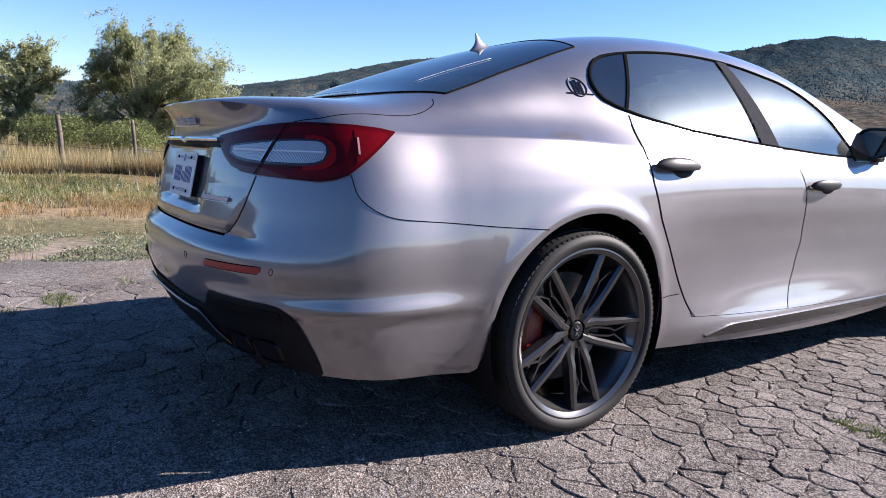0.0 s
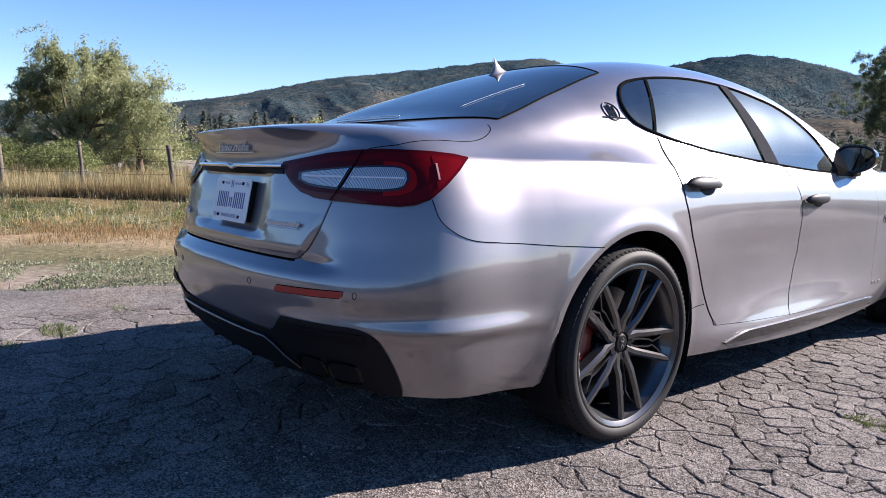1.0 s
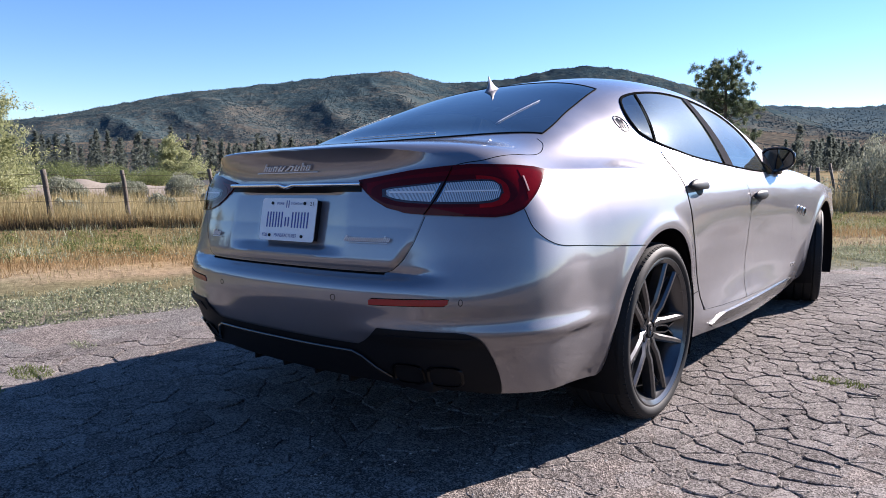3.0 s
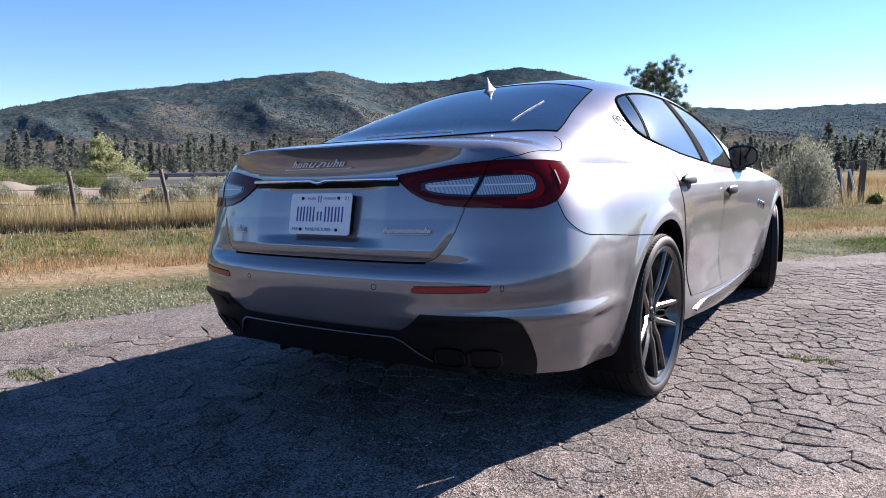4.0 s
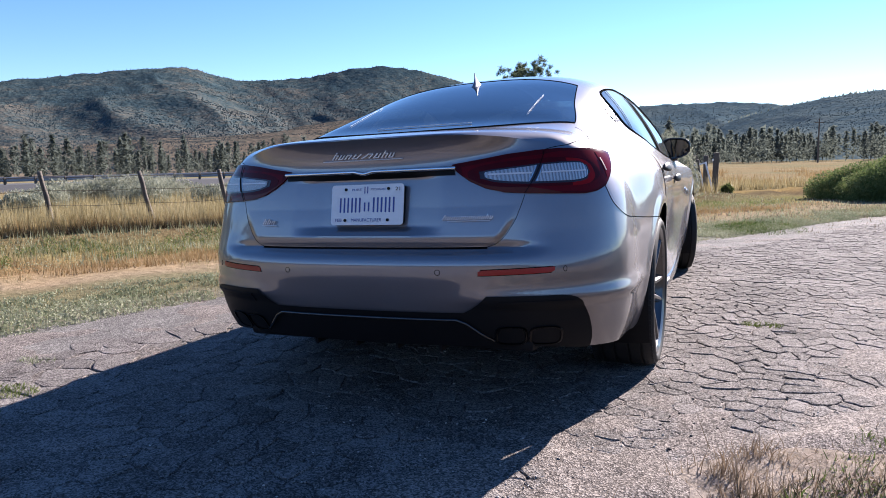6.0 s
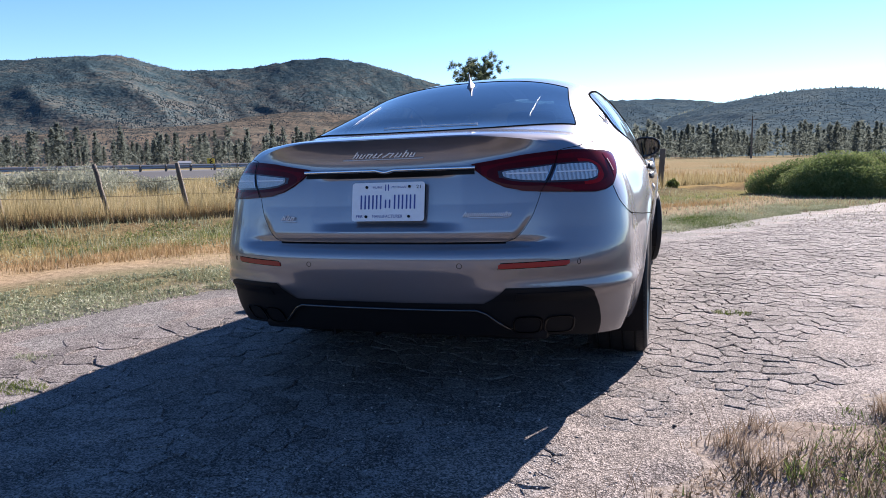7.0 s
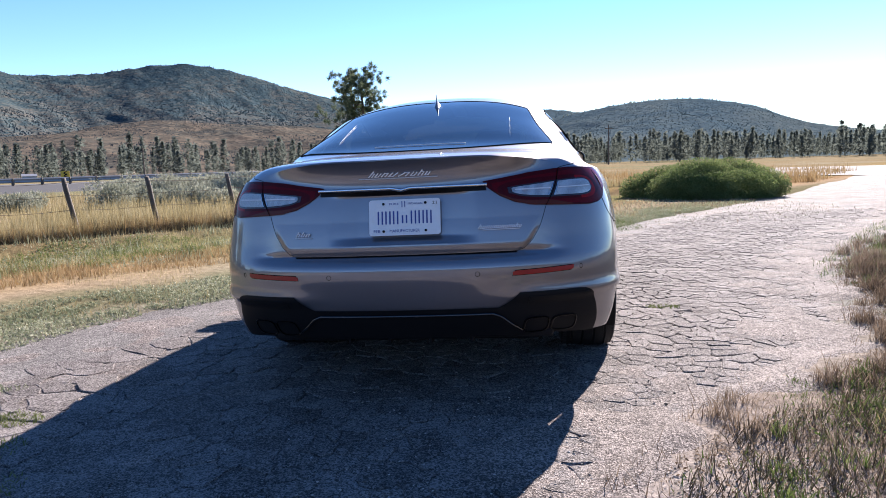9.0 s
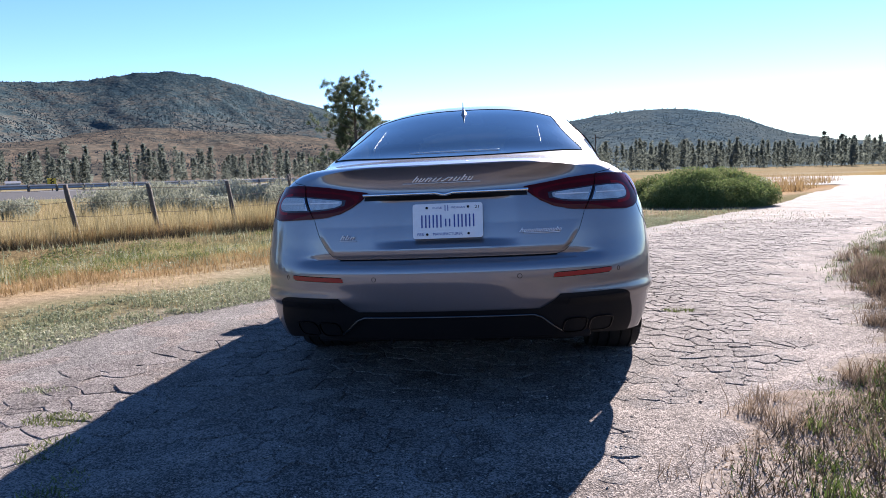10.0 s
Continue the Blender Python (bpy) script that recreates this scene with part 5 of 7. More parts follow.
mesh_part("diffuser_blade", V, Fc, BLACK_GLOSS, car, "gloss black diffuser blade")
for x in (-0.27, -0.09, 0.09, 0.27):
    bm = bmesh.new()
    box(bm, (x - 0.006, -1.0, 0.262), (x + 0.006, -0.7, 0.34), 0.003)
    part("diffuser_fin", bm, BLACK_SATIN, car)
bm = bmesh.new()
box(bm, (-0.62, -0.97, 0.272), (0.62, -0.55, 0.33), 0.02)
part("diffuser_tray", bm, BLACK_SATIN, car)
TAIL_XY = np.array([side(c, 0.337)[:2] for c in np.linspace(0, 0.8, 60)])
DARK_CHROME = grainy("smoked_chrome", (0.02, 0.02, 0.021), (0.03, 0.03, 0.032), rough=0.3, metal=1.0, bump=0.0)
for sx in (1, -1):
    for k, (xa, xb) in enumerate(((0.495, 0.60), (0.61, 0.715))):
        V, Fc = [], []
        n = 28
        ring = [(0, 1.0), (0.006, 1.04), (0.16, 0.98), (0.16, 0.86), (0.006, 0.88), (0, 0.94)]
        for dy, s in ring:
            for q in range(n):
                w = 2 * math.pi * q / n
                cx, cz = np.sign(math.cos(w)) * abs(math.cos(w)) ** 0.55, np.sign(math.sin(w)) * abs(math.sin(w)) ** 0.55
                x = (xa + xb) / 2 + s * cx * (xb - xa) / 2 + 0.008 * cz
                z = 0.337 + s * cz * 0.036 - 0.01 * (x - 0.6)
                V.append((sx * x, float(np.interp(x, TAIL_XY[:, 0], TAIL_XY[:, 1])) - 0.012 - 0.62 * (z - 0.337) + dy, z))
        for i in range(len(ring)):
            for q in range(n):
                j = (i + 1) % len(ring)
                Fc.append((i * n + q, i * n + (q + 1) % n, j * n + (q + 1) % n, j * n + q))
        mesh_part("exhaust_pipe", V, Fc, DARK_CHROME, car, "smoked chrome exhaust tip", sharp=50)

# sill strip
V, Fc = patch(skin, np.linspace(0.74, 2.45, 50), lambda y: 0.228 - 0.008 * (y - 0.74), lambda y: 0.236 - 0.008 * (y - 0.74) + 0.032 * min(1, (y - 0.74) / 0.16), 5, 0.012, 0.014)
both_sides("sill_blade", V, Fc, BLACK_GLOSS, car, "gloss black side skirt blade")

# underside and wheel housings
bm = bmesh.new()
box(bm, (-0.80, 0.42, 0.19), (0.80, 2.74, 0.30), 0.03)
box(bm, (-0.58, -0.80, 0.22), (0.58, 0.46, 0.36), 0.03)
box(bm, (-0.58, 2.70, 0.19), (0.58, 3.95, 0.36), 0.03)
part("underbody", bm, BLACK_SATIN, car, "black underbody tray")
for sx in (1, -1):
    for hub in (HUB_R, HUB_F):
        V, Fc = [], []
        n = 40
        for x, r in ((0.945, ARCH + 0.003), (0.90, ARCH + 0.012), (0.56, ARCH + 0.012), (0.56, 0.05)):
            for k in range(n + 1):
                w = math.radians(-28 + 236 * k / n)
                V.append((sx * x, hub + r * math.cos(w), HUB_Z + r * math.sin(w)))
        for i in range(3):
            for k in range(n):
                Fc.append((i * (n + 1) + k, i * (n + 1) + k + 1, (i + 1) * (n + 1) + k + 1, (i + 1) * (n + 1) + k))
        mesh_part("wheel_housing", V, Fc, BLACK_SATIN, car)
bm = bmesh.new()                                      # closes the cabin from below and behind
box(bm, (-0.60, -0.92, 0.50), (0.60, -0.60, 0.90), 0.05)
box(bm, (-0.56, -0.70, 0.34), (0.56, 2.6, 0.46), 0.02)
box(bm, (-0.74, 2.3, 0.45), (0.74, 2.66, 0.94), 0.05)
for sx in (1, -1):
    box(bm, (min(sx * 0.56, sx * 0.79), -0.84, 0.275), (max(sx * 0.56, sx * 0.79), -0.45, 0.60), 0.04)
part("inner_structure", bm, CABIN, car)

# cabin
bm = bmesh.new()
box(bm, (-0.63, -0.56, 0.98), (0.63, 0.12, 1.03), 0.02)
part("parcel_shelf", bm, CABIN, car, "dark rear parcel shelf")
V = [p for i in range(0, len(COLS), 3) if 0.0 < UP_Y[i] < 2.3 for p in (UPP[i][::5] * (0.965, 1, 1) - (0, 0, 0.03)).tolist()]
rows_in = [i for i in range(0, len(COLS), 3) if 0.0 < UP_Y[i] < 2.3]
m = len(UPP[0][::5])
Fc = []
for a in range(len(rows_in) - 1):
    for j in range(m - 1):
        pm = UPP[rows_in[a]][j * 5]
        if in_side_window(pm, -0.05) or in_rear_window(pm, -0.06) or in_windscreen(pm, -0.07):
            continue
        Fc.append((a * m + j, a * m + j + 1, (a + 1) * m + j + 1, (a + 1) * m + j))
V = [np.array(v) for v in V]
mesh_part("headlining", *merge((V, Fc), mirrored(V, Fc)), CABIN, car, "dark cabin lining")


def seat(x, y, w, lean):
    m = pose(x, y, 0.46, lean, 0, 0)
    bm = bmesh.new()
    box(bm, (-w / 2, -0.06, 0.0), (w / 2, 0.08, 0.60), 0.05, m)
    box(bm, (-w / 2, 0.0, -0.02), (w / 2, 0.50, 0.14), 0.05, pose(x, y, 0.46))
    s = part("seat", bm, LEATHER, car, "black leather seat")
    bm = bmesh.new()
    box(bm, (-0.13, -0.05, 0.64), (0.13, 0.05, 0.80), 0.04, m)
    box(bm, (-0.07, -0.012, 0.55), (-0.055, 0.012, 0.66), 0.004, m)
    box(bm, (0.055, -0.012, 0.55), (0.07, 0.012, 0.66), 0.004, m)
    part("headrest", bm, LEATHER, s)


for x in (-0.37, 0.37):
    seat(x, 1.35, 0.50, 16)
    seat(x, 0.33, 0.56, 20)
bm = bmesh.new()
box(bm, (-0.70, 2.02, 0.72), (0.70, 2.45, 0.955), 0.06)
part("dashboard", bm, CABIN, car)
wheel_ring = [Vector((-0.37 + 0.18 * math.cos(a), 1.93 - 0.06 * math.sin(a), 0.90 + 0.17 * math.sin(a))) for a in np.linspace(0, 2 * math.pi, 29)[:-1]]
mesh_part("steering_wheel", *tube(wheel_ring, 0.015, 8, closed=True), LEATHER, car)

# door mirrors
# dark tint stands in for the dark reflection in the mirrors
MIRROR = grainy("dimmed_mirror_glass", (0.16, 0.18, 0.19), (0.20, 0.22, 0.23), rough=0.02, metal=1.0, bump=0.0)
for sx in (1, -1):
    V, Fc = [], []
    n, k = 14, 28
    for i in range(n):
        f = i / (n - 1)
        r = (1 - (f * 0.97) ** 3.0) ** 0.5
        for q in range(k):
            w = 2 * math.pi * q / k
            cx = np.sign(math.cos(w)) * abs(math.cos(w)) ** 0.7
            cz = np.sign(math.sin(w)) * abs(math.sin(w)) ** 0.75
            V.append((sx * (0.886 + 0.098 * r * cx), 2.03 + 0.15 * f, 1.036 + (0.072 - 0.012 * cx) * r * cz + 0.008 * cx))
    for i in range(n - 1):
        for q in range(k):
            Fc.append((i * k + q, i * k + (q + 1) % k, (i + 1) * k + (q + 1) % k, (i + 1) * k + q))
    Fc.append(tuple(range((n - 1) * k, n * k)))
    shell = mesh_part("door_mirror", V, Fc, BLACK_GLOSS, car, "gloss black door mirror on a short arm", sharp=50)
    inner = []
    for q in range(k):
        x, y, z = V[q]
        inner.append((sx * 0.886 + (x - sx * 0.886) * 0.9, 2.042 - 0.14 * (z - 1.036), 1.036 + (z - 1.036) * 0.88))
    mesh_part("mirror_glass", inner, [tuple(range(k))], MIRROR, shell, "mirror glass", smooth=False)
    bezel = [Vector(v) for v in V[:k]]
    mesh_part("mirror_rim", *tube(bezel, 0.006, 6, closed=True), BLACK_GLOSS, shell)
    bm = bmesh.new()
    box(bm, (0.80, 2.05, 0.945), (0.90, 2.12, 0.985), 0.012)
    bmesh.ops.scale(bm, vec=(sx, 1, 1), verts=bm.verts[:])
    bmesh.ops.recalc_face_normals(bm, faces=bm.faces[:])
    part("mirror_arm", bm, BLACK_GLOSS, shell)
    V, Fc = patch(skin, np.linspace(1.86, 2.08, 12), lambda y: 0.945, lambda y: max(0.95, 1.02 - 0.33 * (y - 1.86)), 6, 0.006, 0.006)
    if sx < 0:
        V, Fc = mirrored(V, Fc)
    mesh_part("mirror_base", *orient(V, Fc), BLACK_GLOSS, shell)

# fin aerial on the roof
V, Fc = [], []
n, k = 12, 16
for i in range(n):
    f = i / (n - 1)
    h = f * 0.085
    half_l = 0.062 * (1 - f) ** 3.5 + 0.026 * (1 - f) + 0.004
    half_w = 0.024 * (1 - f) ** 3.0 + 0.004 * (1 - f) + 0.002
    yc = 0.268 - 0.05 * f ** 0.7
    for q in range(k):
        w = 2 * math.pi * q / k
        y = yc + half_l * math.cos(w)
        V.append((half_w * math.sin(w), y, float(curve(CENTRE, yc)) - 0.012 + 0.20 * (y - yc) * (1 - f) + h))
for i in range(n - 1):
    for q in range(k):
        Fc.append((i * k + q, i * k + (q + 1) % k, (i + 1) * k + (q + 1) % k, (i + 1) * k + q))
Fc.append(tuple(range((n - 1) * k, n * k)))
mesh_part("aerial_fin", V, Fc, PAINT, car, "small shark fin aerial on the roof", sharp=60)

# front fender vents
for k in range(3):
    y = 2.46 + 0.075 * k
    ringp = ring_on(skin, y, 0.715 - 0.012 * k, 0.029, 0.023, 18)
    V, Fc = tube([Vector(p) for p in ringp], 0.005, 6, closed=True)
    for ob, flip in zip(both_sides("fender_vent", [np.array(v) for v in V], Fc, CHROME, car, "oval chrome-rimmed fender vent", sharp=80), (0, 1)):
        P = [skin(y, 0.715)] + ringp
        nrm = outward(normal_of(skin, y, 0.715), P[0])
        P = [p + nrm * 0.004 for p in P]
        fc = [(0, 1 + q, 1 + (q + 1) % 18) for q in range(18)]
        P, fc = orient(P, fc)
        if flip:
            P, fc = mirrored(P, fc)
        mesh_part("vent_hole", P, fc, BLACK_SATIN, ob)
# front fender edge line and small badge
for k in range(3):
    V, Fc = patch(skin, np.linspace(2.40 + 0.045 * k, 2.432 + 0.045 * k, 4), lambda y: 0.335, lambda y: 0.352, 3, 0.003, 0.003)
    both_sides("fender_badge", V, Fc, CHROME, car)

# script badges as plain slanted strokes
def signed(u, v):
    return side(abs(u), v) * (1 if u >= 0 else -1, 1, 1)


def strokes(c0, c1, z0, height, count, line, radius, lift=0.010):
    """A row of slanted bars with small feet and a thin line under it; it spells nothing."""
    def on(c, z):
        u = c + (z - z0) * 0.5
        p = signed(u, z)
        n = normal_of(signed, u if abs(u) > 0.006 else 0.006, z)
        return Vector(p + (n if n[1] < 0 else -n) * (radius * 1.1 + lift))
    pieces = []
    for k in range(count):
        a, wd = c0 + (c1 - c0) * k / count, (c1 - c0) / count
        tall = height * (1.0 if k in (0, count - 2) else 0.66)
        pieces.append(tube([on(a, z0 + tall * g) for g in np.linspace(0, 1, 4)], radius, 6))
        pieces.append(tube([on(a + wd * 0.5, z0 + height * 0.62 * g) for g in np.linspace(0, 1, 4)], radius * 0.9, 6))
        foot, head = 0.04 * height, 0.60 * height
        pieces.append(tube([on(a + wd * f, z0 + (foot if k % 2 else head)) for f in (0.0, 0.25, 0.5)], radius * 0.75, 5))
    pieces.append(tube([on(c, z0 - height * 0.28) for c in np.linspace(line[0], line[1], 12)], radius * 0.7, 5))
    return merge(*pieces)


SCRIPT = grainy("satin_chrome", (0.72, 0.72, 0.73), (0.80, 0.80, 0.81), rough=0.25, metal=0.3, bump=0.0)
mesh_part("model_script", *strokes(0.165, 0.302, 0.754, 0.0175, 12, (0.18, 0.295), 0.0021), SCRIPT, lid, "thin chrome script badge", sharp=40)
mesh_part("trim_badge", *strokes(-0.275, -0.222, 0.745, 0.020, 3, (-0.275, -0.215), 0.0024), SCRIPT, lid, "small chrome trim badge", sharp=40)
mesh_part("brand_script", *strokes(-0.062, 0.058, 0.988, 0.026, 8, (-0.085, 0.078), 0.0029, 0.004), SCRIPT, body, "chrome script strokes on the tail lip", sharp=40)

# oval roof-pillar emblem: ring with plain bars
def emblem(y, z, ry, rz):
    pieces = [tube([Vector(p) for p in ring_on(skin, y, z, ry, rz, 26)], 0.0028, 6, closed=True)]
    for dy, h in ((-0.014, 0.6), (0.0, 0.78), (0.014, 0.6)):
        pieces.append(patch(skin, np.linspace(y + dy - 0.004, y + dy + 0.004, 3), lambda u, h=h: z - rz * 0.6, lambda u, h=h: z + rz * h, 4, 0.002, 0.004))
    pieces.append(patch(skin, np.linspace(y - 0.018, y + 0.018, 5), lambda u: z - rz * 0.2, lambda u: z, 3, 0.002, 0.004))
    pieces.append(patch(skin, np.linspace(y - 0.052, y + 0.055, 8), lambda u: z - rz * 0.78, lambda u: z - rz * 0.66, 3, 0.002, 0.004))
    V, Fc = merge(*pieces)
    return [np.array(v) for v in V], Fc


EMBLEM = grainy("dark_chrome_emblem", (0.02, 0.02, 0.022), (0.04, 0.04, 0.042), rough=0.2, metal=0.8, bump=0.0)
both_sides("pillar_emblem", *emblem(0.142, 1.166, 0.034, 0.033), EMBLEM, car, "dark oval emblem on the rear pillar", sharp=50)

# number plate: white, blue bars for the characters
PLATE_WHITE = grainy("plate_white", (0.66, 0.66, 0.66), (0.74, 0.74, 0.74), scale=30, rough=0.4, bump=0.05, depth=0.001)
PLATE_BLUE = grainy("plate_blue", (0.02, 0.045, 0.2), (0.03, 0.06, 0.26), rough=0.5, bump=0.0)
PM = pose(0.012, -1.035, 0.815, 90 - 11.0, 0, 0)         # plate face: local x right, local y up, local z to the rear


def rounded(w, h, r, d, z0=0.0):
    bm = bmesh.new()
    pts = []
    for cx, cy, a0 in ((w / 2 - r, h / 2 - r, 0), (-w / 2 + r, h / 2 - r, 90), (-w / 2 + r, -h / 2 + r, 180), (w / 2 - r, -h / 2 + r, 270)):
        for k in range(5):
            a = math.radians(a0 + 22.5 * k)
            pts.append((cx + r * math.cos(a), cy + r * math.sin(a)))
    lo = [bm.verts.new((x, y, z0)) for x, y in pts]
    hi = [bm.verts.new((x, y, z0 + d)) for x, y in pts]
    bm.faces.new(hi)
    bm.faces.new(lo[::-1])
    for k in range(len(pts)):
        bm.faces.new((lo[k], lo[(k + 1) % len(pts)], hi[(k + 1) % len(pts)], hi[k]))
    return bm


def on_plate(bm, x, y):
    bmesh.ops.transform(bm, matrix=PM @ Matrix.Translation((x, y, 0)), verts=bm.verts[:])
    return bm


plate = part("number_plate", on_plate(rounded(0.305, 0.152, 0.012, 0.003), 0, 0), PLATE_WHITE, car, "white number plate with blue lettering and bars")
for x in (-0.104, -0.071, -0.038, 0.0, 0.038, 0.071, 0.104):     # two upright bars for each large character
    h = 0.056 if x else 0.034
    for dx in (-0.0085, 0.0085):
        part("plate_bar", on_plate(rounded(0.0062, h, 0.002, 0.0012, 0.003), x + dx, -0.001 - (0.056 - h) / 3), PLATE_BLUE, plate)


def lettering(words, width, height, x, y, z, material, parent):
    """Words in the built-in font, set to a width and a cap height, as a thin mesh on the plate."""
    data = bpy.data.curves.new("words", "FONT")
    data.body, data.extrude = words, 0.0
    ob = bpy.data.objects.new("words", data)
    me = ob.to_mesh()
    co = np.array([v.co[:] for v in me.vertices])
    faces = [tuple(p.vertices) for p in me.polygons]
    ob.to_mesh_clear()
    bpy.data.objects.remove(ob)
    lo, hi = co.min(0), co.max(0)
    flat = (co - (lo + hi) / 2) * (width / (hi[0] - lo[0]), height / (hi[1] - lo[1]), 0) + (x, y, z)
    V = [np.array(PM @ Vector(p)) for p in flat]
    mesh_part("plate_words", V, faces, material, parent, smooth=False)


lettering("MANUFACTURER", 0.128, 0.0125, 0.0, -0.057, 0.0042, PLATE_BLUE, plate)
lettering("FEB", 0.028, 0.0115, -0.119, -0.057, 0.0042, PLATE_BLUE, plate)
lettering("PURE", 0.040, 0.0085, -0.044, 0.057, 0.0042, PLATE_BLUE, plate)
lettering("MICHIGAN", 0.060, 0.0085, 0.046, 0.057, 0.0042, PLATE_BLUE, plate)
for x in (-0.010, 0.002):                                # slanted strokes of the mark between the two words
    part("plate_bar", on_plate(rounded(0.0035, 0.026, 0.001, 0.001, 0.003), x, 0.055), PLATE_BLUE, plate)
for x, y in ((-0.09, 0.058), (0.09, 0.058), (-0.09, -0.058), (0.09, -0.058)):
    part("plate_bolt", on_plate(rounded(0.011, 0.011, 0.005, 0.004, 0.003), x, y), BLACK_SATIN, plate)
part("plate_sticker", on_plate(rounded(0.026, 0.024, 0.002, 0.001, 0.003), 0.128, 0.056), PLATE_WHITE, plate)
lettering("21", 0.019, 0.013, 0.128, 0.057, 0.0052, BLACK_SATIN, plate)
bm = bmesh.new()
box(bm, (-0.146, -0.07, -0.03), (0.150, 0.07, -0.001), 0.006, PM)
part("plate_holder", bm, BLACK_SATIN, car)


# ---- wheels ----
def bar(path, w0, w1, depth, xs):
    """A spoke: path of (radius, degrees), tapering, bevelled towards its face; xs: how far the face stands out along the path."""
    V, Fc = [], []
    n = len(path)
    P = [np.array((r * math.cos(math.radians(a)), r * math.sin(math.radians(a)))) for r, a in path]
    for i, p in enumerate(P):
        d = P[min(i + 1, n - 1)] - P[max(i - 1, 0)]
        d /= np.linalg.norm(d)
        s = np.array((-d[1], d[0]))
        w = w0 + (w1 - w0) * i / (n - 1)
        x = xs[i]
        for k, dx in ((-0.5, -depth), (-0.5, -0.010), (-0.24, 0.0), (0.24, 0.0), (0.5, -0.010), (0.5, -depth)):
            q = p + s * (k * w)
            V.append((x + dx, q[0], q[1]))
    for i in range(n - 1):
        for k in range(6):
            Fc.append((i * 6 + k, i * 6 + (k + 1) % 6, (i + 1) * 6 + (k + 1) % 6, (i + 1) * 6 + k))
    Fc += [tuple(range(6)), tuple(range((n - 1) * 6 + 5, (n - 1) * 6 - 1, -1))]
    return V, Fc


def wheel():
    """A wheel whose outer face looks along +x, turned about the hub."""
    w = new("wheel")
    tread = [(-0.125, 0.272), (-0.139, 0.292), (-0.142, 0.312), (-0.136, 0.332), (-0.122, 0.345)]
    for a in (-0.085, -0.03, 0.03, 0.085):
        tread += [(a - 0.006, 0.352), (a - 0.004, 0.345), (a + 0.004, 0.345), (a + 0.006, 0.352)]
    tread += [(0.118, 0.3465), (0.130, 0.338), (0.1395, 0.326), (0.142, 0.316), (0.139, 0.306), (0.134, 0.298), (0.129, 0.293), (0.118, 0.288)]
    V, Fc = lathe(tread, 120)
    tyre = mesh_part("tyre", V, Fc, RUBBER, w, "black low-profile tyre", sharp=35)
    pieces = []
    for k in range(96):                                # shoulder blocks between the sipes
        a = 360 / 96 * k
        for x0, x1 in ((0.093, 0.131), (-0.133, -0.093)):
            bmv = []
            for x, r in ((x0, 0.3535), (x1, 0.342)):
                for da in (0.35, 2.9):
                    t = math.radians(a + da + 30 * (x - x0))
                    bmv.append((x, r * math.cos(t), r * math.sin(t)))
            low_v = [(x, y * 0.985, z * 0.985) for x, y, z in bmv]
            pieces.append((bmv + low_v, [(0, 1, 3, 2), (0, 4, 5, 1), (2, 3, 7, 6), (0, 2, 6, 4), (1, 5, 7, 3)]))
    tagged(mesh_part("tread", *merge(*pieces), RUBBER, tyre, smooth=False), kind="stuff")
    rim_prof = [(-0.12, 0.28), (-0.12, 0.265), (-0.06, 0.245), (0.03, 0.243), (0.085, 0.254), (0.104, 0.266), (0.118, 0.272), (0.124, 0.2735), (0.130, 0.282), (0.1345, 0.2895), (0.1335, 0.2945), (0.128, 0.297), (0.118, 0.288)]
    V, Fc = lathe(rim_prof, 120)
    rim = mesh_part("rim", V, Fc, RIM_GREY, w, "dark grey alloy rim with five double spokes", sharp=35)
    for k in range(5):
        a0 = -8 + 72 * k
        pieces = []
        for sg in (1, -1):
            pieces.append(bar([(0.040, a0 + sg * 30), (0.085, a0 + sg * 22), (0.115, a0 + sg * 18), (0.19, a0 + sg * 13.6), (0.279, a0 + sg * 11.6)], 0.033, 0.025, 0.045, [0.090, 0.095, 0.106, 0.116, 0.124]))
            pieces.append(bar([(0.060, a0 + sg * 9), (0.11, a0 + sg * 7.5), (0.165, a0 + sg * 4.8), (0.188, a0 + sg * 2.0), (0.228, a0 + sg * 6.5), (0.246, a0 + sg * 10)], 0.0135, 0.011, 0.03, [0.084, 0.084, 0.090, 0.093, 0.098, 0.100]))
        V, Fc = merge(*pieces)
        mesh_part("spoke", V, Fc, RIM_GREY, rim, sharp=25)
    V, Fc = lathe([(0.03, 0.075), (0.07, 0.072), (0.088, 0.062), (0.086, 0.040), (0.078, 0.036), (0.084, 0.034), (0.090, 0.028), (0.092, 0.0)], 40)
    mesh_part("hub_cap", V, Fc, BLACK_SATIN, rim, "black hub cap with a pale mark", sharp=35)
    pieces = [bar([(0.001, 90), (0.020, 90)], 0.004, 0.004, 0.002, [0.094, 0.094])]
    for a in (55, 125, 250, 290):
        pieces.append(bar([(0.004, a), (0.018, a)], 0.004, 0.003, 0.002, [0.094, 0.094]))
    mesh_part("hub_mark", *merge(*pieces), CHROME, rim, smooth=False)
    for k in range(5):
        a = math.radians(-8 + 36 + 72 * k)
        V, Fc = lathe([(0.05, 0.013), (0.076, 0.013), (0.078, 0.010), (0.070, 0.008), (0.070, 0.0)], 12)
        ob = mesh_part("wheel_bolt", V, Fc, BLACK_SATIN, rim, sharp=40)
        ob.matrix_basis = pose(0, 0.053 * math.cos(a), 0.053 * math.sin(a))
    V, Fc = lathe([(-0.02, 0.08), (0.012, 0.08), (0.014, 0.192), (-0.014, 0.192), (-0.02, 0.08)], 64)
    disc = mesh_part("brake_disc", V, Fc, STEEL, w, "steel brake disc", sharp=35)
    V, Fc = [], []
    n = 14
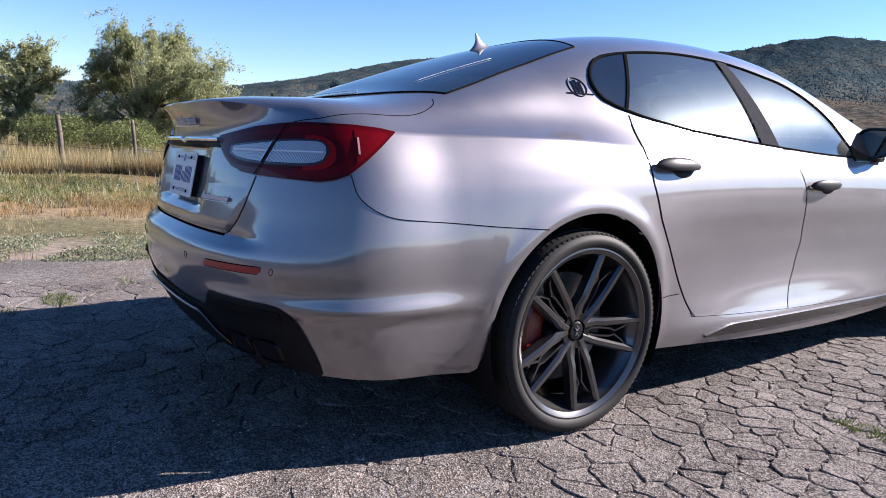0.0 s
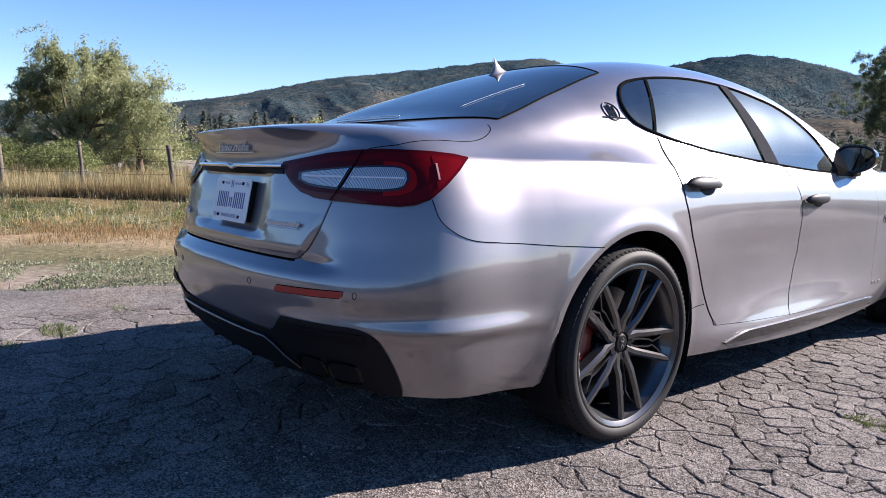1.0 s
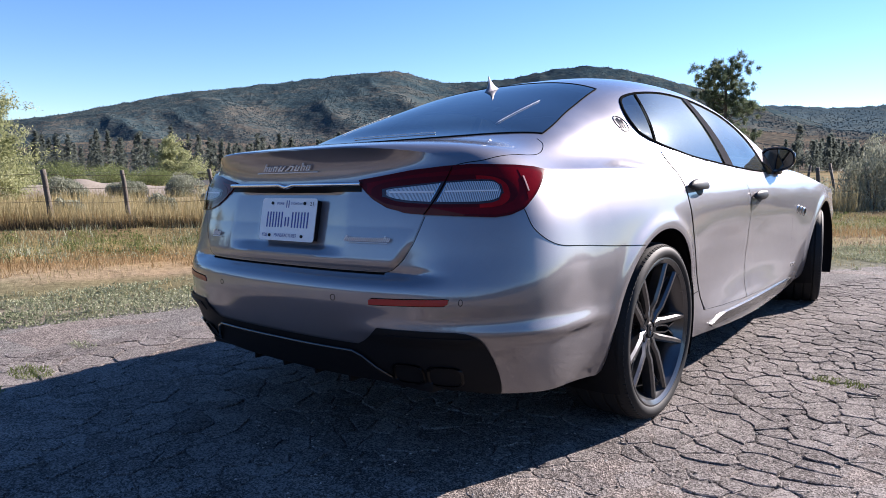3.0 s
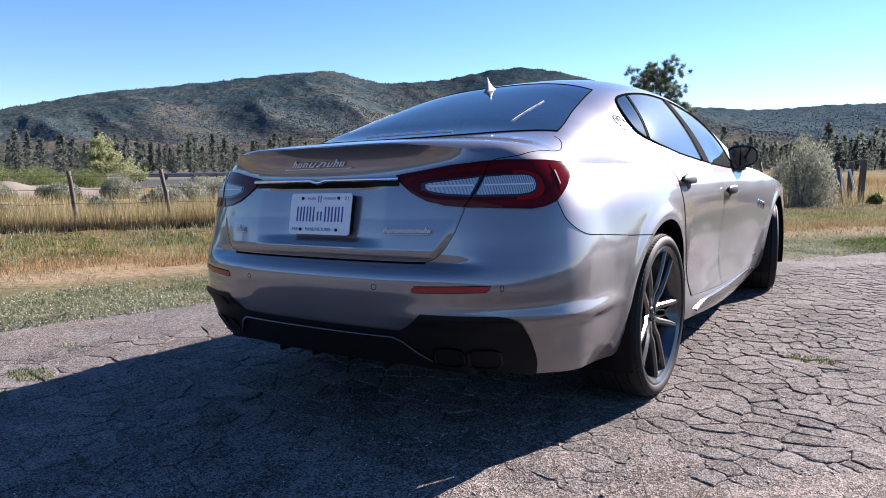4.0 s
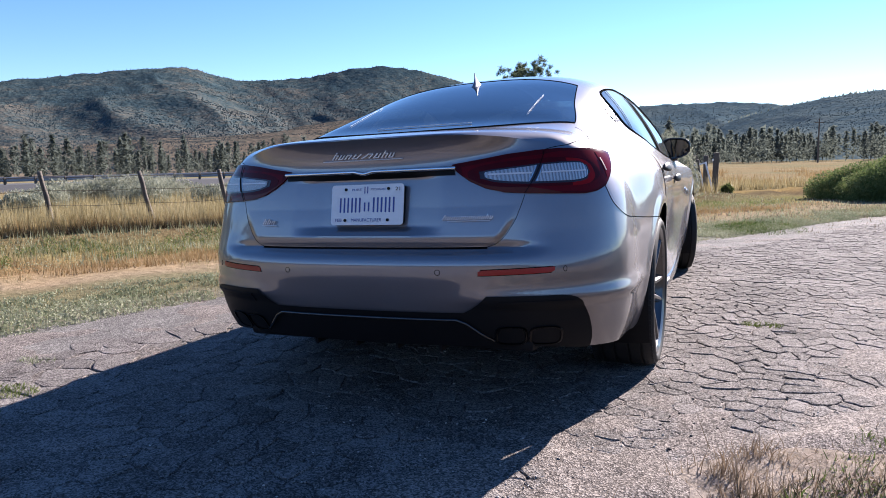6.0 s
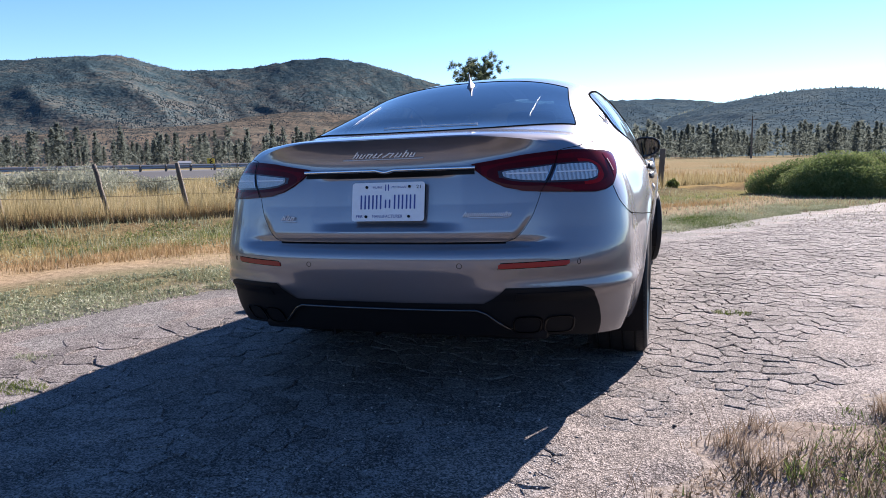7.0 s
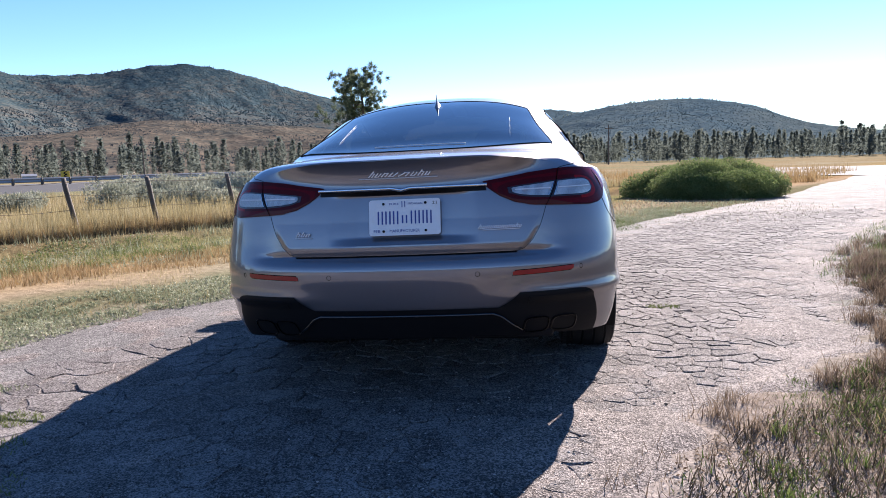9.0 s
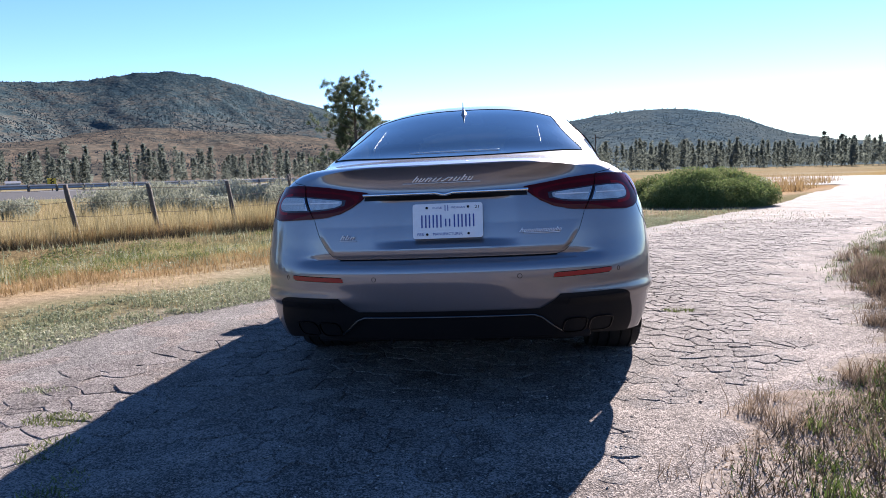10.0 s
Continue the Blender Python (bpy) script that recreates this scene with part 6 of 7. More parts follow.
    for x, r in ((-0.05, 0.125), (0.05, 0.125), (0.058, 0.14), (0.058, 0.195), (0.045, 0.212), (-0.05, 0.212)):
        for k in range(n):
            a = math.radians(148 + 50 * k / (n - 1))
            V.append((x, r * math.cos(a), r * math.sin(a)))
    for i in range(6):
        for k in range(n - 1):
            j = (i + 1) % 6
            Fc.append((i * n + k, i * n + k + 1, j * n + k + 1, j * n + k))
    Fc += [tuple(i * n for i in range(6)), tuple(i * n + n - 1 for i in range(5, -1, -1))]
    mesh_part("brake_caliper", V, Fc, CALIPER_RED, w, "red brake caliper", sharp=30)
    return w


first = wheel()
first.parent = car
TRACK = 0.820


def level(x, y, rz):
    """A wheel's place under the leaning body, upright on the road."""
    return pose(x, y, HUB_Z + math.tan(radians(ROLL)) * x, 0, -ROLL, 0) @ pose(0, 0, 0, 0, 0, rz)


first.matrix_basis = level(TRACK, HUB_R, 0)
for x, y, rz in ((-TRACK, HUB_R, 180), (TRACK - 0.03, HUB_F, 12.5), (0.03 - TRACK, HUB_F, 192.5)):
    copy_thing(first, level(x, y, rz))


# ---- plants ----
STRAW = leafy("straw_grass", [(0.15, (0.155, 0.122, 0.056)), (0.5, (0.279, 0.227, 0.112)), (0.9, (0.397, 0.346, 0.211))])
STRAW_RED = leafy("reddish_dry_grass", [(0.15, (0.145, 0.087, 0.039)), (0.5, (0.251, 0.168, 0.078)), (0.9, (0.330, 0.259, 0.148))])
GREY_GREEN = leafy("grey_green_grass", [(0.15, (0.094, 0.112, 0.061)), (0.5, (0.195, 0.216, 0.131)), (0.9, (0.359, 0.360, 0.262))])
WEED = leafy("green_weeds", [(0.15, (0.051, 0.075, 0.023)), (0.5, (0.111, 0.141, 0.045)), (0.9, (0.212, 0.211, 0.081))])
SAGE = leafy("sagebrush_leaf", [(0.15, (0.135, 0.148, 0.108)), (0.5, (0.240, 0.254, 0.190)), (0.9, (0.360, 0.366, 0.290))])
WILLOW = leafy("willow_leaf", [(0.15, (0.128, 0.148, 0.066)), (0.5, (0.295, 0.315, 0.156)), (0.9, (0.480, 0.482, 0.300))], 0.5)
BUSH = leafy("field_bush_leaf", [(0.15, (0.066, 0.086, 0.030)), (0.5, (0.135, 0.162, 0.062)), (0.9, (0.235, 0.255, 0.115))], 0.4)
JUNIPER = leafy("juniper_leaf", [(0.15, (0.060, 0.094, 0.030)), (0.5, (0.125, 0.168, 0.060)), (0.9, (0.235, 0.265, 0.110))], 0.3, 0.8, 0.05)
DULL_STRAW = leafy("dull_dead_grass", [(0.15, (0.070, 0.048, 0.034)), (0.5, (0.175, 0.128, 0.088)), (0.9, (0.340, 0.265, 0.195))], 0.25)
# dead weeds on the verge; also the painted shade under the tall grass
WEED_AND_SHADE = leafy("dark_dead_weeds", [(0.15, (0.03, 0.025, 0.017)), (0.5, (0.065, 0.052, 0.033)), (0.9, (0.12, 0.10, 0.06))], 0.15)
VERGE_GREEN = leafy("verge_green", [(0.15, (0.029, 0.053, 0.012)), (0.5, (0.072, 0.109, 0.028)), (0.9, (0.158, 0.180, 0.068))], 0.35)
# tree tones blued like the haze painted into the hills
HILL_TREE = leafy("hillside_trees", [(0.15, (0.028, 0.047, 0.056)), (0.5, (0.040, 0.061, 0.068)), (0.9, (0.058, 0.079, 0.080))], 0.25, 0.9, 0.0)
NEEDLE = leafy("pine_needles", [(0.15, (0.045, 0.068, 0.036)), (0.5, (0.092, 0.125, 0.07)), (0.9, (0.17, 0.19, 0.12))], 0.4)
# pale, narrow range of greens: haze over the far pines is in the colour
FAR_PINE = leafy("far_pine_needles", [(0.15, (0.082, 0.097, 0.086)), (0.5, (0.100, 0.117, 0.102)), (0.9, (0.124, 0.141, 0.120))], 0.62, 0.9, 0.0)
STONE = grainy("gravel_stone", (0.20, 0.175, 0.155), (0.5, 0.46, 0.42), scale=40, fine=300, rough=0.85, bump=0.3, depth=0.002, per_island=0.5)
rng = np.random.RandomState(11)


def blades(P, h, w, bend=0.4, wind=(0.0, 0.0), simple=False):
    n = len(P)
    a = rng.uniform(0, 2 * np.pi, n)
    sd = np.stack([np.cos(a), np.sin(a), np.zeros(n)], -1) * (w[:, None] / 2)
    b = rng.uniform(0, 2 * np.pi, n)
    k = h * bend * rng.uniform(0.2, 1.0, n)
    lean = np.stack([np.cos(b) * k + wind[0] * h, np.sin(b) * k + wind[1] * h, np.zeros(n)], -1)
    up = np.stack([np.zeros(n), np.zeros(n), h], -1)
    if simple:
        return np.stack([P - sd, P + sd, P + up + lean], 1).reshape(-1, 3), np.arange(3 * n).reshape(n, 3)
    V = np.stack([P - sd, P + sd, P + up * 0.55 + lean * 0.35 - sd * 0.75, P + up * 0.55 + lean * 0.35 + sd * 0.75, P + up + lean], 1).reshape(-1, 3)
    o = np.arange(n)[:, None] * 5
    Fc = np.concatenate([o + np.array([[0, 1, 3]]), o + np.array([[0, 3, 2]]), o + np.array([[2, 3, 4]])], 0)
    return V, Fc


def leaves(P, size, aspect=0.4, droop=0.0):
    """Small pointed leaves at random turns."""
    n = len(P)
    d = rng.normal(0, 1, (n, 3))
    d[:, 2] -= droop
    d /= np.linalg.norm(d, axis=1, keepdims=True)
    e = np.cross(d, rng.normal(0, 1, (n, 3)))
    e /= np.linalg.norm(e, axis=1, keepdims=True)
    s = size * rng.uniform(0.6, 1.3, n)[:, None]
    V = np.stack([P - d * s, P + e * s * aspect, P + d * s, P - e * s * aspect], 1).reshape(-1, 3)
    return V, np.arange(n)[:, None] * 4 + np.array([[0, 1, 2, 3]])


def on_ground(x, y):
    return np.stack([x, y, ground_height(x, y) - 0.01], -1)


def sward(name, pts, hmin, hmax, wmin, wmax, mat, label, bend=0.5, category="grass"):
    n = len(pts)
    V, Fc = blades(on_ground(pts[:, 0], pts[:, 1]), rng.uniform(hmin, hmax, n) * rng.uniform(0.6, 1.0, n), rng.uniform(wmin, wmax, n) * 1.25, bend, simple=True)
    return stuff(name, V, Fc, mat, label, category)


def by_off(n, ymin, ymax, o0, o1, clump=0.0, seed=0, falloff=0.0):
    """Places by how far they lie beyond the drive's left edge."""
    k = np.asarray(ROAD_L)
    y = rng.uniform(ymin, ymax, n)
    o = o0 + (o1 - o0) * rng.uniform(0, 1, n) ** (1 + falloff)
    x = np.interp(y, k[:, 1], k[:, 0]) - o / 0.82
    p = np.stack([x, y], -1)
    if clump:
        p = p[cells_noise(x, y, 0.5, seed) + 0.5 * cells_noise(x, y, 0.17, seed + 1) > clump]
    return p


sward("short_grass", by_off(40000, -6, 11, -0.14, 1.0, 0.72, 1, 0.5), 0.02, 0.07, 0.004, 0.009, GREY_GREEN, "short grey-green grass along the drive")
sward("dry_grass", by_off(30000, -6, 12, -0.1, 3.3, 0.66, 4), 0.02, 0.08, 0.003, 0.008, STRAW, "thin dry straw on bare earth")
sward("reddish_grass", by_off(42000, -7, 12, 1.9, 3.5, 0.55, 7), 0.03, 0.13, 0.004, 0.009, STRAW_RED, "reddish dried grass band")
sward("weeds", by_off(26000, -8, 14, 3.0, 5.0, 0.74, 9), 0.03, 0.13, 0.005, 0.012, WEED, "low green weeds beside the fence")
sward("dry_grass", by_off(30000, -8, 13, 2.8, 5.2, 0.6, 17), 0.04, 0.15, 0.004, 0.009, STRAW, "dry straw among the weeds")
sward("weeds", by_off(14000, -6, 12, 2.6, 5.2, 0.8, 13), 0.05, 0.18, 0.006, 0.014, GREY_GREEN, "scattered grey-green weeds")


def fence_side(n, s0, s1, u0, u1, power=1.0):
    s = rng.uniform(s0, s1, n)
    u = u0 + (u1 - u0) * rng.uniform(0, 1, n) ** power
    return FENCE_AT + s[:, None] * ALONG + u[:, None] * ACROSS


p = fence_side(86000, -17, 13, -0.95, 2.4, 1.2)
p = p[(p[:, 1] < 13.6) | (off_left(p) > 5.6)]
p = p[cells_noise(p[:, 0], p[:, 1], 0.35, 3) + 0.6 * cells_noise(p[:, 0], p[:, 1], 1.2, 6) > 0.55]
sward("tall_grass", p, 0.28, 0.66, 0.004, 0.010, STRAW, "tall golden dry grass along the fence", 0.35)
p = fence_side(82000, -45, 24, 1.6, 30, 1.7)
p = p[cells_noise(p[:, 0], p[:, 1], 2.5, 3) > 0.2]
sward("tall_grass", p, 0.25, 0.60, 0.008, 0.02, STRAW, "golden dry grass across the field", 0.35)
p = fence_side(27000, -17, 9.0, -1.0, -0.5)
sward("reddish_grass", p[cells_noise(p[:, 0], p[:, 1], 0.5, 28) > 0.25], 0.16, 0.40, 0.004, 0.010, STRAW_RED, "reddish stems at the front of the tall grass", 0.4)
# shade at the front foot of the tall grass, put into dark blades
p = fence_side(23000, -17, 9.0, -1.12, -0.6)
sward("dead_weeds", p[cells_noise(p[:, 0], p[:, 1], 0.4, 18) > 0.3], 0.06, 0.24, 0.005, 0.012, WEED_AND_SHADE, "dark dead weeds at the foot of the tall grass", 0.6)
p = fence_side(7000, -16, 12, -0.5, 0.1)
sward("weeds", p[cells_noise(p[:, 0], p[:, 1], 0.5, 8) > 0.5], 0.1, 0.35, 0.006, 0.014, GREY_GREEN, "grey-green weeds at the foot of the fence", 0.6)

# verge on the other side of the drive, near the camera's way
k = np.asarray(ROAD_R)


def by_right(n, ymin, ymax, o0, o1, clump, seed):
    y = rng.uniform(ymin, ymax, n)
    o = rng.uniform(o0, o1, n)
    x = np.interp(y, k[:, 1], k[:, 0]) + o / 0.8
    p = np.stack([x, y], -1)
    thin = np.clip((y - ymin) / 1.3, 0, 1) * np.clip((o1 - o) / 0.9, 0, 1)       # the growth thins out at its ends
    thick = rng.uniform(0, 1, n) < thin ** 0.7
    return p[thick & (cells_noise(x, y, 0.42, seed) + 0.5 * cells_noise(x, y, 0.13, seed + 1) > clump)]


sward("dry_grass", by_right(24000, -5, 5.5, 0.02, 1.9, 0.84, 21), 0.03, 0.12, 0.0022, 0.0045, DULL_STRAW, "dry straw tufts at the drive's edge", 0.8)
sward("dry_grass", by_right(12000, -5, 5.5, -0.02, 1.9, 0.92, 24), 0.06, 0.20, 0.002, 0.004, DULL_STRAW, "brown dead grass clumps", 0.7)
sward("weeds", by_right(50000, -5, 6.5, 0.2, 2.4, 0.88, 27), 0.015, 0.06, 0.003, 0.007, VERGE_GREEN, "green weeds at the drive's edge", 0.9)
sward("short_grass", by_right(16000, 2.0, 12, -0.1, 2.2, 0.6, 30), 0.02, 0.09, 0.006, 0.014, GREY_GREEN, "grassy edge of the drive", 0.6)


def tufts(name, count, mat, label, seed, h0, h1, reach, green):
    """Separate clumps of blades that grow denser away from the drive."""
    r = np.random.RandomState(seed)
    P, H = [], []
    for _ in range(count):
        y = r.uniform(-4.4, 4.6)
        o = reach * r.uniform(0, 1) ** 0.7 + green * 0.12 - 0.02
        x = np.interp(y, k[:, 1], k[:, 0]) + o / 0.8
        if cells_noise(np.array(x), np.array(y), 0.55, seed) < 0.36:
            continue
        n = r.randint(40, 130)
        q = r.normal(0, 1, (n, 2)) * r.uniform(0.02, 0.06)
        P.append(np.array((x, y)) + q)
        H.append(np.full(n, r.uniform(h0, h1)) * (1.1 - 4 * np.hypot(q[:, 0], q[:, 1])).clip(0.3, 1.1))
    P, H = np.concatenate(P), np.concatenate(H) * rng.uniform(0.5, 1.1, sum(map(len, H)))
    V, Fc = blades(on_ground(P[:, 0], P[:, 1]), H, rng.uniform(0.0022, 0.0052 + 0.002 * green, len(P)), 0.75)
    stuff(name, V, Fc, mat, label, "grass")


sward("thatch", by_right(130000, -5.4, 5, 0.15, 2.4, 0.52, 71), 0.012, 0.05, 0.002, 0.0045, DULL_STRAW, "low brown thatch on the verge", 2.2)
sward("low_weeds", by_right(70000, -5.4, 5, 0.28, 2.3, 0.72, 74), 0.012, 0.05, 0.003, 0.007, VERGE_GREEN, "low green weeds in the thatch", 1.2)
sward("verge_weeds", by_right(110000, -5.4, 5.5, 0.45, 2.8, 0.64, 81), 0.015, 0.06, 0.003, 0.007, VERGE_GREEN, "dense green weeds on the verge", 0.9)
sward("dead_weeds", by_right(80000, -5.4, 5.5, 0.22, 2.8, 0.60, 84), 0.03, 0.12, 0.0025, 0.006, WEED_AND_SHADE, "dark dead weeds on the verge", 0.9)
tufts("dry_tufts", 900, DULL_STRAW, "brown dry grass tufts on gritty ground", 61, 0.06, 0.19, 2.0, 0)
tufts("pale_tufts", 90, STRAW, "pale straw tufts beside the drive", 63, 0.04, 0.14, 2.0, 0)
tufts("green_tufts", 640, VERGE_GREEN, "fresh green grass clumps beside the drive", 65, 0.025, 0.085, 2.2, 1)


def disc(n, x, y, rx, ry=None):
    a, r = rng.uniform(0, 2 * np.pi, n), np.sqrt(rng.uniform(0, 1, n))
    return np.stack([x + rx * r * np.cos(a), y + (ry or rx) * r * np.sin(a)], -1)


# tufts in the cracks
for x, y, rx, ry, n, m in ((1.46, 0.99, 0.12, 0.06, 220, WEED), (-1.69, -1.30, 0.15, 0.09, 420, WEED), (-1.50, -1.62, 0.10, 0.14, 220, WEED), (-1.25, -1.95, 0.09, 0.16, 220, WEED), (-1.02, -2.25, 0.08, 0.12, 160, WEED), (-2.05, -0.9, 0.12, 0.06, 120, GREY_GREEN)):
    pts = disc(n, x, y, rx, ry)
    V, Fc = blades(np.concatenate([pts, np.full((len(pts), 1), -0.005)], 1), rng.uniform(0.008, 0.030, n), rng.uniform(0.003, 0.006, n), 1.3)
    stuff("weed_tuft", V, Fc, m, "small green weed tuft growing in a crack", "weed")

# far end of the drive: green patch, earth edge, golden field
sward("green_grass", disc(5000, 1.75, 7.3, 0.6, 0.95), 0.03, 0.09, 0.006, 0.012, VERGE_GREEN, "bright green grass patch", 0.7)
sward("short_grass", disc(7000, 1.4, 11.5, 5.5, 4.2), 0.03, 0.10, 0.008, 0.018, GREY_GREEN, "thin grass on the earth bank", 0.6)
sward("dry_grass", disc(8000, 1.0, 11.0, 6.0, 4.6), 0.03, 0.10, 0.008, 0.016, DULL_STRAW, "dry reddish grass on the earth bank", 0.6)
p = np.stack([rng.uniform(-3, 22, 26000), 25 + 40 * rng.uniform(0, 1, 26000) ** 1.5], -1)
p = p[(off_left(p) > 0.5) & (cells_noise(p[:, 0], p[:, 1], 3.5, 5) > 0.62)]
sward("tall_grass", p, 0.25, 0.75, 0.014, 0.035, STRAW_RED, "reddish golden field grass", 0.35)
p = np.stack([rng.uniform(10, 60, 16000), 20 + 45 * rng.uniform(0, 1, 16000)], -1)
p = p[(off_right(p) > 0.6) & (cells_noise(p[:, 0], p[:, 1], 3.0, 9) > 0.5)]
sward("dry_grass", p, 0.08, 0.3, 0.014, 0.035, GREY_GREEN, "dry grass beside the far drive", 0.4)


# broad-leaved weeds, low and dense
def leaf_mat(name, pts, height, size, mat, label):
    P = on_ground(pts[:, 0], pts[:, 1])
    P[:, 2] += 0.012 + height * rng.uniform(0, 1, len(P)) ** 1.6 * (0.3 + 0.7 * cells_noise(pts[:, 0], pts[:, 1], 0.16, 5))
    V, Fc = leaves(P, size, 0.45, -0.4)
    stuff(name, V, Fc, mat, label, "weeds")


leaf_mat("verge_leaves", by_off(90000, -6, 11, -0.16, 0.95, 0.70, 1, 0.35), 0.06, 0.011, GREY_GREEN, "grey-green leafy weeds along the drive")
leaf_mat("verge_leaves", by_off(60000, -8, 13, 3.0, 4.9, 0.72, 9), 0.10, 0.014, WEED, "low leafy green weeds before the tall grass")
leaf_mat("verge_leaves", by_off(36000, -8, 13, 2.6, 5.0, 0.80, 45), 0.09, 0.013, GREY_GREEN, "pale leafy weeds before the tall grass")
leaf_mat("dead_leaves", by_right(100000, -5.4, 5.5, 0.15, 2.8, 0.56, 84), 0.022, 0.007, DULL_STRAW, "brown dead leaves and broken stems on the verge")
leaf_mat("verge_leaves", by_right(60000, -5.4, 5.5, 0.35, 3.2, 0.68, 91), 0.035, 0.009, VERGE_GREEN, "low leafy weeds on the verge")


# stones
def stones(pts, r):
    n = len(pts)
    base = np.array([(1, 0, 0), (-1, 0, 0), (0, 1, 0), (0, -1, 0), (0, 0, 0.8), (0, 0, -0.8)], float)
    tri = np.array([(0, 2, 4), (2, 1, 4), (1, 3, 4), (3, 0, 4), (2, 0, 5), (1, 2, 5), (3, 1, 5), (0, 3, 5)])
    a = rng.uniform(0, 2 * np.pi, n)
    c, s = np.cos(a)[:, None], np.sin(a)[:, None]
    q = base[None] * rng.uniform(0.6, 1.3, (n, 6, 1)) * r[:, None, None]
    x, y = q[..., 0] * c - q[..., 1] * s, q[..., 0] * s + q[..., 1] * c
    V = np.stack([x + pts[:, :1], y + pts[:, 1:2], q[..., 2] * 0.7 + pts[:, 2:3] + r[:, None] * 0.3], -1).reshape(-1, 3)
    return V, (np.arange(n)[:, None, None] * 6 + tri[None]).reshape(-1, 3)


p = np.stack([rng.uniform(-3.2, 4.2, 22000), rng.uniform(-4.5, 7, 22000)], -1)
p = p[(off_left(p) < 0.1) & (off_right(p) < 0.5)]
edge = np.clip(1 + off_right(p) / 1.6, 0.16, 1)
p = p[rng.uniform(0, 1, len(p)) < edge]
stuff("gravel", *stones(np.concatenate([p, np.zeros((len(p), 1))], 1), rng.uniform(0.0015, 0.0065, len(p))), STONE, "loose gravel on the drive", "gravel")
DARK_STONE = grainy("dark_pebble", (0.045, 0.04, 0.037), (0.14, 0.125, 0.115), scale=40, fine=300, rough=0.85, bump=0.3, depth=0.002, per_island=0.5)
p = np.stack([rng.uniform(-1.5, 4.6, 9000), rng.uniform(-4.2, 9, 9000)], -1)
p = p[(off_left(p) < -0.3) & (off_right(p) < 0.4)]
p = p[rng.uniform(0, 1, len(p)) < np.clip(1 + off_right(p) / 1.8, 0.12, 1)]
stuff("gravel", *stones(np.concatenate([p, np.full((len(p), 1), 0.002)], 1), rng.uniform(0.002, 0.0085, len(p))), DARK_STONE, "dark loose pebbles on the drive", "gravel")
p = np.stack([rng.uniform(0.5, 3.4, 9000), rng.uniform(-3.4, 3, 9000)], -1)
p = p[np.abs(off_right(p) - 0.1) < 0.5]
stuff("gravel", *stones(on_ground(p[:, 0], p[:, 1]) + np.array((0, 0, 0.012)), rng.uniform(0.0012, 0.0045, len(p))), STONE, "gravel along the drive's edge", "gravel")


def part_stuff(ob, parent, name):
    ob.parent = parent
    ob.name = name
    for key in ("kind", "category"):
        if key in ob:
            del ob[key]
    return ob


def limb(p0, p1, r0, r1, bend, n=7):
    p0, p1 = Vector(p0), Vector(p1)
    mid = Vector(bend)
    pts = [p0.lerp(p1, i / (n - 1)) + mid * math.sin(math.pi * i / (n - 1)) for i in range(n)]
    return tube(pts, r0, 7, taper=lambda f: 1 - f * (1 - r1 / r0))


def broadleaf(x, y, height, spread, count, size, label, seed, lobes=26, mat=None, name="willow_tree", category="tree", low=0.18, z0=0.0):
    """A tree with limbs and an uneven crown made of leafy clumps."""
    r = np.random.RandomState(seed)
    t = thing(name, label, category, at=pose(x, y, z0))
    pieces = [limb((0, 0, -0.1), (r.normal(0, 0.1), r.normal(0, 0.1), height * 0.45), height * 0.04, height * 0.022, (0.1, 0, 0))]
    centres, radii = [], []
    for _ in range(lobes):
        a, h = r.uniform(0, 2 * np.pi), r.uniform(low, 1.0)
        rad = spread * (1 - 1.05 * max(0, h - 0.35) ** 1.15) * np.sqrt(r.uniform(0.02, 1))
        c = np.array((rad * np.cos(a), rad * np.sin(a), height * h * 0.93))
        centres.append(c)
        radii.append(spread * r.uniform(1.1, 2.0) / lobes ** 0.5)
        if r.rand() < 0.5:
            pieces.append(limb((0, 0, height * r.uniform(0.1, 0.4)), c, height * 0.016, height * 0.004, tuple(r.normal(0, 0.1, 3))))
    mesh_part("trunk", *merge(*pieces), BARK, t)
    per = count // lobes
    P = []
    for c, q in zip(centres, radii):
        twig = r.randint(0, 12, per)                  # leaves strung along twigs that sweep up and to the lee
        way = r.normal(0, 0.55, (12, 3)) + np.array((0.1, 0.45, 0.55))
        root = r.normal(0, 0.42, (12, 3))
        P.append(c + q * (root[twig] + way[twig] * r.uniform(-0.5, 1, (per, 1)) * 0.8 + r.normal(0, 0.12, (per, 3))))
    P = np.concatenate(P)
    P = P[P[:, 2] > 0.02]
    V, Fc = leaves(P, size, 0.28, -0.5)
    part_stuff(stuff("crown", V, Fc, mat or WILLOW, "", ""), t, "crown")
    return t


